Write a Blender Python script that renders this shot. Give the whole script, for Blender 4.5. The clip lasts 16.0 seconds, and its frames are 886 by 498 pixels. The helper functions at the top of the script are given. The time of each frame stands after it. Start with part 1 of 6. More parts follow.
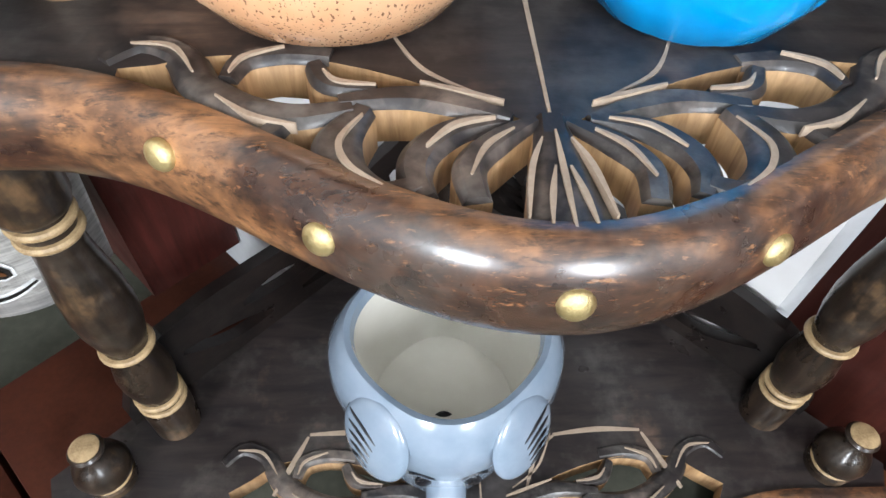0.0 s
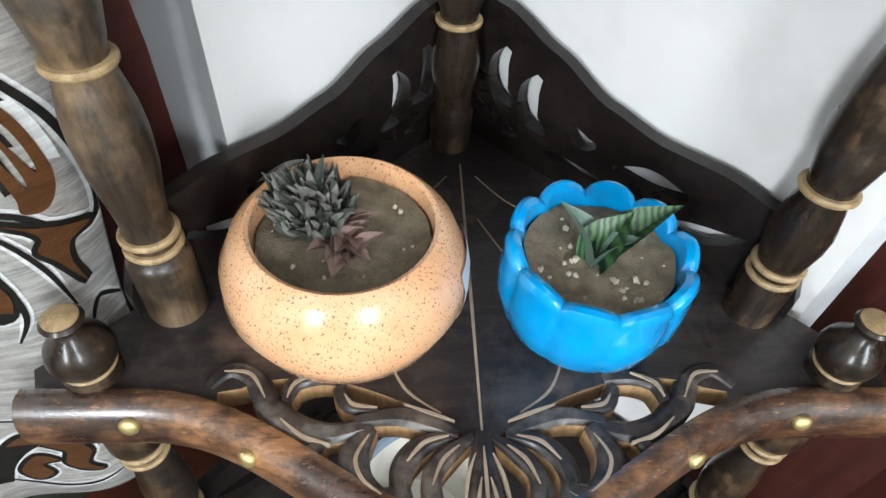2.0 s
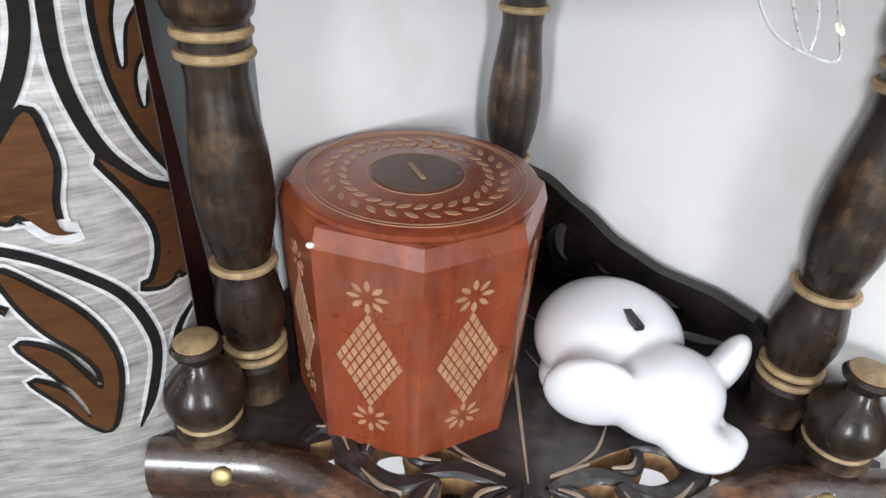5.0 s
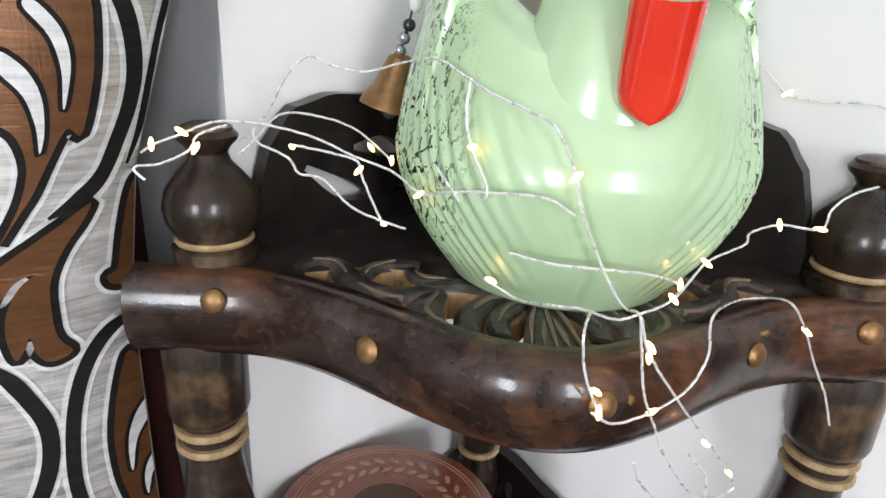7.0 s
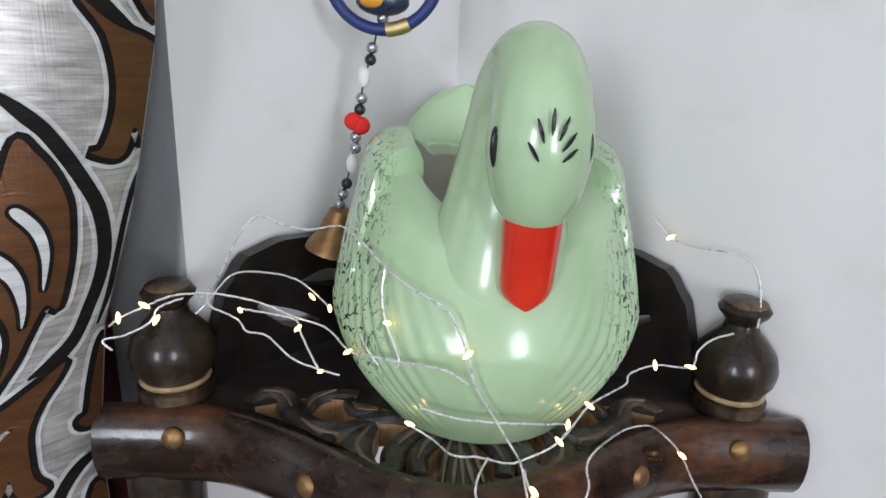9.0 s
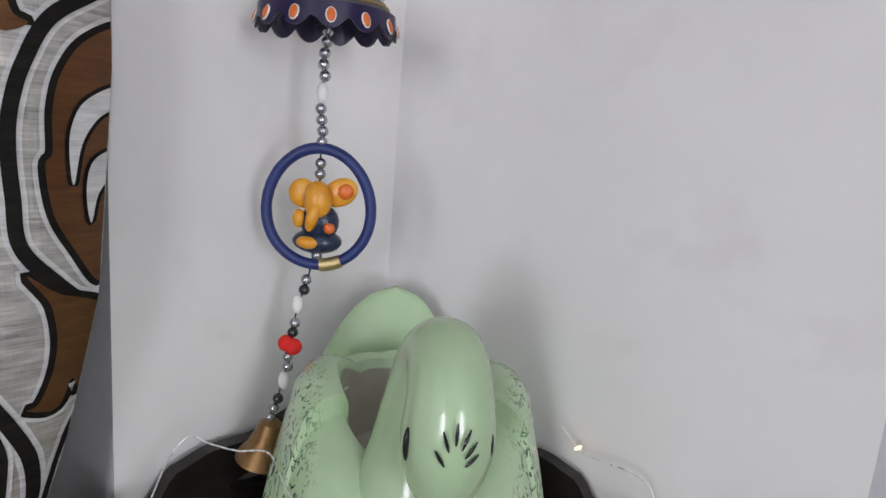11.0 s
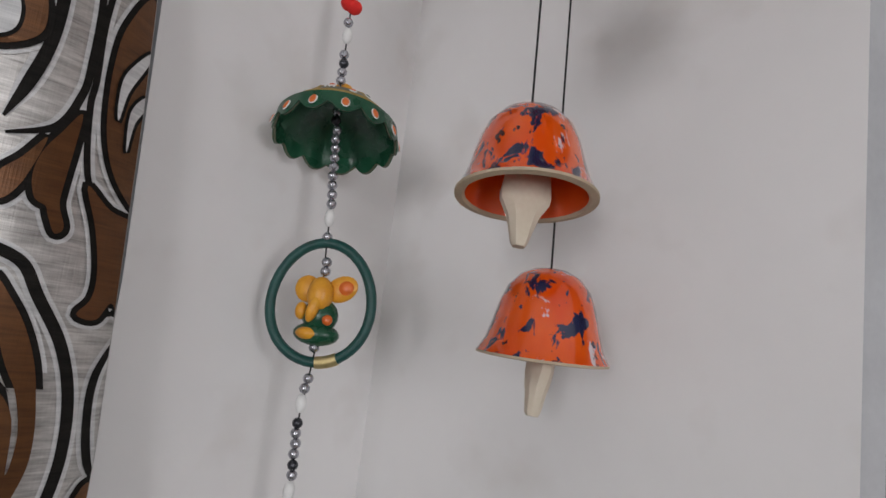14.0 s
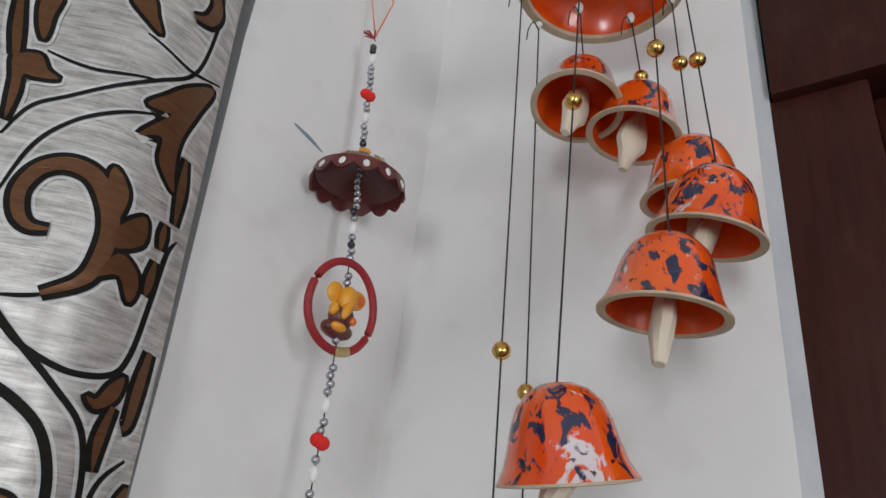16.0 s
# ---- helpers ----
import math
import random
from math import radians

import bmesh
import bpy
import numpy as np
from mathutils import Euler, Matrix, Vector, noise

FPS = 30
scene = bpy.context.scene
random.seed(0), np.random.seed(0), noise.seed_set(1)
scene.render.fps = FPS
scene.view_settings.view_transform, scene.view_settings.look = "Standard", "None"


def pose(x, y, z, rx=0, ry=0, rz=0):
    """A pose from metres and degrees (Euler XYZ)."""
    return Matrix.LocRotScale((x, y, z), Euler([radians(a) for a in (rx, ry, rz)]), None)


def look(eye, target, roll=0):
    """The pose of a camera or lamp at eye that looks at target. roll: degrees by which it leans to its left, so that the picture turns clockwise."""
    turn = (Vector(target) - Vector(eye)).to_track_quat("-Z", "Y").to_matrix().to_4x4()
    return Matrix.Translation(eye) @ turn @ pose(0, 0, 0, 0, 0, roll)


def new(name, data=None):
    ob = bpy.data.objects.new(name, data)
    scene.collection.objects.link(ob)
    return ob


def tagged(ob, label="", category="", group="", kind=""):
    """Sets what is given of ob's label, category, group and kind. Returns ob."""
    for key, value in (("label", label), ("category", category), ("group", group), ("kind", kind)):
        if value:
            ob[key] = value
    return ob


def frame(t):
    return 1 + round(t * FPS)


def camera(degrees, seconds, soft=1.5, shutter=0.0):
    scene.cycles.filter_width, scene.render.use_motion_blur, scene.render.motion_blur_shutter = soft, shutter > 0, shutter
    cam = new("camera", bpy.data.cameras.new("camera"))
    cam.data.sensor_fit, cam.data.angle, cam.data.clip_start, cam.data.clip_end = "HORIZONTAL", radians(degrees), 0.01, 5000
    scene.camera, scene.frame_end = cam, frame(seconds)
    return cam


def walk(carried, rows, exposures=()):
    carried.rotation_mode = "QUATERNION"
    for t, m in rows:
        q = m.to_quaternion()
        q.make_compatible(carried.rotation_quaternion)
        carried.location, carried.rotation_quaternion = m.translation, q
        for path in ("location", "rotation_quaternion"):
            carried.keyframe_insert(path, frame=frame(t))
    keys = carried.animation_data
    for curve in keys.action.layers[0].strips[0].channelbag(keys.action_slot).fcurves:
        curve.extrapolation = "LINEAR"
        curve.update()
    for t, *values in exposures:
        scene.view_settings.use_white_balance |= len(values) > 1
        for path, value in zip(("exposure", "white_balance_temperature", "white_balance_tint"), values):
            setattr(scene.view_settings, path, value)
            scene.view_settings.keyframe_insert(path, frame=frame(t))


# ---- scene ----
cam = camera(70.4, 16.0)
PATH = [
    (0, (-0.048, -0.505, 0.574), (0.041, 0.771, -0.963), 2.9),
    (0.5, (-0.049, -0.51, 0.621), (0.052, 0.787, -0.899), 4.2),
    (1, (-0.049, -0.507, 0.668), (0.067, 0.8, -0.841), 5.4),
    (1.5, (-0.05, -0.501, 0.717), (0.061, 0.831, -0.77), 4.5),
    (2, (-0.049, -0.497, 0.778), (0.084, 0.85, -0.694), 4.9),
    (2.5, (-0.058, -0.477, 0.844), (0.05, 0.907, -0.596), 3.5),
    (3, (-0.062, -0.471, 0.889), (0.04, 0.959, -0.506), 4.2),
    (3.2, (-0.062, -0.469, 0.912), (0.044, 1.01, -0.43), 4.4),
    (5.3, (-0.062, -0.515, 1.099), (-0.043, 1.209, 0.086), 3.1),
    (5.5, (-0.062, -0.513, 1.116), (-0.046, 1.228, 0.131), 3.0),
    (6, (-0.06, -0.504, 1.16), (-0.057, 1.282, 0.261), 3.1),
    (6.5, (-0.054, -0.505, 1.198), (-0.032, 1.337, 0.419), 3.0),
    (7, (-0.05, -0.5, 1.223), (-0.038, 1.375, 0.528), 3.0),
    (7.5, (-0.045, -0.489, 1.25), (-0.029, 1.396, 0.58), 2.8),
    (8, (-0.034, -0.487, 1.274), (0.005, 1.411, 0.644), 2.0),
    (8.2, (-0.028, -0.494, 1.281), (0.011, 1.409, 0.665), 1.8),
    (10.3, (-0.022, -0.556, 1.335), (0.152, 1.38, 0.862), 4.7),
    (10.5, (-0.021, -0.553, 1.349), (0.177, 1.389, 0.914), 4.6),
    (11, (-0.019, -0.539, 1.401), (0.219, 1.413, 1.033), 4.7),
    (11.5, (-0.021, -0.537, 1.447), (0.206, 1.432, 1.179), 4.6),
    (12, (-0.028, -0.541, 1.473), (0.222, 1.442, 1.395), 5.1),
    (12.5, (-0.024, -0.554, 1.502), (0.194, 1.431, 1.601), 5.2),
    (13, (-0.043, -0.562, 1.531), (0.28, 1.401, 1.736), 5.2),
    (13.5, (-0.027, -0.563, 1.593), (0.247, 1.408, 1.798), 7.0),
    (14, (-0.029, -0.575, 1.634), (0.24, 1.384, 1.937), 7.0),
    (14.5, (-0.038, -0.584, 1.675), (0.242, 1.343, 2.131), 6.8),
    (15, (-0.042, -0.602, 1.719), (0.211, 1.294, 2.303), 6.8),
    (15.5, (-0.037, -0.623, 1.763), (0.195, 1.22, 2.505), 7.5),
    (16, (-0.045, -0.65, 1.802), (0.174, 1.135, 2.678), 7.4),
]
# exposure follows the clip's camera
walk(cam, [(t, look(e, g, r)) for t, e, g, r in PATH],
     exposures=[(0.0, 1.45, 6400, 8), (0.5, 1.38, 6550, 5), (1.5, 1.18, 6400, 3), (3.0, 0.95, 6600, 9), (5.3, 0.82, 6500, 9), (7.0, 0.62, 6600, 11),
                (8.2, 0.20, 6450, 11), (10.5, -0.12, 6300, 12), (11.5, -0.45, 6900, 17), (12.5, -0.64, 6800, 15), (14.5, -0.60, 6850, 13), (16.0, -0.40, 6650, 9)])
# ---- world and lights ----
SQ = math.sqrt(0.5)
# room axes: a runs along the left wall away from the corner, b along the right wall
A = Vector((-SQ, -SQ, 0))
B = Vector((SQ, -SQ, 0))


def room(a, b, z):
    return A * a + B * b + Vector((0, 0, z))


world = bpy.data.worlds.new("sky")
scene.world = world
world.use_nodes = True
wn = world.node_tree.nodes
sky = wn.new("ShaderNodeTexSky")
sky.sky_type = "NISHITA"
sky.sun_disc = False
sky.sun_elevation = radians(40)
sky.sun_rotation = radians(120)
world.node_tree.links.new(sky.outputs[0], wn["Background"].inputs[0])
wn["Background"].inputs[1].default_value = 0.12


def window_light(name, a, b, z, w, h, power):
    """Daylight that enters by a window's opening."""
    l = bpy.data.lights.new(name, "AREA")
    l.shape, l.size, l.size_y, l.energy = "RECTANGLE", w, h, power
    l.color = (0.89, 0.93, 1.0)
    ob = new(name, l)
    ob.matrix_world = look(room(a, b, z), room(0.1, 0.1, z - 0.5))
    return ob


window_light("window_daylight", 1.50, 3.05, 1.62, 0.6, 1.2, 36)
window_light("window_daylight", 3.55, 1.50, 1.62, 0.6, 1.2, 46)

# ---- materials ----


def material(name, build):
    m = bpy.data.materials.new(name)
    m.use_nodes = True
    nt = m.node_tree
    build(nt, nt.nodes["Principled BSDF"])
    return m


def texco(nt, scale=(1, 1, 1)):
    tc = nt.nodes.new("ShaderNodeTexCoord")
    mp = nt.nodes.new("ShaderNodeMapping")
    mp.inputs["Scale"].default_value = scale
    nt.links.new(tc.outputs["Object"], mp.inputs["Vector"])
    return mp.outputs[0]


def noise_tex(nt, vec, scale, detail=4.0, rough=0.6, dist=0.0):
    n = nt.nodes.new("ShaderNodeTexNoise")
    n.inputs["Scale"].default_value = scale
    n.inputs["Detail"].default_value = detail
    n.inputs["Roughness"].default_value = rough
    n.inputs["Distortion"].default_value = dist
    nt.links.new(vec, n.inputs["Vector"])
    return n.outputs["Fac"]


def ramp(nt, fac, stops):
    r = nt.nodes.new("ShaderNodeValToRGB")
    e = r.color_ramp.elements
    while len(e) < len(stops):
        e.new(0.5)
    for k, (p, c) in zip(e, stops):
        k.position = p
        k.color = (*c, 1) if len(c) == 3 else c
    nt.links.new(fac, r.inputs[0])
    return r.outputs[0]


def mix(nt, fac, a, b, mode="MIX"):
    m = nt.nodes.new("ShaderNodeMix")
    m.data_type, m.blend_type = "RGBA", mode
    for v, k in ((fac, 0), (a, 6), (b, 7)):
        if isinstance(v, (int, float)):
            m.inputs[k].default_value = v
        elif isinstance(v, tuple):
            m.inputs[k].default_value = (*v, 1)
        else:
            nt.links.new(v, m.inputs[k])
    return m.outputs[2]


def bump(nt, bsdf, height, strength, dist=0.001):
    b = nt.nodes.new("ShaderNodeBump")
    b.inputs["Strength"].default_value = strength
    b.inputs["Distance"].default_value = dist
    nt.links.new(height, b.inputs["Height"])
    nt.links.new(b.outputs[0], bsdf.inputs["Normal"])


def grey(v):
    return (v, v, v)


def plain(name, c0, c1, rough=0.5, scale=40, metal=0.0, bumpy=0.15, coat=0.0, rvar=0.1):
    def f(nt, p):
        v = texco(nt)
        big = noise_tex(nt, v, scale, 5)
        fine = noise_tex(nt, v, scale * 9, 3)
        nt.links.new(ramp(nt, mix(nt, 0.3, big, fine), [(0.3, c0), (0.7, c1)]), p.inputs["Base Color"])
        nt.links.new(ramp(nt, big, [(0.3, grey(max(rough - rvar, 0.03))), (0.7, grey(min(rough + rvar, 1)))]), p.inputs["Roughness"])
        p.inputs["Metallic"].default_value = metal
        p.inputs["Coat Weight"].default_value = coat
        p.inputs["Coat Roughness"].default_value = 0.08
        bump(nt, p, fine, bumpy)
    return material(name, f)


def wood(name, dark, mid, worn, amount=0.55, rough=0.34, stretch=(14, 14, 1.6), scale=9.0, coat=0.25, dusty=0.22, scratch=0.0, coat_rough=0.12):
    """Stained wood: dark ground, streaky grain, and patches where the stain is rubbed off."""
    def f(nt, p):
        g = noise_tex(nt, texco(nt, stretch), scale, 6, 0.65, 0.6)
        v = texco(nt)
        patch = noise_tex(nt, v, 13, 5, 0.65)
        fine = noise_tex(nt, v, 260, 3)
        base = ramp(nt, g, [(0.32, dark), (0.68, mid)])
        wear = ramp(nt, patch, [(amount, grey(0)), (min(amount + 0.16, 1), grey(1))])
        streak = mix(nt, 1.0, wear, ramp(nt, g, [(0.3, grey(0.25)), (0.62, grey(1))]), "MULTIPLY")
        col = mix(nt, streak, base, worn)
        if scratch:
            sc = noise_tex(nt, texco(nt, (34, 150, 150)), 1.6, 5, 0.75, 0.4)
            col = mix(nt, ramp(nt, sc, [(0.50, grey(0)), (0.66, grey(scratch))]), col, dark)
            col = mix(nt, ramp(nt, noise_tex(nt, texco(nt, (60, 300, 300)), 1.3, 4, 0.7), [(0.60, grey(0)), (0.70, grey(scratch * 0.7))]), col, worn)
        dust = ramp(nt, mix(nt, 0.35, noise_tex(nt, v, 16, 3, 0.55), noise_tex(nt, v, 120, 4, 0.6)), [(0.50, grey(0)), (0.78, grey(dusty))])
        col = mix(nt, dust, col, (0.25, 0.23, 0.205))
        nt.links.new(col, p.inputs["Base Color"])
        nt.links.new(ramp(nt, patch, [(0.3, grey(rough - 0.1)), (0.75, grey(rough + 0.16))]), p.inputs["Roughness"])
        p.inputs["Coat Weight"].default_value = coat
        p.inputs["Coat Roughness"].default_value = coat_rough
        bump(nt, p, mix(nt, 0.4, g, fine), 0.22)
    return material(name, f)


M_WOOD = wood("dark_stained_wood", (0.012, 0.010, 0.011), (0.038, 0.029, 0.026), (0.16, 0.10, 0.070), 0.58, 0.36, stretch=(2.2, 12, 12), coat=0.1, dusty=0.30)
M_NOSE = wood("rubbed_dark_wood", (0.017, 0.010, 0.009), (0.088, 0.040, 0.022), (0.46, 0.215, 0.09), 0.47, 0.30, (2.4, 14, 9), coat=1.0, dusty=0.35, scratch=0.85, coat_rough=0.25)
M_NOSE_MID = wood("brown_rubbed_wood", (0.014, 0.008, 0.006), (0.058, 0.026, 0.015), (0.36, 0.155, 0.066), 0.52, 0.27, (2.4, 14, 9), coat=1.0, dusty=0.3, scratch=0.75, coat_rough=0.25)
M_NOSE_DARK = wood("glossy_dark_wood", (0.008, 0.005, 0.004), (0.030, 0.014, 0.009), (0.15, 0.06, 0.026), 0.49, 0.26, (2.4, 14, 9), coat=0.4, dusty=0.15, scratch=0.7, coat_rough=0.12)
M_TURN = wood("turned_dark_wood", (0.008, 0.006, 0.005), (0.034, 0.021, 0.013), (0.20, 0.115, 0.055), 0.54, 0.3, (16, 16, 2.2), dusty=0.18)
M_TURN_WORN = wood("worn_turned_wood", (0.012, 0.009, 0.007), (0.048, 0.031, 0.018), (0.21, 0.13, 0.066), 0.46, 0.42, (26, 26, 2.0), coat=0.1, dusty=0.3)
M_CARVED = wood("dusty_carved_wood", (0.010, 0.009, 0.010), (0.040, 0.032, 0.030), (0.24, 0.185, 0.15), 0.53, 0.4, (9, 9, 9), coat=0.1, dusty=0.75)
M_RAIL = wood("rail_dark_wood", (0.006, 0.005, 0.005), (0.018, 0.012, 0.010), (0.06, 0.036, 0.024), 0.62, 0.34, (6, 6, 6), dusty=0.06)
M_CUT = wood("bare_carved_wood", (0.24, 0.135, 0.060), (0.50, 0.31, 0.15), (0.10, 0.06, 0.035), 0.58, 0.6, (16, 16, 2), coat=0.0)
M_GROOVE = plain("pale_carved_groove", (0.28, 0.205, 0.145), (0.46, 0.36, 0.27), 0.7, 60)
M_GROOVE_DARK = plain("dull_carved_groove", (0.10, 0.070, 0.048), (0.22, 0.165, 0.115), 0.7, 60)
M_RING = plain("pale_turned_band", (0.17, 0.105, 0.046), (0.52, 0.37, 0.20), 0.5, 90)
M_BRASS = plain("brass", (0.55, 0.41, 0.17), (0.76, 0.62, 0.33), 0.42, 160, 0.9, 0.35)
M_OLD_BRASS = plain("tarnished_brass", (0.16, 0.085, 0.035), (0.36, 0.21, 0.09), 0.42, 160, 0.8)
M_GOLD = plain("polished_gilt_bead", (0.66, 0.38, 0.10), (0.80, 0.50, 0.16), 0.16, 90, 1.0, 0.03)
M_STEEL = plain("grey_metal_bead", (0.34, 0.34, 0.37), (0.52, 0.52, 0.56), 0.22, 90, 0.9, 0.03)
M_WHITE = plain("white_bead", (0.72, 0.72, 0.70), (0.86, 0.86, 0.84), 0.35, 50)
M_RED = plain("red_felt", (0.70, 0.012, 0.01), (0.82, 0.03, 0.02), 0.8, 200, 0, 0.5)
M_CORD = plain("black_cord", (0.008, 0.008, 0.008), (0.02, 0.02, 0.02), 0.7, 300)
M_JAMB = wood("dark_red_varnished_wood", (0.035, 0.010, 0.008), (0.075, 0.018, 0.014), (0.11, 0.03, 0.02), 0.6, 0.42, (12, 12, 1.2), coat=0.1, dusty=0.05)
M_DOOR = wood("dark_brown_door_wood", (0.030, 0.008, 0.006), (0.055, 0.014, 0.010), (0.085, 0.026, 0.018), 0.62, 0.45, (12, 12, 1.2), coat=0.05, dusty=0.04)
for m in (M_NOSE_DARK, M_TURN, M_RAIL):
    m.node_tree.nodes["Principled BSDF"].inputs["Specular IOR Level"].default_value = 0.28
for m in (M_JAMB, M_DOOR):
    m.node_tree.nodes["Principled BSDF"].inputs["Specular IOR Level"].default_value = 0.18


def wall_paint(nt, p):
    v = texco(nt)
    big = noise_tex(nt, v, 5.5, 4, 0.55)
    spot = noise_tex(nt, v, 14, 3, 0.5)
    fine = noise_tex(nt, v, 420, 3)
    col = ramp(nt, big, [(0.25, (0.73, 0.72, 0.71)), (0.75, (0.81, 0.80, 0.79))])
    # slight smudges that also paint faint soft shadows into the wall colour
    shadow_smudge = ramp(nt, spot, [(0.56, grey(0)), (0.80, grey(0.5))])
    col = mix(nt, shadow_smudge, col, (0.60, 0.565, 0.53))
    nt.links.new(col, p.inputs["Base Color"])
    p.inputs["Roughness"].default_value = 0.62
    bump(nt, p, mix(nt, 0.5, big, fine), 0.10)


M_WALL = material("white_wall_paint", wall_paint)
# grey that carries the left reveal's shade; also the right wall's rough edge
M_REVEAL = plain("shade_and_edge_grey_plaster", (0.46, 0.47, 0.48), (0.56, 0.57, 0.58), 0.7, 18)
M_FLOOR = plain("grey_cement_floor", (0.045, 0.048, 0.036), (0.125, 0.125, 0.098), 0.6, 9, bumpy=0.3)
M_TILE = plain("terracotta_tile", (0.035, 0.009, 0.005), (0.08, 0.022, 0.011), 0.5, 22)
M_TILE_WARM = plain("orange_brown_tile", (0.085, 0.027, 0.009), (0.16, 0.056, 0.019), 0.45, 22)
M_CEIL = plain("ceiling_paint", (0.72, 0.72, 0.70), (0.80, 0.80, 0.78), 0.8, 6)
for m in (M_TILE, M_TILE_WARM, M_FLOOR):
    m.node_tree.nodes["Principled BSDF"].inputs["Specular IOR Level"].default_value = 0.15


def clear_glass(nt, p):
    p.inputs["Base Color"].default_value = (1, 1, 1, 1)
    p.inputs["Transmission Weight"].default_value = 1.0
    p.inputs["Roughness"].default_value = 0.02


M_GLASS = material("window_glass", clear_glass)


def fabric(name, c0, c1, sheen=0.2, rough=0.55, metal=0.0):
    """Woven cloth: fine ribs across, slubs along, both at thread size."""
    def f(nt, p):
        rib = noise_tex(nt, texco(nt, (25, 25, 900)), 1.0, 2)
        slub = noise_tex(nt, texco(nt, (42, 42, 230)), 1.0, 3, 0.6)
        warp = noise_tex(nt, texco(nt, (1200, 1200, 40)), 1.0, 1)
        fac = mix(nt, 0.08, mix(nt, 0.35, slub, rib), warp)
        nt.links.new(ramp(nt, fac, [(0.33, c0), (0.64, c1)]), p.inputs["Base Color"])
        p.inputs["Roughness"].default_value = rough
        p.inputs["Metallic"].default_value = metal
        p.inputs["Sheen Weight"].default_value = sheen
        bump(nt, p, mix(nt, 0.5, rib, warp), 0.35, 0.0006)
    return material(name, f)


M_CLOTH = fabric("silver_grey_cloth", (0.25, 0.235, 0.22), (0.68, 0.66, 0.63), 0.10, 0.42, 0.5)
M_CLOTH_W = fabric("white_satin_outline", (0.44, 0.44, 0.44), (0.72, 0.72, 0.71), 0.1, 0.4)
M_CLOTH_K = fabric("black_outline_thread", (0.005, 0.0045, 0.004), (0.016, 0.014, 0.012), 0.0, 0.7)
M_CLOTH_K.node_tree.nodes["Principled BSDF"].inputs["Specular IOR Level"].default_value = 0.15
M_CLOTH_B = fabric("copper_brown_cloth", (0.088, 0.035, 0.012), (0.160, 0.065, 0.021), 0.05, 0.36, 0.5)

# ---- mesh helpers ----


def finish(bm, name, mats, smooth=True):
    bmesh.ops.recalc_face_normals(bm, faces=bm.faces)
    me = bpy.data.meshes.new(name)
    bm.to_mesh(me)
    bm.free()
    for m in (mats if isinstance(mats, (list, tuple)) else [mats]):
        me.materials.append(m)
    if smooth:
        for p in me.polygons:
            p.use_smooth = True
        me.set_sharp_from_angle(angle=radians(38))
    return me


def thing(name, loc, label, category, group="", kind=""):
    ob = new(name)
    ob.empty_display_size = 0.02
    ob.location = loc
    return tagged(ob, label, category, group, kind)


def part(name, bm, mat, parent, label="", smooth=True):
    """One mesh object under a thing or a part; the mesh is in world metres unless the parent carries it."""
    ob = new(name, finish(bm, name, mat, smooth))
    ob.parent = parent
    root = parent
    off = Vector((0, 0, 0))
    while root is not None:
        off += root.location
        root = root.parent
    ob.data.transform(Matrix.Translation(-off))
    if label:
        ob["label"] = label
    return ob


def single(name, bm, mat, label, category, group="", kind="", smooth=True):
    ob = new(name, finish(bm, name, mat, smooth))
    return tagged(ob, label, category, group, kind)


def lathe(profile, centre=(0, 0, 0), seg=28, tilt=None, wob=None, caps=True):
    """Solid of revolution from (radius, height) pairs."""
    bm = bmesh.new()
    m = Matrix.Translation(centre) @ (tilt or Matrix.Identity(4))
    rings = []
    for r, z in profile:
        if r < 1e-6:
            rings.append([bm.verts.new(m @ Vector((0, 0, z)))])
        else:
            row = []
            for k in range(seg):
                an = 2 * math.pi * k / seg
                rr, zz = wob(an, r, z) if wob else (r, z)
                row.append(bm.verts.new(m @ Vector((rr * math.cos(an), rr * math.sin(an), zz))))
            rings.append(row)
    for r0, r1 in zip(rings, rings[1:]):
        n = max(len(r0), len(r1))
        if n == 1:
            continue
        for k in range(n):
            q = [r0[k % len(r0)], r0[(k + 1) % len(r0)], r1[(k + 1) % len(r1)], r1[k % len(r1)]]
            q = [v for i2, v in enumerate(q) if v not in q[:i2]]
            if len(q) > 2:
                bm.faces.new(q)
    for row in (rings[0], rings[-1]):
        if caps and len(row) > 2 and profile[0] != profile[-1]:
            bm.faces.new(row)
    return bm


def spline(points, steps=8, closed=False):
    """Catmull-Rom through the points."""
    pts = [Vector(p) for p in points]
    n = len(pts)
    out = []
    for k in range(n if closed else n - 1):
        if closed:
            p0, p1, p2, p3 = pts[k - 1], pts[k], pts[(k + 1) % n], pts[(k + 2) % n]
        else:
            p0, p1, p2, p3 = pts[max(k - 1, 0)], pts[k], pts[k + 1], pts[min(k + 2, n - 1)]
        for q in range(steps):
            t = q / steps
            out.append(0.5 * ((2 * p1) + (p2 - p0) * t + (2 * p0 - 5 * p1 + 4 * p2 - p3) * t * t + (3 * p1 - p0 - 3 * p2 + p3) * t ** 3))
    if not closed:
        out.append(pts[-1])
    return out


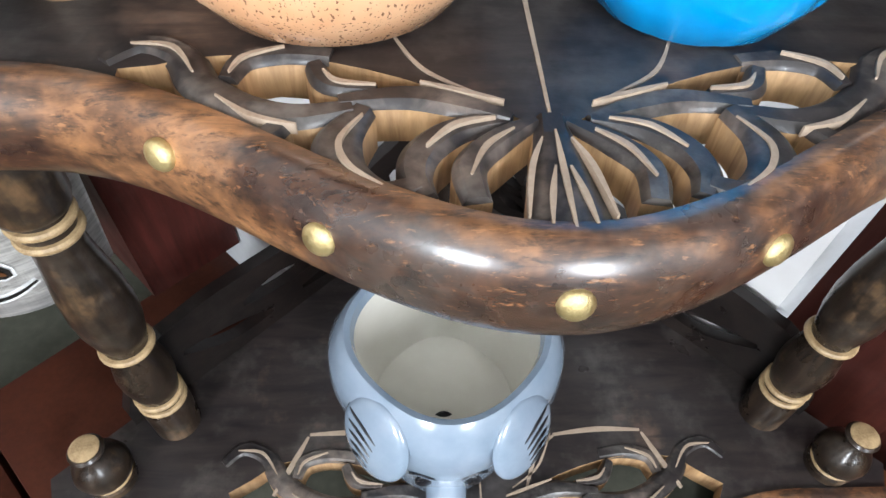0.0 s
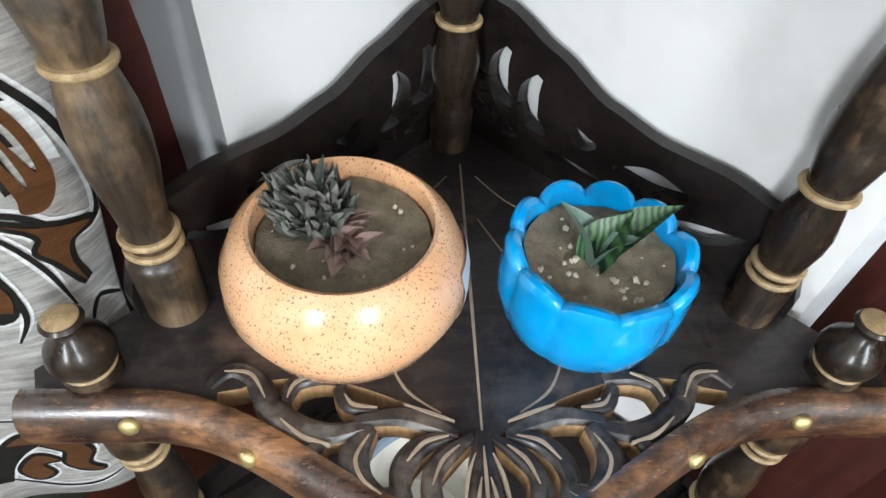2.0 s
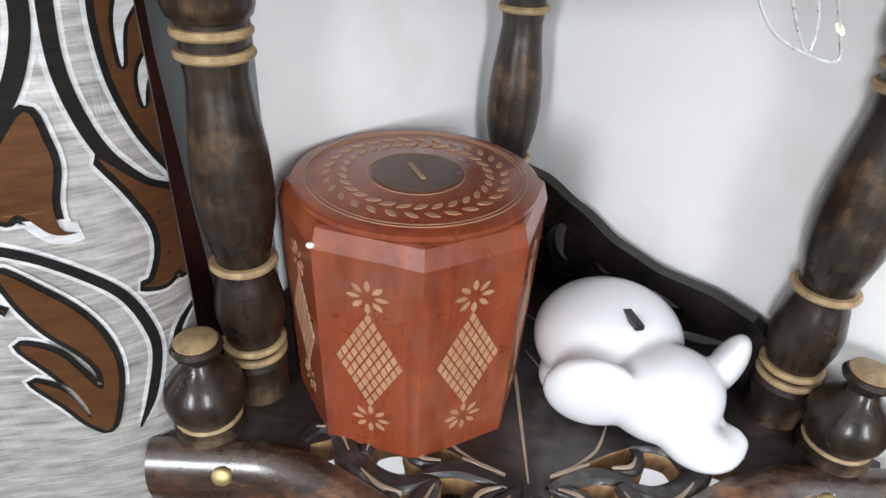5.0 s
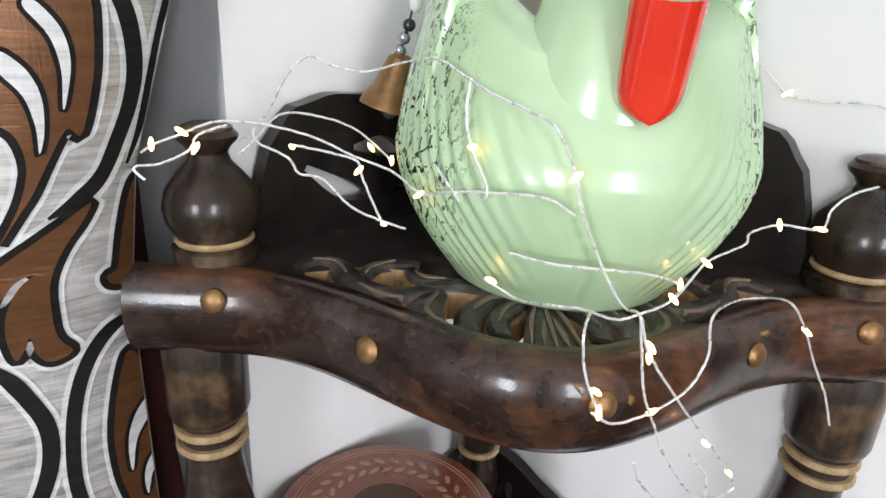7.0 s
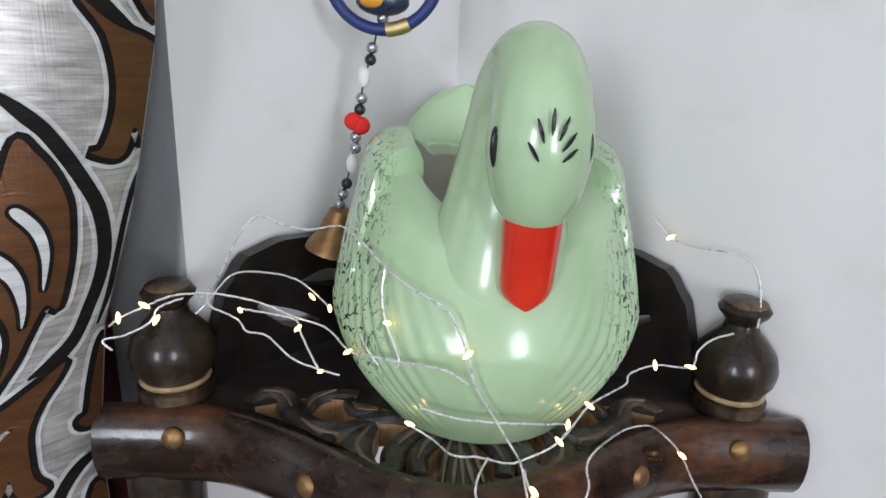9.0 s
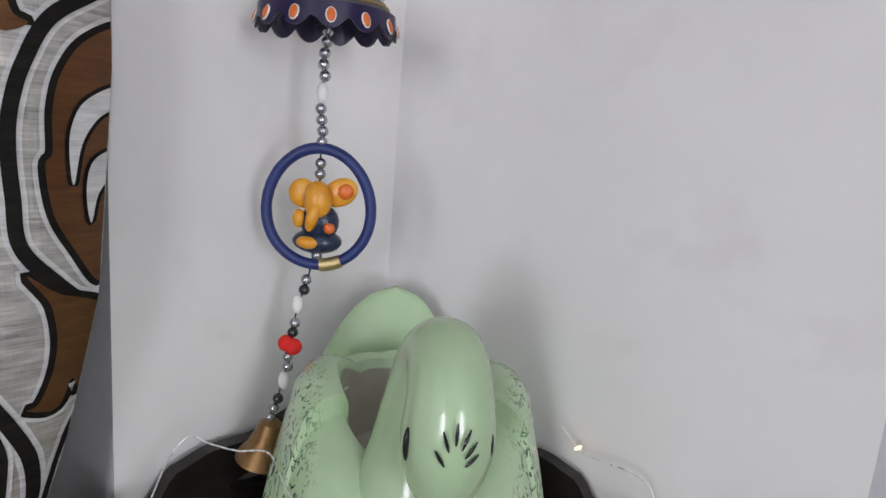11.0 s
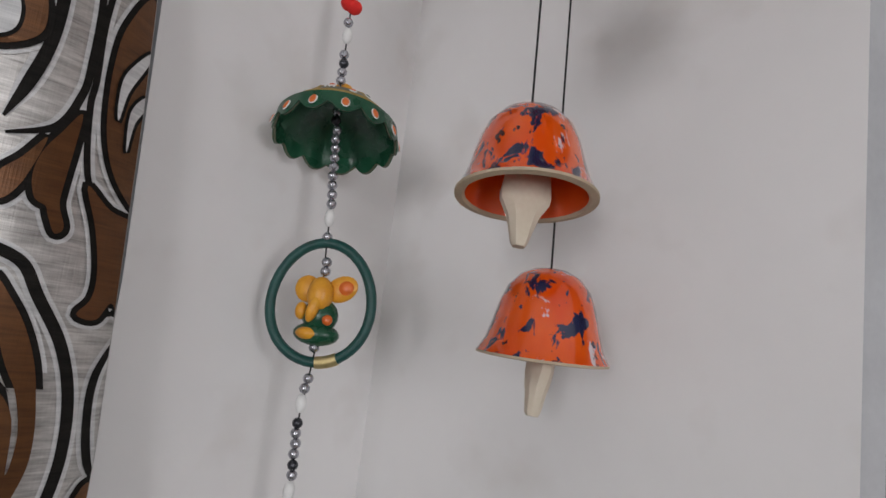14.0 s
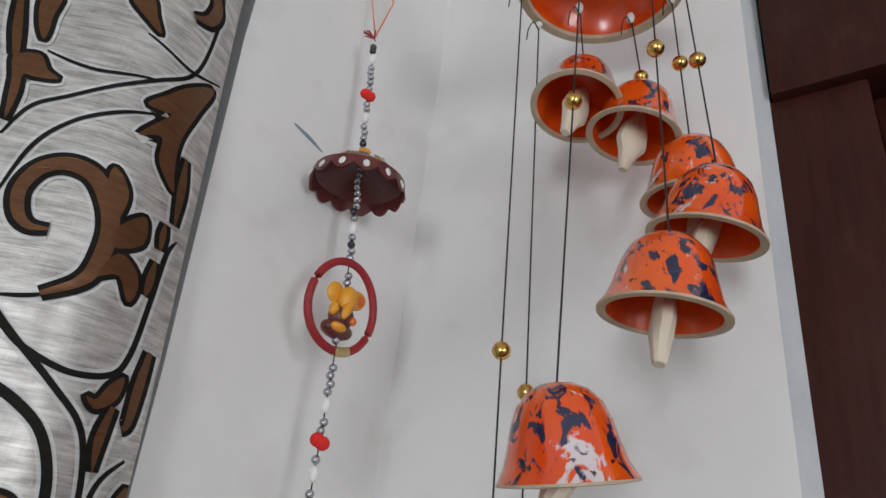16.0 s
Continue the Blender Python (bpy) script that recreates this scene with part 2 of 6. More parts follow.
def tube(points, r, seg=6, bm=None, closed=False):
    bm = bm or bmesh.new()
    pts = [Vector(p) for p in points]
    rows = []
    n = len(pts)
    for k, p in enumerate(pts):
        d = (pts[(k + 1) % n] - pts[k - 1]) if closed else (pts[min(k + 1, n - 1)] - pts[max(k - 1, 0)])
        d.normalize()
        s1 = d.cross(Vector((0.31, 0.2, 0.93)))
        s1.normalize()
        s2 = d.cross(s1)
        rr = r[k] if isinstance(r, list) else r
        rows.append([bm.verts.new(p + (s1 * math.cos(2 * math.pi * j / seg) + s2 * math.sin(2 * math.pi * j / seg)) * rr) for j in range(seg)])
    pairs = list(zip(rows, rows[1:])) + ([(rows[-1], rows[0])] if closed else [])
    for r0, r1 in pairs:
        for j in range(seg):
            bm.faces.new((r0[j], r0[(j + 1) % seg], r1[(j + 1) % seg], r1[j]))
    if not closed:
        bm.faces.new(rows[0])
        bm.faces.new(rows[-1][::-1])
    return bm


def ball(centre, rx, ry=None, rz=None, bm=None, seg=16, rot=None):
    bm = bm or bmesh.new()
    ry, rz = ry or rx, rz or rx
    m = Matrix.Translation(centre) @ (rot or Matrix.Identity(4)) @ Matrix.Diagonal((rx, ry, rz, 1))
    bmesh.ops.create_uvsphere(bm, u_segments=seg, v_segments=max(seg * 2 // 3, 6), radius=1, matrix=m)
    return bm


def block(p0, p1, bm=None, bev=0.0):
    """A box between two corners given in room axes (a, b, z)."""
    bm = bm or bmesh.new()
    vs = [bm.verts.new(room(a, b, z)) for a in (p0[0], p1[0]) for b in (p0[1], p1[1]) for z in (p0[2], p1[2])]
    for q in ((0, 1, 3, 2), (4, 6, 7, 5), (0, 4, 5, 1), (2, 3, 7, 6), (0, 2, 6, 4), (1, 5, 7, 3)):
        bm.faces.new([vs[k] for k in q])
    if bev:
        bmesh.ops.recalc_face_normals(bm, faces=bm.faces)
        bmesh.ops.bevel(bm, geom=bm.edges[:], offset=bev, segments=2, affect="EDGES", profile=0.6)
    return bm


def slab(outer, holes, z0, z1, side=1, bm=None, place=None):
    """A flat plate with pierced holes; the sides of the cut get material index `side`."""
    bm = bm or bmesh.new()
    from mathutils.geometry import tessellate_polygon
    loops = [[Vector((p[0], p[1], 0)) for p in lp] for lp in [outer] + holes]
    flat = [p for lp in loops for p in lp]
    tris = tessellate_polygon(loops)
    put = place or (lambda x, y, z: Vector((x, y, z)))
    top = [bm.verts.new(put(p.x, p.y, z1)) for p in flat]
    bot = [bm.verts.new(put(p.x, p.y, z0)) for p in flat]
    for t in tris:
        for row, mi in ((top, 0), (bot, 0)):
            try:
                f = bm.faces.new([row[k] for k in t])
                f.material_index = mi
            except ValueError:
                pass
    o = 0
    for lp in loops:
        n = len(lp)
        for k in range(n):
            f = bm.faces.new((top[o + k], top[o + (k + 1) % n], bot[o + (k + 1) % n], bot[o + k]))
            f.material_index = side
        o += n
    return bm


def stroke(points, widths, steps=7):
    """The outline of a brush stroke along a smooth line, with a width at each point."""
    ctrl = [Vector((p[0], p[1], w)) for p, w in zip(points, widths)]
    mid = spline(ctrl, steps)
    left, right = [], []
    for k, p in enumerate(mid):
        d = mid[min(k + 1, len(mid) - 1)] - mid[max(k - 1, 0)]
        n = Vector((-d.y, d.x, 0))
        n.normalize()
        w = max(p.z, 0.0002) / 2
        left.append((p.x + n.x * w, p.y + n.y * w))
        right.append((p.x - n.x * w, p.y - n.y * w))
    return left + right[::-1]


def mirror(pts):
    return [(-x, y) for x, y in pts]


# ---- the room ----
H = 2.75
WL, WR = 0.235, 0.366      # where the left and right walls of the corner end


def shell(name, p0, p1, label, mat=M_WALL, cat="wall", bev=0.0):
    return single(name, block(p0, p1, bev=bev), mat, label, cat, kind="structure", smooth=False)



def leaning_wall(name, levels, prof, mats, label, sides=()):
    """A wall whose free end is not quite plumb: levels are (height, end); prof gives the plan for an end."""
    bm2 = bmesh.new()
    rows = [[bm2.verts.new(room(a, b, z)) for a, b in prof(e)] for z, e in levels]
    n = len(rows[0])
    bm2.faces.new(rows[0]), bm2.faces.new(rows[-1][::-1])
    for r0, r1 in zip(rows, rows[1:]):
        for k in range(n):
            f = bm2.faces.new((r0[k], r0[(k + 1) % n], r1[(k + 1) % n], r1[k]))
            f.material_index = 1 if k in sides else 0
    return single(name, bm2, mats, label, "wall", kind="structure", smooth=False)


# the reveal's sides are greyer than the wall: shade put into their colour
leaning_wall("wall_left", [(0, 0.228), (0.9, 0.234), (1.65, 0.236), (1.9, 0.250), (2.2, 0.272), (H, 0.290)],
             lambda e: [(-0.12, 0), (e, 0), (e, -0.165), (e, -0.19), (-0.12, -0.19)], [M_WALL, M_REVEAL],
             "white painted plaster wall with faint shadowy smudges and a reveal greyed as shade", sides=(1, 2))
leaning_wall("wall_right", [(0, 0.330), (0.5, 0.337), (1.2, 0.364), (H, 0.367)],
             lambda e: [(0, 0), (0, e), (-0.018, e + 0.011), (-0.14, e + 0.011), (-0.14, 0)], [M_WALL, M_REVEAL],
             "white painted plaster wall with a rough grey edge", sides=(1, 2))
shell("wall_over_left_opening", (WL, -0.19, 2.42), (1.30, 0, H), "white painted plaster wall over the curtained opening")
shell("wall_left_far", (1.30, -0.19, 0), (3.7, 0, H), "white painted plaster wall")
shell("wall_over_door", (-0.14, WR + 0.011, 2.36), (0, 1.35, H), "white painted plaster wall over the door")
shell("wall_right_far", (-0.14, 1.35, 0), (0, 3.2, H), "white painted plaster wall")
WZ = (0.95, 2.3)
W0, W1 = 1.15, 1.85


def window_wall(name, at, flip):
    """A far wall with one tall window; `at` is its inner face."""
    def pt(p, q, z):
        return (q, at + p, z) if flip else (at + p, q, z)
    end = 3.74 if flip else 3.1
    shell("wall_" + name, pt(0, -0.14, 0), pt(0.14, W0, H), "white painted plaster wall beside a window")
    shell("wall_" + name + "_far", pt(0, W1, 0), pt(0.14, end, H), "white painted plaster wall beside a window")
    shell("wall_" + name + "_low", pt(0, W0, 0), pt(0.14, W1, WZ[0]), "white painted plaster wall under a window")
    shell("wall_" + name + "_high", pt(0, W0, WZ[1]), pt(0.14, W1, H), "white painted plaster wall over a window")
    w = thing("window_" + name, room(*pt(0.07, (W0 + W1) / 2, WZ[0])), "tall wooden window with clear glass", "window", kind="structure")
    for q0, q1, z0, z1 in ((W0, W0 + 0.05, WZ[0], WZ[1]), (W1 - 0.05, W1, WZ[0], WZ[1]), (W0 + 0.05, W1 - 0.05, WZ[0], WZ[0] + 0.05), (W0 + 0.05, W1 - 0.05, WZ[1] - 0.05, WZ[1])):
        part("window_frame", block(pt(0.06, q0, z0), pt(0.12, q1, z1)), M_JAMB, w, smooth=False)
    g = part("pane", block(pt(0.088, W0 + 0.05, WZ[0] + 0.05), pt(0.092, W1 - 0.05, WZ[1] - 0.05)), M_GLASS, w, smooth=False)
    g.visible_shadow = False


window_wall("back", 3.1, True)
window_wall("side", 3.6, False)
shell("ceiling", (-0.14, -0.14, H), (3.74, 3.24, H + 0.1), "white painted ceiling", M_CEIL, "ceiling")
shell("floor", (-0.3, -0.8, -0.1), (3.74, 3.24, 0), "worn grey cement floor", M_FLOOR, "floor")

# reveal and frame of the curtained opening
fr = thing("door_frame", room(WL, -0.1, 0), "dark red varnished wooden frame behind the curtain", "door frame", kind="structure")
# the near jamb stands out of plumb: it comes further into the reveal towards the floor
bm = bmesh.new()
rows = [[bm.verts.new(room(a, b, z)) for a, b in ((WL - 0.004, face), (WL + 0.085, face), (WL + 0.085, -0.189), (WL - 0.004, -0.189))] for z, face in ((0.11, -0.074), (0.55, -0.080), (0.95, -0.143), (2.42, -0.155))]
for r0, r1 in zip(rows, rows[1:]):
    for k in range(4):
        bm.faces.new((r0[k], r0[(k + 1) % 4], r1[(k + 1) % 4], r1[k]))
bm.faces.new(rows[0]), bm.faces.new(rows[-1][::-1])
part("jamb", bm, M_JAMB, fr, smooth=False)
part("jamb", block((1.22, -0.189, 0.11), (1.30, -0.167, 2.42), bev=0.003), M_JAMB, fr)
part("head", block((WL + 0.085, -0.189, 2.34), (1.22, -0.167, 2.42), bev=0.003), M_JAMB, fr)
shell("room_beyond", (WL - 0.1, -0.8, 0), (1.45, -0.74, H), "plain wall beyond the curtained opening", M_WALL)
shell("wall_beyond_side", (WL - 0.16, -0.8, 0), (WL - 0.1, -0.19, H), "plain side wall beyond the opening", M_WALL)
shell("wall_beyond_side", (1.45, -0.8, 0), (1.51, -0.19, H), "plain side wall beyond the opening", M_WALL)
shell("ceiling_beyond", (WL - 0.16, -0.8, H), (1.51, -0.19, H + 0.1), "plain ceiling beyond the opening", M_CEIL, "ceiling")
thr = thing("threshold", room(0.6, -0.02, 0), "terracotta red tiles along the doorway threshold", "threshold", kind="structure")
for k in range(8):
    a0 = WL - 0.02 + k * 0.135
    part("tile", block((a0 + 0.002, -0.13, 0.0), (a0 + 0.133, 0.075, 0.055 if k % 2 else 0.052), bev=0.004), M_TILE, thr)

sill = thing("threshold", room(0.04, 0.6, 0), "orange-brown tiles along the foot of the door", "threshold", kind="structure")
for k in range(7):
    b0 = WR + 0.016 + k * 0.14
    part("tile", block((0.003, b0 + 0.002, 0.0), (0.125, b0 + 0.138, 0.028 if k % 2 else 0.030), bev=0.004), M_TILE_WARM, sill)
    part("tile", block((-0.0175, b0 + 0.072, 0.0), (0.001, b0 + 0.208, 0.062), bev=0.003), M_TILE_WARM, sill)

# door on the other side
dr = thing("door_1", room(-0.04, WR + 0.05, 0), "dark brown varnished wooden door in its frame, closed", "door", kind="structure")
part("jamb", block((-0.12, WR - 0.032, 0), (-0.0185, WR + 0.085, 2.20), bev=0.004), M_DOOR, dr)
part("head", block((-0.12, WR + 0.0135, 2.20), (-0.008, 1.35, 2.36), bev=0.004), M_DOOR, dr)
leaf = part("door_leaf", block((-0.10, WR + 0.086, 0.01), (-0.05, 1.28, 2.199), bev=0.003), M_DOOR, dr)
for z0, z1 in ((0.18, 0.85), (1.0, 1.5), (1.62, 2.08)):
    for b0, b1 in ((WR + 0.17, WR + 0.46), (WR + 0.54, WR + 0.83)):
        part("panel", block((-0.051, b0, z0), (-0.038, b1, z1), bev=0.006), M_DOOR, leaf)
part("jamb", block((-0.12, 1.281, 0), (-0.018, 1.35, 2.20), bev=0.004), M_DOOR, dr)

# ---- corner stand ----
TIERS = {1: (0.105, 0.318, 0.370, 0.455), 2: (0.437, 0.272, 0.320, 0.400), 3: (0.768, 0.228, 0.268, 0.343), 4: (1.100, 0.203, 0.226, 0.293)}
POSTS = {0: (0.270, 0.332), 1: (0.234, 0.287), 2: (0.196, 0.236), 3: (0.167, 0.192)}
stand = thing("corner_stand", (0, -0.2, 0), "four-tier dark carved wooden corner stand with turned posts", "corner stand")


def sub(name, mesh, parent, at, label=""):
    """A part on a shared mesh, set down at a world place."""
    ob = new(name, mesh)
    ob.parent = parent
    off, root = Vector((0, 0, 0)), parent
    while root is not None:
        off += root.location
        root = root.parent
    ob.location = Vector(at) - off
    if label:
        ob["label"] = label
    return ob


def front(n, x):
    _, X, ye, yc = TIERS[n]
    s = min(abs(x) / X / 0.75, 1.0)
    return -(ye + (yc - ye) * 0.5 * (1 + math.cos(math.pi * s)))


nail_mesh = finish(lathe([(0.0062, -0.002), (0.0062, 0.0004), (0.0052, 0.0017), (0.003, 0.0027), (0, 0.0031)], seg=14), "nail", M_BRASS)
old_nail_mesh = finish(lathe([(0.0062, -0.002), (0.0062, 0.0003), (0.0052, 0.0015), (0.003, 0.0024), (0, 0.0028)], seg=14), "nail", M_OLD_BRASS)
ring_mesh = finish(lathe([(0.0162, -0.0026), (0.0188, -0.0023), (0.0201, -0.0008), (0.0201, 0.0008), (0.0188, 0.0023), (0.0162, 0.0026)], seg=26), "ring", M_RING)
fin_mesh = finish(lathe([(0.021, 0), (0.0215, 0.009), (0.0175, 0.0105), (0.0185, 0.0145), (0.0232, 0.022), (0.0245, 0.030), (0.0222, 0.039),
                         (0.0160, 0.047), (0.0108, 0.0525), (0.0092, 0.057), (0.0112, 0.0605), (0.0142, 0.0635), (0.0150, 0.066), (0.0130, 0.0685), (0.006, 0.070), (0, 0.0702)], seg=28), "finial", M_TURN)
dark_knob = finish(lathe([(0.0118, -0.002), (0.0124, 0.0015), (0.009, 0.003), (0, 0.0034)], seg=22), "cap", M_TURN_WORN)
knob_mesh = finish(lathe([(0.0118, -0.002), (0.0124, 0.0015), (0.009, 0.003), (0, 0.0034)], seg=22), "cap", M_RING)
fin_ring = finish(lathe([(0.0165, -0.002), (0.0192, -0.0016), (0.0202, 0), (0.0192, 0.0016), (0.0165, 0.002)], seg=24), "ring", M_RING)
LEN = 0.298


def post_profile(flip):
    p = [(0.0195, 0), (0.0200, 0.034), (0.0170, 0.038), (0.0165, 0.052), (0.0175, 0.056), (0.0208, 0.072), (0.0212, 0.084), (0.0175, 0.104), (0.0160, 0.109),
         (0.0160, 0.121), (0.0172, 0.124), (0.0212, 0.142), (0.0222, 0.158), (0.0210, 0.178), (0.0168, 0.206), (0.0158, 0.216), (0.0165, 0.221), (0.0165, 0.241),
         (0.0205, 0.244), (0.0222, 0.249), (0.0222, 0.294), (0.0210, LEN)]
    return [(r, LEN - z) for r, z in reversed(p)] if flip else p


RINGS = [0.0415, 0.0505, 0.115, 0.2265, 0.2365]
post_mesh = {f: finish(lathe(post_profile(f), seg=30), "post", M_TURN) for f in (False, True)}
worn_mesh = {f: finish(lathe(post_profile(f), seg=30), "post", M_TURN_WORN) for f in (False, True)}


def lower(z):
    return float(np.interp(z, (0, 0.046, 0.115, 0.232, LEN), (0, 0.038, 0.102, 0.230, LEN)))


tall_mesh = finish(lathe([(r, lower(z)) for r, z in post_profile(False)], seg=30), "post", M_TURN)
TALL_RINGS = [lower(z) for z in RINGS]


def add_post(x, y, z, flip=False, slim=1.0, rings=RINGS, worn=False, mesh=None):
    p = sub("post", mesh or (worn_mesh if worn else post_mesh)[flip], stand, (x, y, z))
    p.scale = (slim, slim, 1)
    for h in rings:
        sub("ring", ring_mesh, p, (x, y, z + (LEN - h if flip else h)), "pale turned ring")
    return p


def add_finial(x, y, z, dark=False, size=1.0):
    f = sub("finial", fin_mesh, stand, (x, y, z))
    f.scale = (size, size, size)
    sub("ring", fin_ring, f, (x, y, z + 0.0125), "pale turned ring")
    sub("cap", dark_knob if dark else knob_mesh, f, (x, y, z + 0.0685), "rubbed brown cap" if dark else "rubbed pale cap")


def along(n, inset, m=56, xmax=None):
    X = xmax or TIERS[n][1]
    pts = []
    for k in range(m + 1):
        x = -X + 2 * X * k / m
        y0, y1 = front(n, x - 0.001), front(n, x + 0.001)
        nx, ny = (y1 - y0), -0.002
        l = math.hypot(nx, ny)
        pts.append((x - nx / l * inset, front(n, x) - ny / l * inset))
    return pts


# carving, drawn from the tip of the fan; the front of the shelf is towards negative y
FAN = [([(0, 0.006), (0, -0.006), (0, -0.024), (0, -0.051)], [0.012, 0.015, 0.021, 0.030]),
       ([(0.006, 0.003), (0.020, -0.007), (0.030, -0.020), (0.0285, -0.036)], [0.006, 0.012, 0.012, 0.010])]
SCROLL = [([(0.164, 0.036), (0.153, 0.048), (0.137, 0.042), (0.126, 0.024), (0.109, 0.011), (0.090, 0.006), (0.070, 0.010)], [0.008, 0.013, 0.015, 0.016, 0.016, 0.014, 0.010]),
          ([(0.117, 0.026), (0.113, 0.039), (0.098, 0.044), (0.080, 0.042)], [0.008, 0.012, 0.012, 0.010]),
          ([(0.066, 0.010), (0.074, -0.006), (0.071, -0.022), (0.059, -0.032), (0.047, -0.028)], [0.010, 0.017, 0.017, 0.014, 0.010]),
          ([(0.014, 0.004), (0.033, 0.0), (0.045, -0.011), (0.048, -0.023), (0.044, -0.034)], [0.006, 0.013, 0.014, 0.012, 0.008]),
          ([(0.014, 0.004), (0.033, 0.013), (0.051, 0.017), (0.075, 0.013)], [0.006, 0.013, 0.013, 0.008]),
          ([(0.086, 0.036), (0.079, 0.024), (0.062, 0.020)], [0.008, 0.010, 0.006]),
          ([(0.092, 0.010), (0.096, -0.002), (0.104, -0.008)], [0.010, 0.010, 0.010])]
LINES = [[(0, -0.004), (0, -0.024), (0, -0.049)], [(0.005, -0.008), (0.010, -0.022), (0.0135, -0.044)], [(0.014, -0.003), (0.024, -0.012), (0.030, -0.026)],
         [(0.016, 0.012), (0.030, 0.017), (0.046, 0.023)], [(0.066, 0.004), (0.073, -0.010), (0.069, -0.022), (0.058, -0.031)], [(0.020, 0.003), (0.034, -0.001), (0.044, -0.012)],
         [(0.156, 0.046), (0.140, 0.044), (0.129, 0.028)], [(0.116, 0.028), (0.112, 0.038), (0.098, 0.045)], [(0.118, 0.014), (0.104, 0.003), (0.088, -0.002)], [(0.082, 0.030), (0.076, 0.023), (0.062, 0.021)],
         [(0.0025, -0.022), (0.005, -0.034), (0.0068, -0.047)]]


def rounded_piece(outline, crown, top):
    """A cut-through piece of carving: straight sawn sides, shoulders eased up to a narrower crown."""
    from mathutils.geometry import tessellate_polygon
    bm2 = bmesh.new()
    mid = [((a[0] * 0.45 + b[0] * 0.55), (a[1] * 0.45 + b[1] * 0.55)) for a, b in zip(outline, crown)]
    rings = [[bm2.verts.new((p[0], p[1], z)) for p in lp] for lp, z in ((outline, top - 0.017), (outline, top - 0.0026), (mid, top - 0.0006), (crown, top + 0.0006))]
    n = len(outline)
    for k, (r0, r1) in enumerate(zip(rings, rings[1:])):
        for j in range(n):
            f = bm2.faces.new((r0[j], r0[(j + 1) % n], r1[(j + 1) % n], r1[j]))
            f.material_index = 1 if k == 0 else 0
    for ring, lp in ((rings[0], outline), (rings[-1], crown)):
        for t in tessellate_polygon([[Vector((p[0], p[1], 0)) for p in lp]]):
            try:
                bm2.faces.new([ring[k] for k in t])
            except ValueError:
                pass
    return bm2


def carve(n, panel):
    z, X, ye, yc = TIERS[n]
    k = X / 0.272
    tip = -yc + (0.092 if n == 1 else 0.066)
    cnt = 0
    for side in (1, -1):
        for grp, nm in ((FAN, "carved_leaf"), (SCROLL, "carved_scroll")):
            for pts, ws in grp:
                if side < 0 and pts[0][0] == 0:
                    continue
                pp = []
                for x, y in pts:
                    xx = side * x * k
                    fall = (front(n, xx) - front(2, x) + yc - TIERS[2][3]) * 0.8
                    pp.append((xx, tip + y + fall))
                out = stroke(pp, ws)
                cnt += 1
                top = z - 0.0014 - 0.00025 * (cnt % 5)
                part(nm, rounded_piece(out, stroke(pp, [w * 0.55 for w in ws]), top), [M_CARVED, M_CUT], panel)
        for pts in LINES:
            if side < 0 and pts[0][0] == 0:
                continue
            pp = [(side * x * k, tip + y + (front(n, side * x * k) - front(2, x) + yc - TIERS[2][3]) * 0.8) for x, y in pts]
            ws = [0.0007] + [0.0022] * (len(pp) - 2) + [0.0008]
            bm2 = slab(stroke(pp, ws), [], z - 0.0046, z - 0.0001, side=0)
            part("groove_line", bm2, M_GROOVE_DARK if n == 4 else M_GROOVE, panel, smooth=False)


def rail_height(q):
    pts = [(0, 0.128), (0.14, 0.126), (0.3, 0.108), (0.45, 0.088), (0.6, 0.080), (0.76, 0.082), (0.88, 0.076), (0.955, 0.056), (1.0, 0.016)]
    for (q0, h0), (q1, h1) in zip(pts, pts[1:]):
        if q <= q1:
            t = (q - q0) / (q1 - q0)
            t = t * t * (3 - 2 * t) * 0.5 + t * 0.5
            return h0 + (h1 - h0) * t
    return 0.012


def hole(cx, cy, rx, ry, tilt, n=16):
    c, s = math.cos(radians(tilt)), math.sin(radians(tilt))
    out = []
    for k in range(n):
        a = 2 * math.pi * k / n
        x, y = rx * math.cos(a), ry * math.sin(a) * (0.75 + 0.45 * math.cos(a))
        out.append((cx + x * c - y * s, cy + x * s + y * c))
    return out


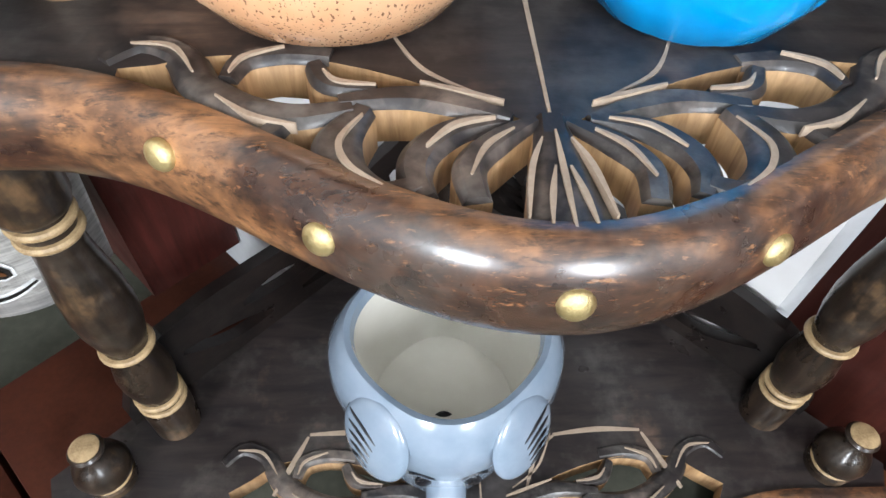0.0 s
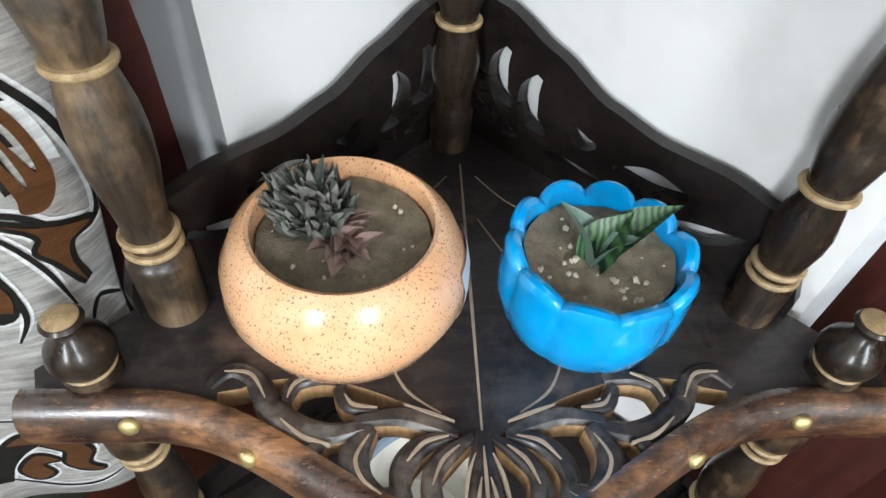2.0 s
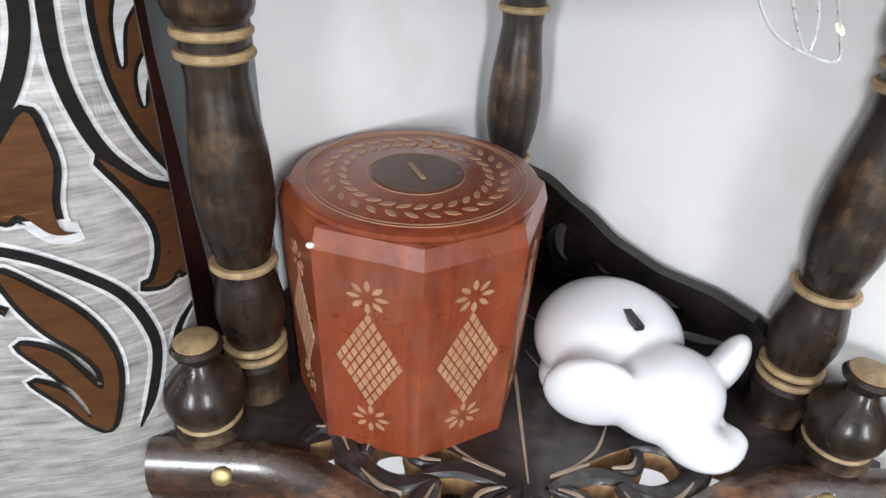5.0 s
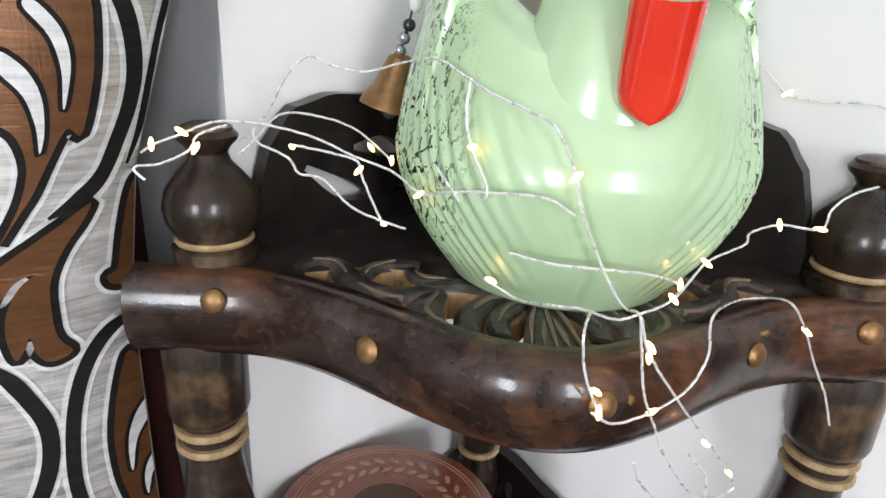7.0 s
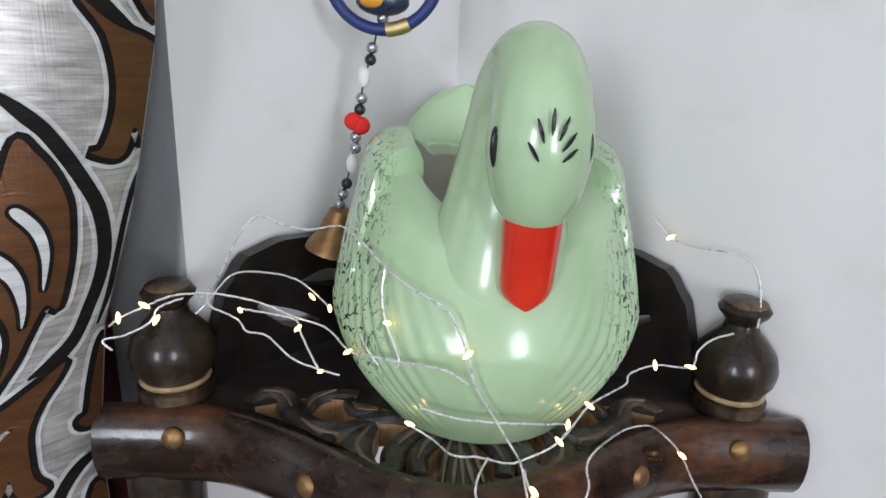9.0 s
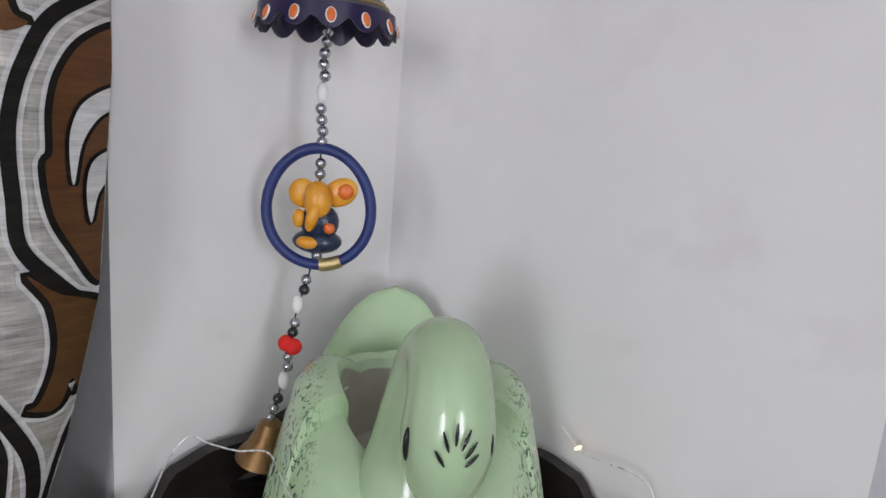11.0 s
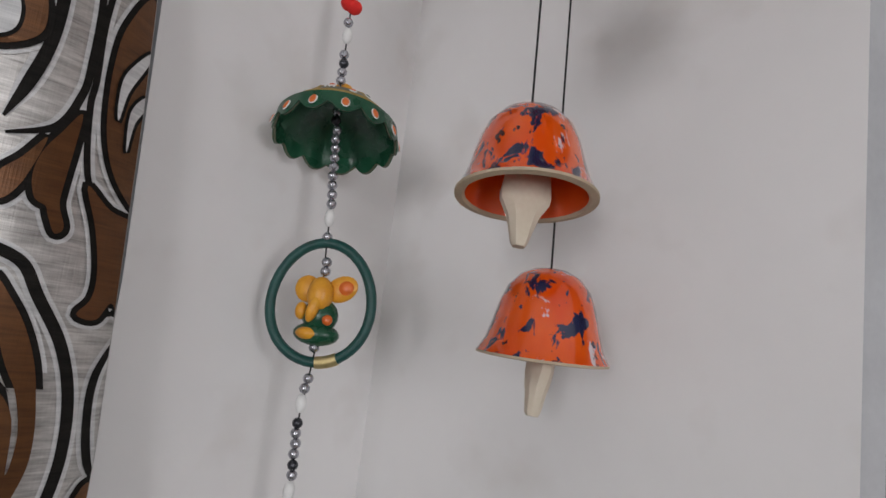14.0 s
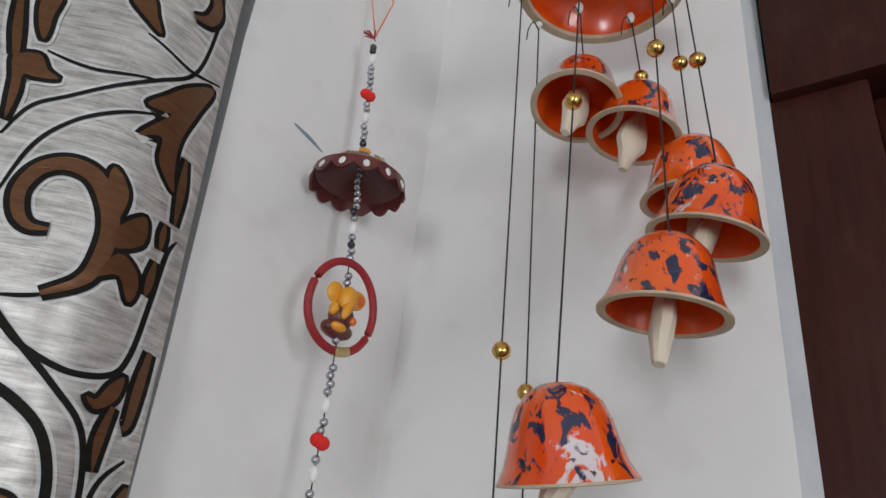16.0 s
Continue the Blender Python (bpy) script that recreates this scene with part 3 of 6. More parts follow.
def add_rail(n, side):
    z, X, ye, yc = TIERS[n]
    L = (X - 0.040) * math.sqrt(2)
    h = 0.76 if n == 3 else 1.0
    m = 40
    out = [(0.012, 0.0)] + [(0.012 + (L - 0.012) * k / m, rail_height(k / m) * h) for k in range(m + 1)] + [(L, 0.0)]
    k = {1: 1.1, 2: 1.0, 3: 0.84, 4: 0.7}[n]

    def cut(pts, ws):
        return stroke([(L * u, v * h) for u, v in pts], [w * k for w in ws])[::-1]
    holes = []
    for j in range(3):
        u, v = 0.075 + 0.098 * j, -0.010 * j
        holes.append(cut([(u + 0.022, v + 0.104), (u, v + 0.086), (u + 0.012, v + 0.066), (u + 0.070, v + 0.058)], [0.006, 0.019, 0.018, 0.005]))
        if j < 2:
            holes.append(cut([(u + 0.004, v + 0.048), (u + 0.030, v + 0.034), (u + 0.085, v + 0.032)], [0.005, 0.014, 0.004]))
    holes.append(cut([(0.395, 0.060), (0.430, 0.050), (0.475, 0.052)], [0.005, 0.016, 0.004]))
    holes.append(cut([(0.330, 0.024), (0.45, 0.021), (0.575, 0.020)], [0.004, 0.013, 0.004]))
    holes.append(cut([(0.53, 0.042), (0.62, 0.049), (0.715, 0.050)], [0.004, 0.018, 0.005]))
    holes.append(cut([(0.655, 0.018), (0.75, 0.026), (0.86, 0.042)], [0.004, 0.017, 0.005]))
    ribs = [([(0.050 + 0.098 * j, 0.074 - 0.01 * j), (0.075 + 0.098 * j, 0.054 - 0.01 * j), (0.12 + 0.098 * j, 0.045 - 0.01 * j), (0.165 + 0.098 * j, 0.050 - 0.01 * j)], [0.002, 0.006, 0.006, 0.002]) for j in range(3)]

    def put(x, y, d):
        w = room(x, 0.018 - d, z - 0.003 + y) if side < 0 else room(0.018 - d, x, z - 0.003 + y)
        return w
    rail = part("back_rail", slab(out, holes, 0.0, 0.011, side=0, place=put), M_RAIL, stand, "pierced scroll-cut back rail", smooth=False)
    for pts, ws in ribs:
        part("carved_rib", slab(cut(pts, ws), [], -0.0035, 0.001, side=0, place=put), M_RAIL, rail, smooth=False)


def add_tier(n):
    z, X, ye, yc = TIERS[n]
    # rounded front edge
    bm2 = bmesh.new()
    curve = along(n, 0)
    inner = along(n, 0.020)
    rows = []
    for (x0, y0), (x1, y1) in zip(curve, inner):
        dx, dy = (x1 - x0), (y1 - y0)
        row = [bm2.verts.new((x1, y1, z - 0.001))]
        for a in range(0, 11):
            an = radians(100 - 20 * a)
            o = 0.0140 * (1 - math.cos(an)) / 0.020
            row.append(bm2.verts.new((x0 + dx * o, y0 + dy * o, z - 0.022 + (0.0225 if a < 5 else 0.025) * math.sin(an))))
        row.append(bm2.verts.new((x1, y1, z - 0.047)))
        rows.append(row)
    for r0, r1 in zip(rows, rows[1:]):
        for k in range(len(r0)):
            bm2.faces.new((r0[k], r0[(k + 1) % len(r0)], r1[(k + 1) % len(r0)], r1[k]))
    bm2.faces.new(rows[0]), bm2.faces.new(rows[-1][::-1])
    edge = part("front_edge", bm2, M_NOSE_DARK if n == 4 else M_NOSE_MID if n == 3 else M_NOSE, stand, "thick rounded rubbed front edge")
    xs = (-0.207, -0.136, -0.079, 0, 0.070, 0.130, 0.205) if n < 3 else (-0.182, -0.092, 0.002, 0.099, 0.182) if n == 3 else (-0.158, -0.080, 0.017, 0.099, 0.162)
    for x in xs:
        x *= 1.17 if n == 1 else 1
        y0, y1 = front(n, x - 0.001), front(n, x + 0.001)
        d = Vector((y1 - y0, -0.002, 0)).normalized()
        nrm = (d + Vector((0, 0, 0.22))).normalized()
        p = Vector((x, front(n, x), 0)) - d * 0.0004 + Vector((0, 0, z - (0.0165 if abs(x) < 0.1 else 0.0115)))
        nb = sub("nail", old_nail_mesh if n == 4 else nail_mesh, edge, p, "tarnished flat brass nail" if n == 4 else "domed brass nail")
        nb.rotation_mode = "QUATERNION"
        nb.rotation_quaternion = nrm.to_track_quat("Z", "Y")
    # panel with its pierced front
    ring_in = along(n, 0.016)
    outer = [(0.0, -0.016)] + [(-X + 0.002, -X - 0.014)] + [p for p in ring_in if abs(p[0]) < X - 0.003] + [(X - 0.002, -X - 0.014)]
    k = X / 0.272
    xh = 0.158 * k
    tip = -yc + (0.092 if n == 1 else 0.066)
    fr_pts = [p for p in along(n, 0.0185, 60) if abs(p[0]) < xh]
    back = []
    for q in range(25):
        x = xh - 2 * xh * q / 24
        y = tip - 0.002 + 0.044 * math.sin(math.pi / 2 * min(abs(x) / (0.11 * k), 1.0)) * (1.0 if n < 4 else 0.8)
        edge_y = front(n, x) + 0.023
        s = (xh - abs(x)) / (0.03 * k)
        if s < 1:
            y = edge_y + (max(y, edge_y + 0.004) - edge_y) * max(s, 0.12) ** 0.5
        back.append((x, max(y, edge_y + 0.003)))
    panel = part("shelf_panel", slab(outer, [fr_pts + back], z - 0.022, z - 0.003), [M_WOOD, M_CUT], stand, smooth=False)
    carve(n, panel)
    veins = [([(0.0, -0.085), (0.0, tip * 0.5 - 0.04), (0.0, tip + 0.004)], 0.0024)]
    for s in (1, -1) if n < 4 else ():
        veins += [([(s * 0.012, -0.10), (s * 0.035, -0.13), (s * 0.062, -0.148)], 0.0012), ([(s * 0.010, -0.15), (s * 0.030, -0.19), (s * 0.052, -0.215)], 0.0014),
                  ([(s * 0.024, tip + 0.018), (s * 0.045, tip + 0.034), (s * 0.058, tip + 0.060)], 0.0018)]
        if n == 1:
            veins += [([(s * 0.034, tip + 0.016), (s * 0.046, tip + 0.046), (s * 0.060, tip + 0.058)], 0.0036), ([(s * 0.060, tip + 0.059), (s * 0.095, tip + 0.063), (s * 0.130, tip + 0.062)], 0.0042),
                      ([(s * 0.131, tip + 0.060), (s * 0.140, tip + 0.040), (s * 0.152, tip + 0.016)], 0.0042)]
    for pts, w in veins:
        part("groove_line", slab(stroke(pts, [w * 0.5, w, w * 0.5]), [], z - 0.0045, z - 0.0024, side=0), M_GROOVE, panel, smooth=False)
    for s in (1, -1):
        add_rail(n, s)


for n in (1, 2, 3, 4):
    add_tier(n)
leg_mesh = finish(lathe([(0.016, 0), (0.021, 0.012), (0.023, 0.03), (0.018, 0.048), (0.022, 0.058), (0.022, 0.0705)], seg=24), "leg", M_TURN)
for n in (0, 1, 2, 3):
    px, py = POSTS[n]
    for s in (-1, 1):
        if n == 3:
            add_post(s * 0.175, -0.199, TIERS[n][0] - 0.003, rings=TALL_RINGS, mesh=tall_mesh)
        elif n:
            add_post(s * px, -py, TIERS[n][0] - 0.003, flip=(n == 2 and s < 0), slim=1.0 if n == 3 else 0.88, worn=n == 2 and s < 0)
        else:
            sub("leg", leg_mesh, stand, (s * px, -py, 0))
        add_finial(s * px, -py, TIERS[n + 1][0] - 0.003, n == 3, 0.8 if n in (0, 1) else 1.0)
sub("leg", leg_mesh, stand, (0, -0.055, 0))
for n in (1, 2, 3):
    add_post(-0.008, -0.054, TIERS[n][0] - 0.003, slim=0.9, rings=RINGS[2:4])

# ---- curtain ----
CP, CD = Vector((-0.155, -0.205, 0)), Vector((-0.899, -0.438, 0))
CN = Vector((0.438, -0.899, 0))


def edge_s(z):
    pts = [(0.2, 0.100), (0.45, 0.080), (0.65, 0.052), (0.86, 0.047), (1.08, 0.047), (1.15, 0.038), (1.22, 0.017), (1.3, 0.0), (1.42, -0.008), (1.55, -0.007), (1.75, 0.003), (1.9, 0.013), (2.2, 0.038), (2.45, 0.055)]
    if z <= pts[0][0]:
        return pts[0][1]
    for (z0, s0), (z1, s1) in zip(pts, pts[1:]):
        if z <= z1:
            t = (z - z0) / (z1 - z0)
            return s0 + (s1 - s0) * t
    return pts[-1][1]


def cloth(q, z, lift=0.0):
    """The curtain's surface: q metres from its free edge, at height z."""
    fold = 0.011 * math.sin(q * 2 * math.pi / 0.17 - 0.5) + 0.004 * math.sin(q * 41 + z * 2.3) - 0.010 * math.exp(-q / 0.012)
    return CP + CD * (edge_s(z) + q) + CN * (fold + lift) + Vector((0, 0, z))


CW, CZ0, CZ1 = 0.60, 0.245, 2.46
bm = bmesh.new()
grid = []
for i in range(121):
    q = CW * (i / 120) ** 1.25
    grid.append([bm.verts.new(cloth(q, CZ0 + (CZ1 - CZ0) * j / 110)) for j in range(111)])
for i in range(120):
    for j in range(110):
        bm.faces.new((grid[i][j], grid[i + 1][j], grid[i + 1][j + 1], grid[i][j + 1]))
curtain = thing("curtain", CP + CD * 0.2 + Vector((0, 0, CZ0)), "silver grey curtain with brown scroll leaves outlined in black and white", "curtain")
cl = part("cloth", bm, M_CLOTH, curtain)
sol = cl.modifiers.new("thickness", "SOLIDIFY")
sol.thickness, sol.offset = 0.0012, -1.0
rod = tube([CP + CD * -0.05 + Vector((0, 0, 2.475)), CP + CD * 0.70 + Vector((0, 0, 2.475))], 0.012, 12)
single("curtain_rod", rod, M_STEEL, "plain metal curtain rod above the opening", "curtain rod")


def motif(outline, mat, name, lift):
    """A woven figure that follows the cloth."""
    from mathutils.geometry import tessellate_polygon
    pts = list(outline)
    lo, hi = min(p[0] for p in pts), max(p[0] for p in pts)
    if hi < 0.001 or lo > CW:
        return
    pts = [(min(q, CW - 0.001), min(max(z, CZ0 + 0.001), CZ1 - 0.001)) for q, z in pts]
    bm2 = bmesh.new()
    vs = [bm2.verts.new(Vector((q, z, 0))) for q, z in pts]
    for t in tessellate_polygon([[Vector((q, z, 0)) for q, z in pts]]):
        try:
            bm2.faces.new([vs[k] for k in t])
        except ValueError:
            pass
    bmesh.ops.bisect_plane(bm2, geom=bm2.verts[:] + bm2.edges[:] + bm2.faces[:], dist=1e-6, plane_co=(0.0006, 0, 0), plane_no=(-1, 0, 0), clear_outer=True)
    if not bm2.faces:
        bm2.free()
        return
    for step in range(3):
        long = [e for e in bm2.edges if e.calc_length() > 0.012]
        if long:
            bmesh.ops.subdivide_edges(bm2, edges=long, cuts=1)
            bmesh.ops.triangulate(bm2, faces=bm2.faces)
    for v in bm2.verts:
        v.co = cloth(v.co.x, v.co.y, lift)
    part(name, bm2, mat, curtain)


def leaf_fig(pts, bw=0.0032, fill=None, halo=True):
    """A filled leaf: white halo, black outline, coloured heart."""
    body = [(p.x, p.y) for p in spline([(q, z, 0) for q, z in pts], 5, closed=True)]
    n = len(body)
    area = sum(body[k - 1][0] * body[k][1] - body[k][0] * body[k - 1][1] for k in range(n))
    sg = 1 if area > 0 else -1

    def grow(d):
        out = []
        for k in range(n):
            tx, tz = body[(k + 1) % n][0] - body[k - 1][0], body[(k + 1) % n][1] - body[k - 1][1]
            l = math.hypot(tx, tz) or 1
            out.append((body[k][0] + sg * tz / l * d, body[k][1] - sg * tx / l * d))
        return out
    if halo:
        motif(grow(bw + 0.0021), M_CLOTH_W, "white_outline", 0.0008)
    up = 0.0 if halo else 0.0010
    motif(grow(bw), M_CLOTH_K, "black_outline", 0.0014 + up)
    motif(body, fill or M_CLOTH_B, "leaf_figure" if halo else "white_slit", 0.0020 + up)


def vine(pts, w=0.0050):
    n = len(pts)
    motif(stroke(pts, [w * 0.6 + 0.004] + [w + 0.0046] * (n - 2) + [0.002]), M_CLOTH_W, "white_outline", 0.0004)
    motif(stroke(pts, [w * 0.6] + [w] * (n - 2) + [0.0015]), M_CLOTH_K, "black_vine", 0.0011)


def curl(pts, ws):
    """A tapering brown scroll with its outlines."""
    motif(stroke(pts, [w + 0.0118 for w in ws]), M_CLOTH_W, "white_outline", 0.0006)
    motif(stroke(pts, [w + 0.0072 for w in ws]), M_CLOTH_K, "black_outline", 0.0012)
    motif(stroke(pts, ws), M_CLOTH_B, "scroll_figure", 0.0019)


# figures by height, bottom to top: (distance from the free edge, height)
leaf_fig([(0.0413, 0.683), (0.0361, 0.677), (0.0342, 0.665), (0.0355, 0.655), (0.0366, 0.646), (0.0342, 0.639), (0.0413, 0.645), (0.0456, 0.651), (0.0512, 0.651), (0.0546, 0.657), (0.054, 0.665), (0.0494, 0.672)])
leaf_fig([(0.0618, 0.681), (0.0588, 0.677), (0.0585, 0.669), (0.0619, 0.655), (0.0602, 0.639), (0.0532, 0.624), (0.0603, 0.633), (0.066, 0.641), (0.0705, 0.651)])
vine([(0.0338, 0.714), (0.0367, 0.699), (0.0414, 0.689), (0.049, 0.683), (0.0579, 0.68)], 0.006)
vine([(0.0613, 0.652), (0.0498, 0.637), (0.033, 0.619), (0.0181, 0.597), (0.0094, 0.577), (0.0025, 0.55), (0.0004, 0.525), (0.0052, 0.513), (0.0162, 0.515), (0.0381, 0.539), (0.0637, 0.549), (0.0935, 0.548)], 0.004)
vine([(0.0994, 0.915), (0.0905, 0.912), (0.0672, 0.903), (0.047, 0.888), (0.0328, 0.871), (0.0246, 0.846), (0.0237, 0.827), (0.031, 0.799), (0.0405, 0.779)], 0.0055)
leaf_fig([(0.0832, 0.897), (0.0691, 0.885), (0.0551, 0.868), (0.0463, 0.846), (0.0449, 0.821), (0.0545, 0.786), (0.0644, 0.791), (0.0736, 0.807), (0.0858, 0.826), (0.0717, 0.817), (0.0642, 0.796), (0.0646, 0.807), (0.0726, 0.828), (0.0861, 0.851), (0.0696, 0.844), (0.0556, 0.816), (0.0524, 0.827), (0.0586, 0.842), (0.072, 0.86), (0.08, 0.878)])
leaf_fig([(0.0965, 0.917), (0.094, 0.899), (0.0926, 0.88), (0.085, 0.873), (0.0979, 0.884), (0.1032, 0.893)])
leaf_fig([(0.0565, 0.638), (0.0437, 0.622), (0.0269, 0.596), (0.018, 0.566), (0.0178, 0.548), (0.0245, 0.538), (0.0356, 0.541), (0.0362, 0.551), (0.0413, 0.571), (0.0465, 0.586), (0.0383, 0.576), (0.0304, 0.555), (0.0308, 0.565), (0.0381, 0.59), (0.0497, 0.606), (0.039, 0.597), (0.0249, 0.563), (0.0249, 0.573), (0.0313, 0.593), (0.0453, 0.614), (0.052, 0.626)])
leaf_fig([(0.0508, 0.54), (0.037, 0.532), (0.0238, 0.525), (0.0066, 0.515), (0.0183, 0.511), (0.0203, 0.496), (0.0157, 0.476), (0.0273, 0.501), (0.0347, 0.513), (0.0315, 0.521), (0.0372, 0.53)])
vine([(0.0932, 0.549), (0.0655, 0.542), (0.0484, 0.526), (0.0342, 0.498), (0.0248, 0.462)], 0.003)
vine([(0.0977, 0.531), (0.0815, 0.531), (0.065, 0.519), (0.0546, 0.493), (0.0516, 0.467), (0.0599, 0.447)], 0.0035)
curl([(0.0723, 0.477), (0.0624, 0.473), (0.0605, 0.487), (0.0663, 0.497), (0.0761, 0.496), (0.0874, 0.48), (0.0994, 0.455)], [0.003, 0.008, 0.011, 0.0115, 0.0107, 0.0097, 0.008])
leaf_fig([(0.075, 0.624), (0.0722, 0.614), (0.0706, 0.602), (0.0689, 0.611), (0.065, 0.614), (0.0598, 0.614), (0.0567, 0.607), (0.0582, 0.6), (0.0649, 0.598), (0.0572, 0.591), (0.0523, 0.577), (0.0619, 0.586), (0.0678, 0.589), (0.0757, 0.583), (0.0858, 0.574), (0.0779, 0.59), (0.0778, 0.612)])
vine([(0.0195, 0.442), (0.0121, 0.457), (-0.0004, 0.443)], 0.0035)
curl([(0.1208, 0.277), (0.1156, 0.301), (0.1027, 0.323), (0.0866, 0.337), (0.0769, 0.33), (0.067, 0.317)], [0.003, 0.009, 0.012, 0.013, 0.01, 0.003])
vine([(0.0584, 1.065), (0.0528, 1.057), (0.0477, 1.046), (0.043, 1.032), (0.043, 1.016), (0.0472, 1), (0.0554, 0.983), (0.0663, 0.97), (0.0771, 0.963), (0.0869, 0.96)], 0.0075)
leaf_fig([(0.0519, 0.975), (0.0478, 0.961), (0.0472, 0.948), (0.0517, 0.931), (0.0514, 0.917), (0.0453, 0.914), (0.0558, 0.915), (0.066, 0.927), (0.0725, 0.924), (0.0774, 0.931), (0.0758, 0.944), (0.0679, 0.956)])
vine([(0.0001, 1.076), (0.011, 1.072), (0.0208, 1.061), (0.0286, 1.043), (0.0338, 1.017), (0.0351, 0.987), (0.0282, 0.956), (0.0158, 0.935), (-0.006, 0.914)], 0.0065)
leaf_fig([(0.0046, 1.057), (0.01, 1.045), (0.015, 1.023), (0.0167, 1.005), (0.0151, 0.981), (0.0083, 0.956), (-0.0039, 0.93), (-0.0033, 0.94), (-0.0034, 0.954), (-0.0109, 0.977), (-0.0118, 1.003), (-0.0072, 1.025), (-0.0016, 1.046)])
leaf_fig([(-0.0027, 1.027), (0.0053, 1.021), (0.01, 1.009), (0.011, 0.994), (0.0099, 0.989), (0.0062, 1.006), (-0.0021, 1.017)], 0.0018, M_CLOTH_W, False)
leaf_fig([(-0.0052, 0.996), (0.0028, 0.988), (0.0055, 0.979), (0.0046, 0.968), (0.0015, 0.979), (-0.0044, 0.986)], 0.0018, M_CLOTH_W, False)
leaf_fig([(0.0288, 0.949), (0.0195, 0.93), (0.0113, 0.908), (0.0113, 0.891), (0.0175, 0.876), (0.0231, 0.874), (0.0121, 0.87), (0.0047, 0.874), (0.0011, 0.87), (-0.0038, 0.88), (-0.0092, 0.91), (0.0128, 0.931)])
vine([(-0.0027, 0.85), (0.0098, 0.838), (0.0129, 0.821), (0.0116, 0.804)], 0.0045)
leaf_fig([(0.0184, 1.137), (0.0286, 1.13), (0.0387, 1.123), (0.0528, 1.113), (0.0572, 1.106), (0.0538, 1.097), (0.0473, 1.105), (0.04, 1.108), (0.046, 1.102), (0.0507, 1.091), (0.0511, 1.078), (0.0492, 1.068), (0.0448, 1.073), (0.0424, 1.078), (0.0409, 1.069), (0.0358, 1.064), (0.0271, 1.067), (0.0312, 1.074), (0.0331, 1.084), (0.034, 1.102), (0.029, 1.117), (0.0214, 1.129)])
leaf_fig([(0.0542, 1.252), (0.0451, 1.246), (0.0372, 1.236), (0.0311, 1.224), (0.0274, 1.21), (0.0244, 1.191), (0.0247, 1.168), (0.0311, 1.17), (0.0377, 1.148), (0.0448, 1.135), (0.052, 1.123), (0.0447, 1.139), (0.0421, 1.153), (0.0467, 1.166), (0.0541, 1.173), (0.0677, 1.178), (0.0599, 1.22)])
leaf_fig([(0.0494, 1.221), (0.039, 1.211), (0.0335, 1.198), (0.0325, 1.182), (0.0334, 1.18), (0.0364, 1.195), (0.0426, 1.208), (0.053, 1.219)], 0.0018, M_CLOTH_W, False)
leaf_fig([(0.0581, 1.202), (0.0482, 1.195), (0.0414, 1.184), (0.0383, 1.17), (0.0387, 1.161), (0.0416, 1.172), (0.048, 1.185), (0.059, 1.196)], 0.0018, M_CLOTH_W, False)
vine([(0.0619, 1.272), (0.0519, 1.264), (0.0411, 1.254), (0.0265, 1.234), (0.0156, 1.215), (0.0095, 1.196), (0.0084, 1.180), (0.0105, 1.164), (0.0140, 1.149), (0.0231, 1.139), (0.0345, 1.132)], 0.0065)
vine([(-0.0036, 1.242), (0.0014, 1.226), (0.0026, 1.212), (0.0024, 1.193), (0.0022, 1.169), (0.0044, 1.152)], 0.003)
leaf_fig([(-0.0003, 1.145), (0.003, 1.138), (0.0058, 1.119), (0.0073, 1.103), (0.0116, 1.1), (0.0091, 1.095), (0.0023, 1.095), (-0.0004, 1.114), (-0.0015, 1.134)])
leaf_fig([(0.0334, 1.316), (0.0228, 1.3), (0.0162, 1.28), (0.0151, 1.262), (0.0184, 1.247), (0.0232, 1.245), (0.0128, 1.241), (0.0075, 1.244), (0.0049, 1.256), (-0.0016, 1.247), (-0.0023, 1.271), (-0.0007, 1.295), (0.0194, 1.305)])
vine([(0.0099, 1.287), (0.004, 1.281), (-0.0013, 1.279)], 0.0025)
leaf_fig([(-0.0034, 1.44), (0.0136, 1.429), (0.0227, 1.414), (0.0257, 1.396), (0.0249, 1.376), (0.0276, 1.369), (0.023, 1.345), (0.0129, 1.326), (0.0013, 1.308), (-0.0004, 1.323), (-0.0026, 1.339), (-0.0122, 1.383), (-0.008, 1.433)])
leaf_fig([(-0.0025, 1.41), (0.0124, 1.401), (0.0177, 1.387), (0.0174, 1.371), (0.015, 1.36), (0.0124, 1.38), (0.0058, 1.393), (-0.0027, 1.4)], 0.0018, M_CLOTH_W, False)
leaf_fig([(-0.0045, 1.378), (0.0068, 1.372), (0.0094, 1.357), (0.0064, 1.34), (0.0035, 1.355), (-0.0046, 1.368)], 0.0018, M_CLOTH_W, False)
vine([(-0.0051, 1.46), (0.0111, 1.451), (0.0278, 1.437), (0.038, 1.416), (0.0424, 1.394), (0.0424, 1.375), (0.0399, 1.354), (0.0362, 1.33), (0.0208, 1.311), (-0.0017, 1.292)], 0.0065)
leaf_fig([(0.0263, 1.506), (0.0369, 1.489), (0.0426, 1.469), (0.0444, 1.454), (0.0415, 1.438), (0.0355, 1.434), (0.0443, 1.429), (0.0502, 1.432), (0.0526, 1.44), (0.0686, 1.429), (0.0723, 1.458), (0.0533, 1.472), (0.048, 1.475), (0.0557, 1.474), (0.0731, 1.465), (0.0735, 1.481), (0.0441, 1.494), (0.0331, 1.503)])
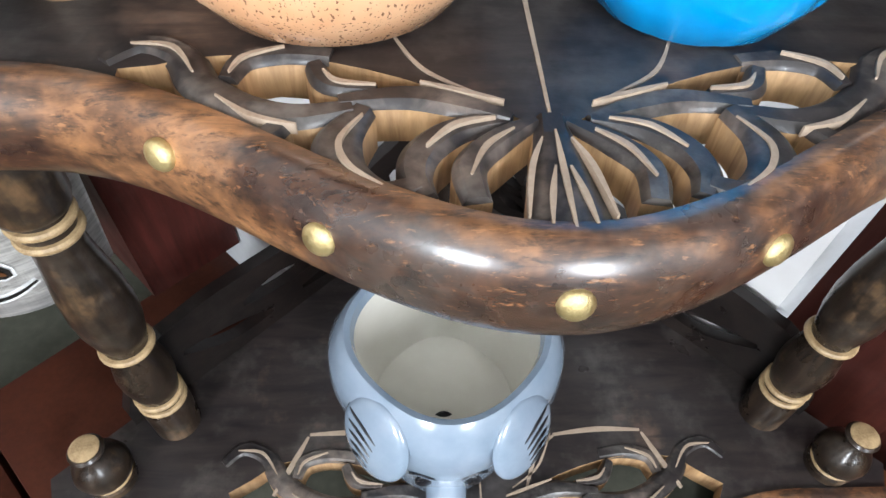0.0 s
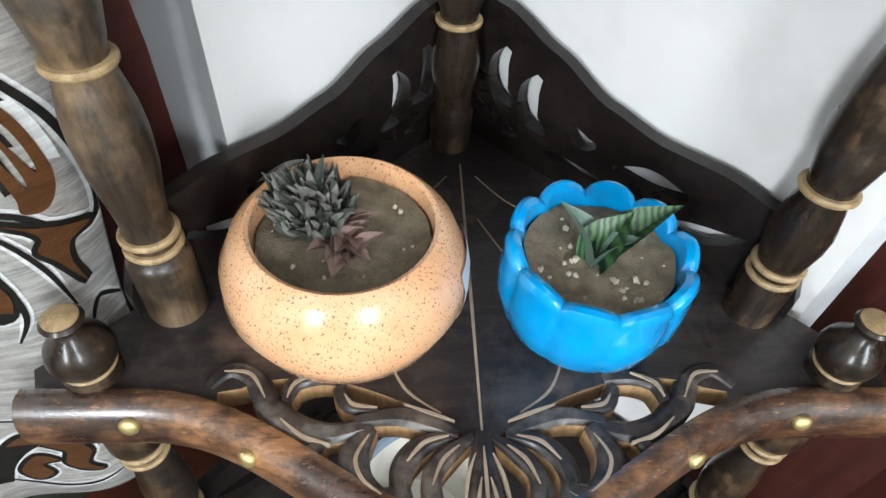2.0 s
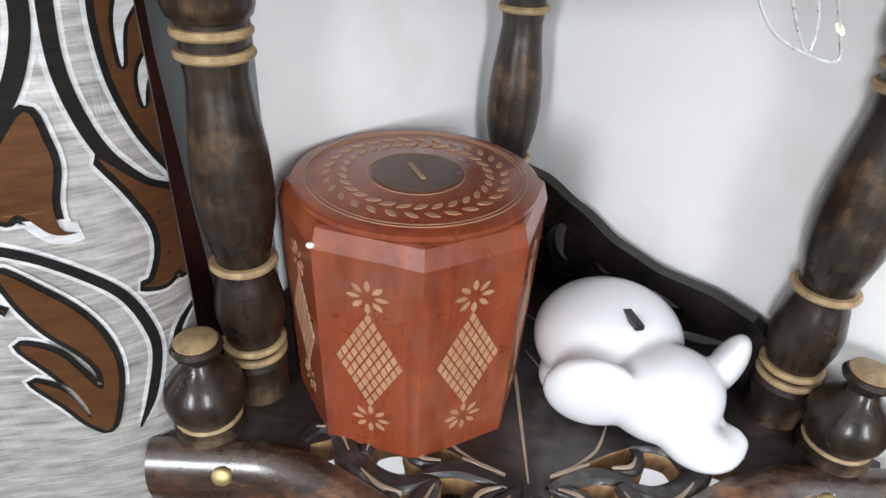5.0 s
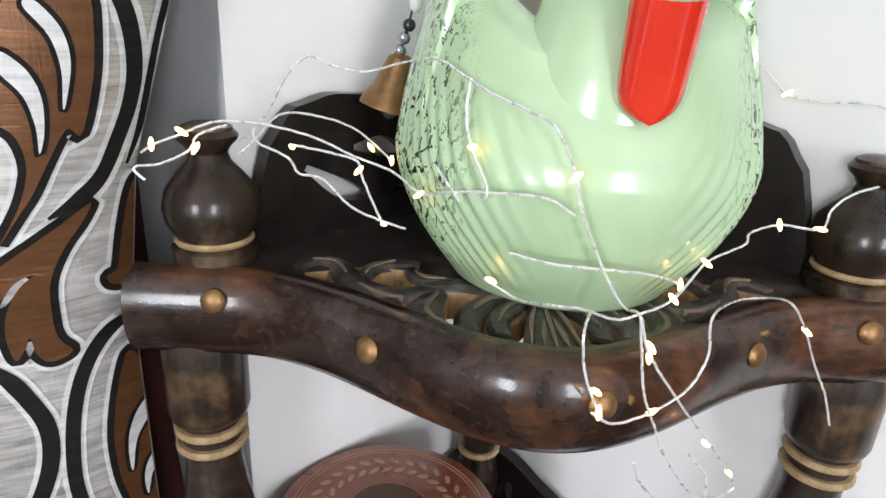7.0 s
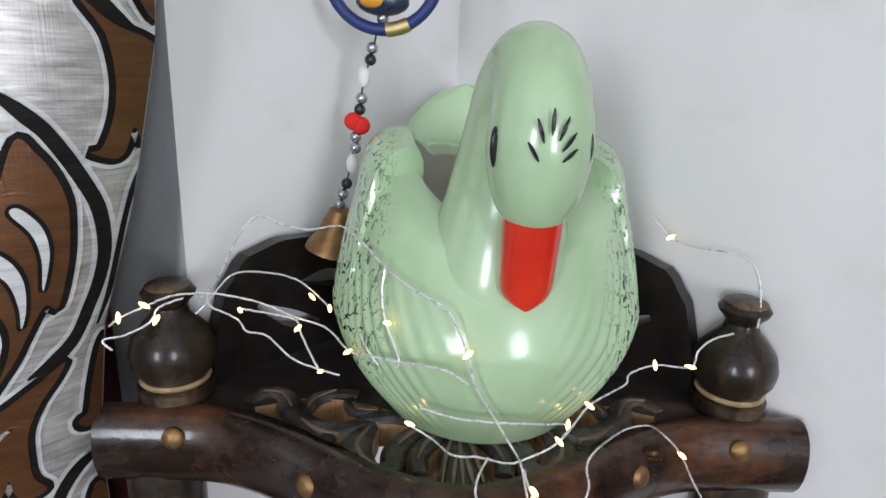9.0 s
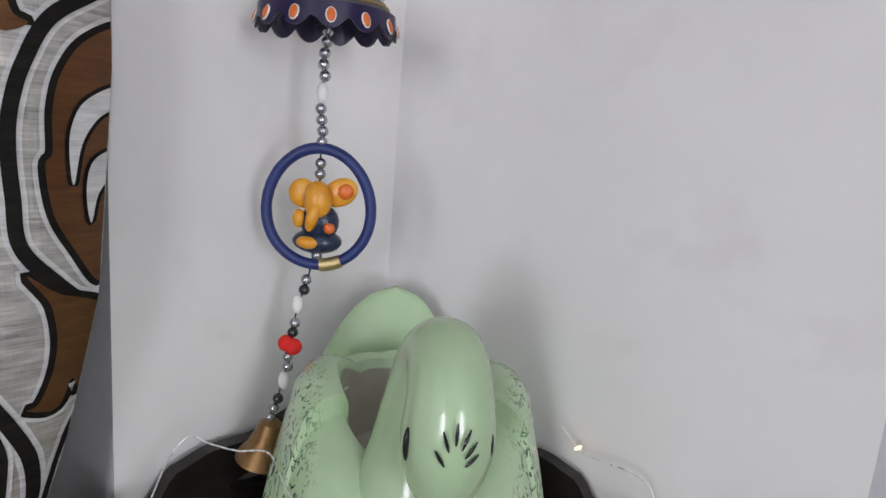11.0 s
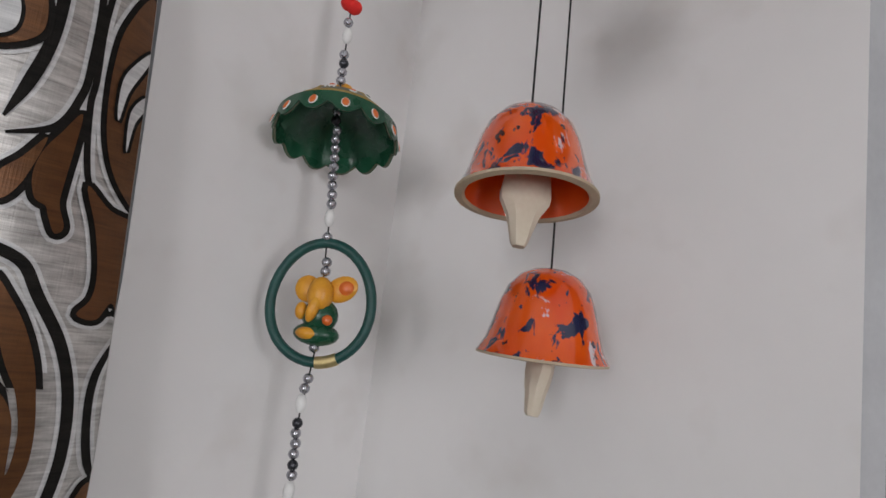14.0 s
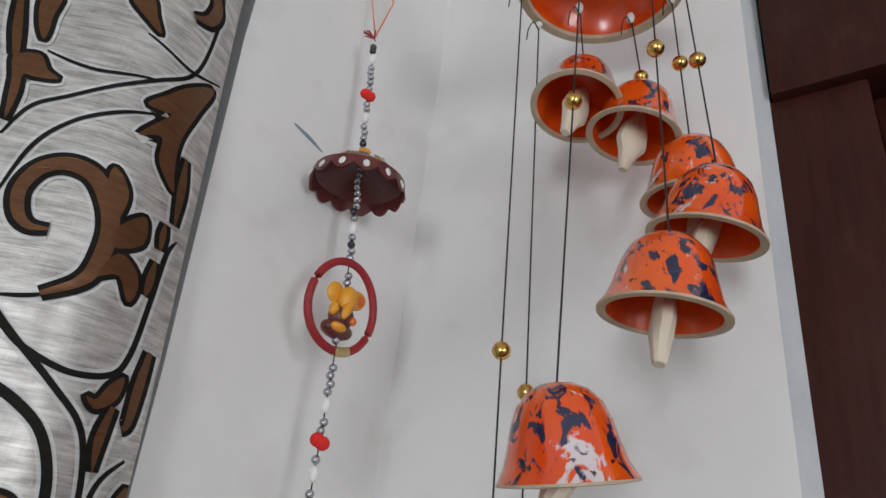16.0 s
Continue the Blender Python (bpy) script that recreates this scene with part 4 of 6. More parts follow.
leaf_fig([(0.0588, 1.642), (0.0514, 1.633), (0.0435, 1.62), (0.0367, 1.602), (0.0332, 1.583), (0.0315, 1.563), (0.0334, 1.545), (0.0412, 1.524), (0.0508, 1.51), (0.056, 1.503), (0.0524, 1.523), (0.0531, 1.534), (0.0588, 1.549), (0.0611, 1.565), (0.0532, 1.557), (0.0468, 1.543), (0.0464, 1.528), (0.0457, 1.547), (0.0508, 1.567), (0.0584, 1.581), (0.061, 1.593), (0.051, 1.588), (0.0422, 1.573), (0.0412, 1.546), (0.0387, 1.564), (0.0423, 1.585), (0.0485, 1.599), (0.0541, 1.615), (0.0567, 1.625)])
vine([(0.0754, 1.658), (0.071, 1.657), (0.0599, 1.655), (0.0476, 1.649), (0.0393, 1.634), (0.0265, 1.612), (0.0195, 1.589), (0.0174, 1.564), (0.0197, 1.538), (0.026, 1.516), (0.0365, 1.501), (0.0544, 1.49)], 0.006)
vine([(-0.0025, 1.615), (0.0063, 1.595), (0.0077, 1.574), (0.0044, 1.549), (-0.0042, 1.532)], 0.0045)
leaf_fig([(0.0021, 1.537), (0.0085, 1.526), (0.0099, 1.514), (0.0069, 1.496), (0.0065, 1.483), (0.0137, 1.477), (0.003, 1.474), (-0.0064, 1.477), (-0.0085, 1.502), (-0.0065, 1.53)])
leaf_fig([(0.0244, 1.696), (0.0176, 1.674), (0.0134, 1.651), (0.0146, 1.636), (0.0207, 1.627), (0.0107, 1.625), (0.0037, 1.635), (-0.0023, 1.631), (-0.0045, 1.675), (-0.0047, 1.683), (0.0111, 1.686)])
vine([(0.0055, 1.672), (-0.0005, 1.667), (-0.0044, 1.669)], 0.0025)
leaf_fig([(0.0014, 1.818), (0.0158, 1.792), (0.0203, 1.764), (0.0201, 1.736), (0.0161, 1.715), (0.0085, 1.7), (-0.0025, 1.69), (-0.0012, 1.705), (-0.0019, 1.719), (-0.0029, 1.768)])
leaf_fig([(0.0004, 1.785), (0.0131, 1.765), (0.0155, 1.748), (0.0139, 1.737), (0.0105, 1.755), (0.001, 1.777)], 0.0018, M_CLOTH_W, False)
leaf_fig([(0.0009, 1.757), (0.0081, 1.744), (0.0074, 1.721), (0.0048, 1.739), (-0.0005, 1.751)], 0.0018, M_CLOTH_W, False)
vine([(0.0082, 1.833), (0.0218, 1.817), (0.0268, 1.789), (0.0279, 1.754), (0.0291, 1.739), (0.0269, 1.711), (0.0228, 1.695), (0.0133, 1.687), (-0.0026, 1.685)], 0.0035)
leaf_fig([(0.0321, 1.733), (0.0332, 1.715), (0.0358, 1.692), (0.0362, 1.682), (0.0328, 1.671), (0.0367, 1.667), (0.0406, 1.675), (0.0424, 1.68), (0.0478, 1.683), (0.0501, 1.694), (0.0474, 1.707), (0.0402, 1.72)])
leaf_fig([(0.0636, 1.693), (0.0554, 1.702), (0.046, 1.715), (0.0536, 1.69), (0.0616, 1.679), (0.0689, 1.682)])
vine([(0.1058, 1.864), (0.0951, 1.862), (0.0767, 1.853), (0.0607, 1.84), (0.0509, 1.82), (0.0478, 1.798), (0.0504, 1.767), (0.0579, 1.74), (0.0659, 1.72)], 0.006)
vine([(0.104, 1.906), (0.0873, 1.888), (0.0617, 1.866), (0.0417, 1.848), (0.0332, 1.827), (0.0297, 1.797), (0.0313, 1.76), (0.0337, 1.743), (0.043, 1.722), (0.0641, 1.712)], 0.004)
leaf_fig([(0.0973, 1.799), (0.0834, 1.804), (0.0729, 1.805), (0.0631, 1.802), (0.0559, 1.789), (0.0542, 1.772), (0.0596, 1.762), (0.0733, 1.755), (0.0884, 1.758)])
leaf_fig([(0.0901, 1.788), (0.0807, 1.791), (0.0713, 1.788), (0.0658, 1.777), (0.0667, 1.765), (0.0741, 1.759), (0.0841, 1.76)], 0.0018, M_CLOTH_W, False)
leaf_fig([(0.0421, 1.864), (0.0357, 1.864), (0.0304, 1.874), (0.0223, 1.881), (0.0237, 1.867), (0.0346, 1.858)])
curl([(0.0245, 1.862), (0.0277, 1.842), (0.0268, 1.823)], [0.003, 0.006, 0.001])
curl([(0.0097, 1.902), (0.0114, 1.879), (0.0127, 1.855), (0.0164, 1.851)], [0.004, 0.007, 0.005, 0.002])
curl([(0.0881, 1.957), (0.099, 1.957), (0.1067, 1.965), (0.1099, 1.981), (0.1032, 1.997), (0.0893, 2.004), (0.0726, 2), (0.0601, 1.984), (0.0549, 1.964), (0.0577, 1.94), (0.0656, 1.927), (0.0821, 1.916)], [0.002, 0.005, 0.007, 0.008, 0.009, 0.010, 0.011, 0.012, 0.011, 0.009, 0.006, 0.003])
vine([(0.0779, 1.917), (0.0902, 1.913), (0.1068, 1.911)], 0.003)
leaf_fig([(0.0631, 2.011), (0.0532, 2.003), (0.0495, 1.992), (0.0524, 1.973), (0.0552, 1.965), (0.064, 1.994)])
leaf_fig([(0.0534, 1.962), (0.0489, 1.975), (0.0352, 1.987), (0.0323, 1.969), (0.0471, 1.958)])
leaf_fig([(0.0556, 1.936), (0.0464, 1.955), (0.0327, 1.949), (0.0289, 1.937), (0.0333, 1.927), (0.0428, 1.941)])
vine([(0.1029, 1.898), (0.0964, 1.895), (0.0812, 1.883), (0.0557, 1.875), (0.0315, 1.88), (0.0227, 1.896), (0.0181, 1.934), (0.015, 1.97), (0.0093, 1.984)], 0.004)
leaf_fig([(0.0081, 2.119), (0.0284, 2.102), (0.0438, 2.082), (0.0545, 2.068), (0.0439, 2.068), (0.0373, 2.069), (0.0545, 2.042), (0.0393, 2.049), (0.0366, 2.03), (0.0214, 2.016), (0.0246, 2.034), (0.0248, 2.058), (0.0167, 2.088)])
vine([(0.1308, 2.017), (0.1197, 2.043), (0.0958, 2.059), (0.052, 2.09), (0.0256, 2.12), (0.0167, 2.18), (0.0179, 2.204)], 0.003)
vine([(0.1218, 1.974), (0.1119, 2.013), (0.095, 2.036), (0.0704, 2.052), (0.0456, 2.064)], 0.003)
vine([(0.1223, 2.089), (0.0893, 2.081), (0.052, 2.09)], 0.003)
vine([(0.0667, 2.124), (0.0319, 2.116), (0.0038, 2.128)], 0.003)
leaf_fig([(0.1363, 2.13), (0.1335, 2.11), (0.1274, 2.097), (0.1257, 2.104), (0.1262, 2.119), (0.125, 2.136)])
leaf_fig([(0.1394, 2.077), (0.1259, 2.084), (0.118, 2.073), (0.1105, 2.067), (0.1242, 2.065), (0.1307, 2.064), (0.1296, 2.048), (0.1313, 2.028), (0.1338, 2.041), (0.1361, 2.059)])
curl([(0.1488, 2.127), (0.1436, 2.099), (0.1385, 2.077)], [0.003, 0.006, 0.004])
curl([(0.0381, 2.162), (0.0263, 2.17), (0.0215, 2.186), (0.0262, 2.2)], [0.003, 0.008, 0.01, 0.008])
leaf_fig([(0.0827, 2.149), (0.0689, 2.134), (0.0583, 2.128), (0.0642, 2.142), (0.0696, 2.155)])
curl([(0.0173, 2.047), (0.0153, 2.022), (0.0142, 1.994)], [0.002, 0.007, 0.002])
curl([(0.021, 1.991), (0.0208, 1.981), (0.0203, 1.971)], [0.002, 0.005, 0.002])
curl([(0.0215, 1.962), (0.022, 1.947), (0.0231, 1.936)], [0.002, 0.006, 0.002])

leaf_fig([(0.050, 0.345), (0.058, 0.330), (0.054, 0.312), (0.060, 0.296), (0.052, 0.282), (0.066, 0.288), (0.074, 0.300), (0.070, 0.316), (0.076, 0.334), (0.064, 0.348)])
leaf_fig([(0.078, 0.306), (0.090, 0.300), (0.086, 0.286), (0.098, 0.276), (0.106, 0.290), (0.098, 0.306), (0.088, 0.314)])
vine([(0.040, 0.270), (0.062, 0.262), (0.090, 0.264), (0.120, 0.282)], 0.003)
vine([(0.034, 0.400), (0.052, 0.375), (0.080, 0.362), (0.115, 0.366)], 0.003)
vine([(0.022, 0.345), (0.030, 0.310), (0.034, 0.270)], 0.003)
# the pattern goes on towards the far side of the curtain
HEART = [(0.052, -0.023), (0.064, -0.036), (0.078, -0.056), (0.079, -0.074), (0.070, -0.078), (0.066, -0.076), (0.058, -0.086), (0.046, -0.089), (0.051, -0.073), (0.048, -0.056)]
PALM = [(0.012, 0.130), (0.030, 0.101), (0.033, 0.088), (0.028, 0.062), (0.037, 0.062), (0.043, 0.073), (0.050, 0.064), (0.051, 0.084), (0.046, 0.098), (0.062, 0.096), (0.072, 0.108), (0.050, 0.120), (0.030, 0.140)]
ARC = [(0.110, 0.150), (0.078, 0.128), (0.052, 0.130), (0.028, 0.150), (0.012, 0.172)]
OVAL = [(0.100, 0.064), (0.062, 0.060), (0.048, 0.042), (0.042, 0.015), (0.049, -0.012), (0.066, -0.031), (0.095, -0.038)]
for row in range(6):
    for qc, fl in ((0.30, -1), (0.30, 1), (0.52, -1), (0.52, 1)):
        zz = 0.42 + 0.37 * row + (0.185 if qc > 0.4 else 0)
        for v in (ARC, OVAL):
            vine([(qc + fl * q, zz + z) for q, z in v], 0.005)
        for f in (HEART, PALM):
            leaf_fig([(qc + fl * q, zz + z) for q, z in f])

# ---- glazed pots and small things ----


def glaze(name, c0, c1, rough=0.12, speck=None, scale=30, coat=0.7):
    def f(nt, p):
        v = texco(nt)
        col = ramp(nt, noise_tex(nt, v, scale, 4), [(0.3, c0), (0.7, c1)])
        if speck:
            sc, lo, hi, sc_col = speck
            st = texco(nt, (1, 1, 0.55))
            m = ramp(nt, noise_tex(nt, st, sc, 2, 0.4), [(lo, grey(0)), (hi, grey(1))])
            col = mix(nt, m, col, sc_col)
        nt.links.new(col, p.inputs["Base Color"])
        p.inputs["Roughness"].default_value = rough + 0.12
        p.inputs["Coat Weight"].default_value = coat
        p.inputs["Coat Roughness"].default_value = rough * 0.5
        bump(nt, p, noise_tex(nt, v, 70, 3), 0.05)
    return material(name, f)


M_PEACH = glaze("peach_speckled_glaze", (0.78, 0.40, 0.20), (0.86, 0.52, 0.30), 0.14, (820, 0.625, 0.665, (0.26, 0.13, 0.075)))
M_BLUE = glaze("bright_blue_glaze", (0.0, 0.27, 0.66), (0.006, 0.38, 0.82), 0.10)
M_SLATE = glaze("blue_grey_glaze", (0.20, 0.26, 0.33), (0.27, 0.33, 0.41), 0.12)
M_CREAM = glaze("cream_inner_glaze", (0.76, 0.73, 0.66), (0.83, 0.81, 0.74), 0.2)
M_CHINA = glaze("white_porcelain", (0.78, 0.78, 0.80), (0.84, 0.84, 0.86), 0.08)
M_INK = plain("black_paint", (0.006, 0.006, 0.008), (0.015, 0.015, 0.018), 0.3, 80)
M_BEAK = glaze("red_glaze", (0.62, 0.022, 0.008), (0.72, 0.04, 0.015), 0.1)
M_SOIL = plain("dry_soil", (0.10, 0.078, 0.048), (0.31, 0.26, 0.185), 0.95, 85, bumpy=1.0)
M_GRIT = plain("pale_grit", (0.34, 0.29, 0.21), (0.58, 0.53, 0.44), 0.8, 80)
M_STICK = plain("white_sticker", (0.62, 0.66, 0.70), (0.78, 0.80, 0.82), 0.5, 60)


def soil_disc(name, c, r, parent, seed):
    bm2 = bmesh.new()
    rows = [[bm2.verts.new((c[0], c[1], c[2] + 0.002))]]
    for i in range(1, 12):
        rr = r * i / 11
        row = []
        for k in range(40):
            a = 2 * math.pi * k / 40
            x, y = c[0] + rr * math.cos(a), c[1] + rr * math.sin(a)
            row.append(bm2.verts.new((x, y, c[2] + 0.005 * noise.noise(Vector((x * 45, y * 45, seed))) + 0.0025 * noise.noise(Vector((x * 150, y * 150, seed))))))
        rows.append(row)
    for k in range(40):
        bm2.faces.new((rows[0][0], rows[1][k], rows[1][(k + 1) % 40]))
    for r0, r1 in zip(rows[1:], rows[2:]):
        for k in range(40):
            bm2.faces.new((r0[k], r1[k], r1[(k + 1) % 40], r0[(k + 1) % 40]))
    return part(name, bm2, M_SOIL, parent)


def grit(c, r, n, parent, rnd, size=0.0022):
    for k in range(n):
        a, d = rnd.uniform(0, 6.28), r * math.sqrt(rnd.uniform(0, 1))
        bm2 = bmesh.new()
        s = size * rnd.uniform(0.5, 1.6)
        bmesh.ops.create_icosphere(bm2, subdivisions=1, radius=s, matrix=Matrix.Translation((c[0] + d * math.cos(a), c[1] + d * math.sin(a), c[2] + s * 0.6)))
        for v in bm2.verts:
            v.co += Vector((rnd.uniform(-1, 1), rnd.uniform(-1, 1), rnd.uniform(-1, 1))) * s * 0.3
        part("pebble", bm2, M_GRIT, parent, smooth=False)


T1, T2, T3, T4 = (TIERS[n][0] - 0.0028 for n in (1, 2, 3, 4))
rnd = random.Random(5)

# round peach pot with a dried rosette
OC = (-0.082, -0.243, T2)
pot = thing("plant_pot", OC, "round peach glazed pot with dark specks and a white sticker", "plant pot")
prof = [(0.0, 0.0), (0.040, 0.0), (0.050, 0.006), (0.064, 0.024), (0.0712, 0.045), (0.070, 0.062), (0.062, 0.081), (0.055, 0.089), (0.0525, 0.0905), (0.050, 0.089), (0.049, 0.084), (0.050, 0.072), (0.050, 0.066), (0.0, 0.064)]
prof = [(r * 1.05, z2) for r, z2 in prof]
part("bowl", lathe(prof, OC, 56), M_PEACH, pot)
soil_disc("soil", (OC[0], OC[1], OC[2] + 0.076), 0.0505, pot, 3.1)
bm = bmesh.new()
for i in range(5):
    for j in range(5):
        an = radians(-20 + i * 9)
        zz = 0.022 + j * 0.012
        rr = 0.0751 - abs(zz - 0.05) ** 2 * 9 + 0.0006
        bm.verts.new((OC[0] + rr * math.cos(an), OC[1] + rr * math.sin(an), OC[2] + zz))
bm.verts.ensure_lookup_table()
for i in range(4):
    for j in range(4):
        bm.faces.new([bm.verts[k] for k in (i * 5 + j, i * 5 + j + 1, i * 5 + j + 6, i * 5 + j + 5)])
part("sticker", bm, M_STICK, pot, "worn white paper sticker")
grit((OC[0], OC[1], OC[2] + 0.077), 0.043, 16, pot, rnd, 0.0013)

M_DRY = plain("dry_grey_green_leaf", (0.075, 0.074, 0.066), (0.22, 0.21, 0.185), 0.8, 90, bumpy=0.4)
M_HUSK = plain("dry_pinkish_husk", (0.17, 0.10, 0.085), (0.33, 0.22, 0.19), 0.8, 70, bumpy=0.5)


def blade(base, tip, width, bend, bm2, cup=0.3, steps=5):
    """A thick pointed leaf from base to tip."""
    b, t = Vector(base), Vector(tip)
    d = t - b
    side = d.cross(Vector((0.2, 0.1, 1)))
    if side.length < 1e-5:
        side = Vector((1, 0, 0))
    side.normalize()
    up = side.cross(d).normalized()
    rows = []
    for k in range(steps + 1):
        f = k / steps
        p = b + d * f + up * bend * math.sin(math.pi * f)
        w = width * (0.45 + 0.75 * math.sin(math.pi * min(f * 0.8 + 0.1, 1))) * (1 - f ** 3) + 0.0002
        rows.append([bm2.verts.new(p - side * w / 2 + up * w * cup), bm2.verts.new(p - up * w * 0.12), bm2.verts.new(p + side * w / 2 + up * w * cup), bm2.verts.new(p - up * (w * 0.12 + 0.0011))])
    for r0, r1 in zip(rows, rows[1:]):
        for k in range(4):
            bm2.faces.new((r0[k], r0[(k + 1) % 4], r1[(k + 1) % 4], r1[k]))
    bm2.faces.new(rows[0])
    return bm2


ros = thing("dried_succulent", (OC[0] - 0.018, OC[1] + 0.010, OC[2] + 0.078), "withered grey-green succulent rosette with dry husks", "plant")
rc = Vector((OC[0] - 0.018, OC[1] + 0.010, OC[2] + 0.078))
M_DRY_DARK = plain("dark_withered_leaf", (0.020, 0.026, 0.022), (0.075, 0.082, 0.068), 0.6, 90, bumpy=0.4)
for k in range(230):
    t = (k + 0.5) / 230
    an = k * 2.39996
    rr = math.sqrt(t)
    out = Vector((math.cos(an), math.sin(an), 0)) * rr
    tier = rnd.choice((0.0, 0.008, 0.016, 0.024)) * (1.15 - rr)
    b0 = rc + Vector((out.x * 0.019, out.y * 0.018, 0.001 + tier))
    d = Vector((out.x * 0.55 + rnd.uniform(-0.22, 0.22) - 0.10, out.y * 0.55 + rnd.uniform(-0.22, 0.22), 1.0))
    l = rnd.uniform(0.013, 0.022) * (1.1 - 0.25 * rr)
    part("leaf", blade(b0, b0 + d * l, rnd.uniform(0.004, 0.0062), 0.004 * rnd.uniform(-0.8, 0.8), bmesh.new(), 0.3, 3), M_DRY if k % 5 < 3 else M_DRY_DARK, ros)
for k in range(15):
    an = rnd.uniform(-2.4, 0.6)
    b0 = rc + Vector((0.012 + 0.012 * rnd.random(), -0.016 + 0.012 * rnd.uniform(-1, 1), 0.0))
    part("husk", blade(b0, b0 + Vector((math.cos(an) * 0.020, math.sin(an) * 0.020, rnd.uniform(0.003, 0.014))), 0.010, 0.003, bmesh.new(), 0.1, 4), M_HUSK, ros, "dry pinkish husk")

# lobed blue pot
BC = (0.070, -0.249, T2)
pot = thing("plant_pot", BC, "bright blue glazed pot with a scalloped petal rim", "plant pot")


def lobes(an, r, z):
    k = abs(math.cos(an * 5))
    hgt = min(max((z - 0.012) / 0.05, 0), 1)
    return r * (1 + (0.052 * k ** 0.6 - 0.022) * (0.35 + 0.65 * hgt)), z + (0.0075 * (k ** 0.7) - 0.0045) * (1 if z > 0.06 else 0)


prof = [(0.0, 0.0), (0.034, 0.0), (0.041, 0.005), (0.052, 0.022), (0.0565, 0.040), (0.0565, 0.058), (0.0556, 0.070), (0.0560, 0.0745), (0.0545, 0.0780), (0.0515, 0.0790), (0.0475, 0.0770), (0.0458, 0.072), (0.0455, 0.062), (0.0455, 0.055), (0.0, 0.053)]
prof = [(r * 1.01, z2) for r, z2 in prof]
part("bowl", lathe(prof, BC, 100, wob=lobes), M_BLUE, pot)
soil_disc("soil", (BC[0], BC[1], BC[2] + 0.069), 0.0458, pot, 8.4)
grit((BC[0], BC[1], BC[2] + 0.0685), 0.040, 46, pot, rnd, 0.0016)


def stripes(nt, p):
    v = texco(nt)
    w = nt.nodes.new("ShaderNodeTexWave")
    w.inputs["Scale"].default_value = 75
    w.inputs["Distortion"].default_value = 5
    w.inputs["Detail"].default_value = 3
    nt.links.new(v, w.inputs["Vector"])
    nt.links.new(ramp(nt, w.outputs["Fac"], [(0.25, (0.010, 0.035, 0.014)), (0.75, (0.06, 0.15, 0.045))]), p.inputs["Base Color"])
    p.inputs["Roughness"].default_value = 0.4


M_SNAKE = material("banded_green_leaf", stripes)
M_LEAFPALE = plain("grey_green_leaf_back", (0.09, 0.15, 0.12), (0.16, 0.24, 0.19), 0.5, 70)
sn = thing("snake_plant", (BC[0] - 0.006, BC[1] - 0.004, BC[2] + 0.066), "small snake plant with dark banded green leaves", "plant")
sb = Vector((BC[0] - 0.006, BC[1] - 0.006, BC[2] + 0.064))
for tip, w, mt, nm in (((0.052, 0.020, 0.034), 0.022, M_SNAKE, "leaf"), ((0.022, 0.016, 0.032), 0.024, M_SNAKE, "leaf"), ((-0.020, 0.022, 0.034), 0.017, M_LEAFPALE, "leaf"), ((0.026, 0.0, 0.026), 0.016, M_LEAFPALE, "leaf")):
    part(nm, blade(sb, sb + Vector(tip), w, 0.006, bmesh.new(), 0.35, 9), mt, sn)
crumbs = bmesh.new()
for k in range(40):
    a, size = rnd.uniform(-1, 1), rnd.uniform(0.0005, 0.0016)
    bmesh.ops.create_icosphere(crumbs, subdivisions=1, radius=size, matrix=Matrix.Translation((0.078 + 0.016 * a, -0.152 + 0.028 * rnd.uniform(-1, 1), T2 + size * 0.8)))
single("white_crumbs", crumbs, M_GRIT, "scattered white crumbs on the dark shelf", "crumbs", kind="stuff")

# blue-grey planter with big ears
GC = Vector((-0.027, -0.286, T1))
gp = thing("planter", GC, "blue-grey glazed animal planter with a cream inside and big ears", "planter")


def squarish(an, r, z):
    return r * (1 + 0.03 * math.cos(4 * an)), z


prof = [(0.0, 0.0), (0.052, 0.0), (0.062, 0.004), (0.068, 0.03), (0.074, 0.062), (0.078, 0.09), (0.076, 0.112), (0.069, 0.126), (0.065, 0.130), (0.061, 0.129), (0.059, 0.122)]
inner = [(0.0595, 0.123), (0.062, 0.10), (0.058, 0.06), (0.050, 0.035), (0.0, 0.030)]
part("body", lathe(prof, GC, 60, wob=squarish, caps=False), M_SLATE, gp)
part("inside", lathe(inner, GC, 60, wob=squarish, caps=False), M_CREAM, gp, "cream glazed inside")
part("drain_hole", lathe([(0.0, 0.0), (0.0085, 0.0), (0.0085, 0.001), (0, 0.001)], GC + Vector((0, -0.02, 0.0306)), 16), M_INK, gp)
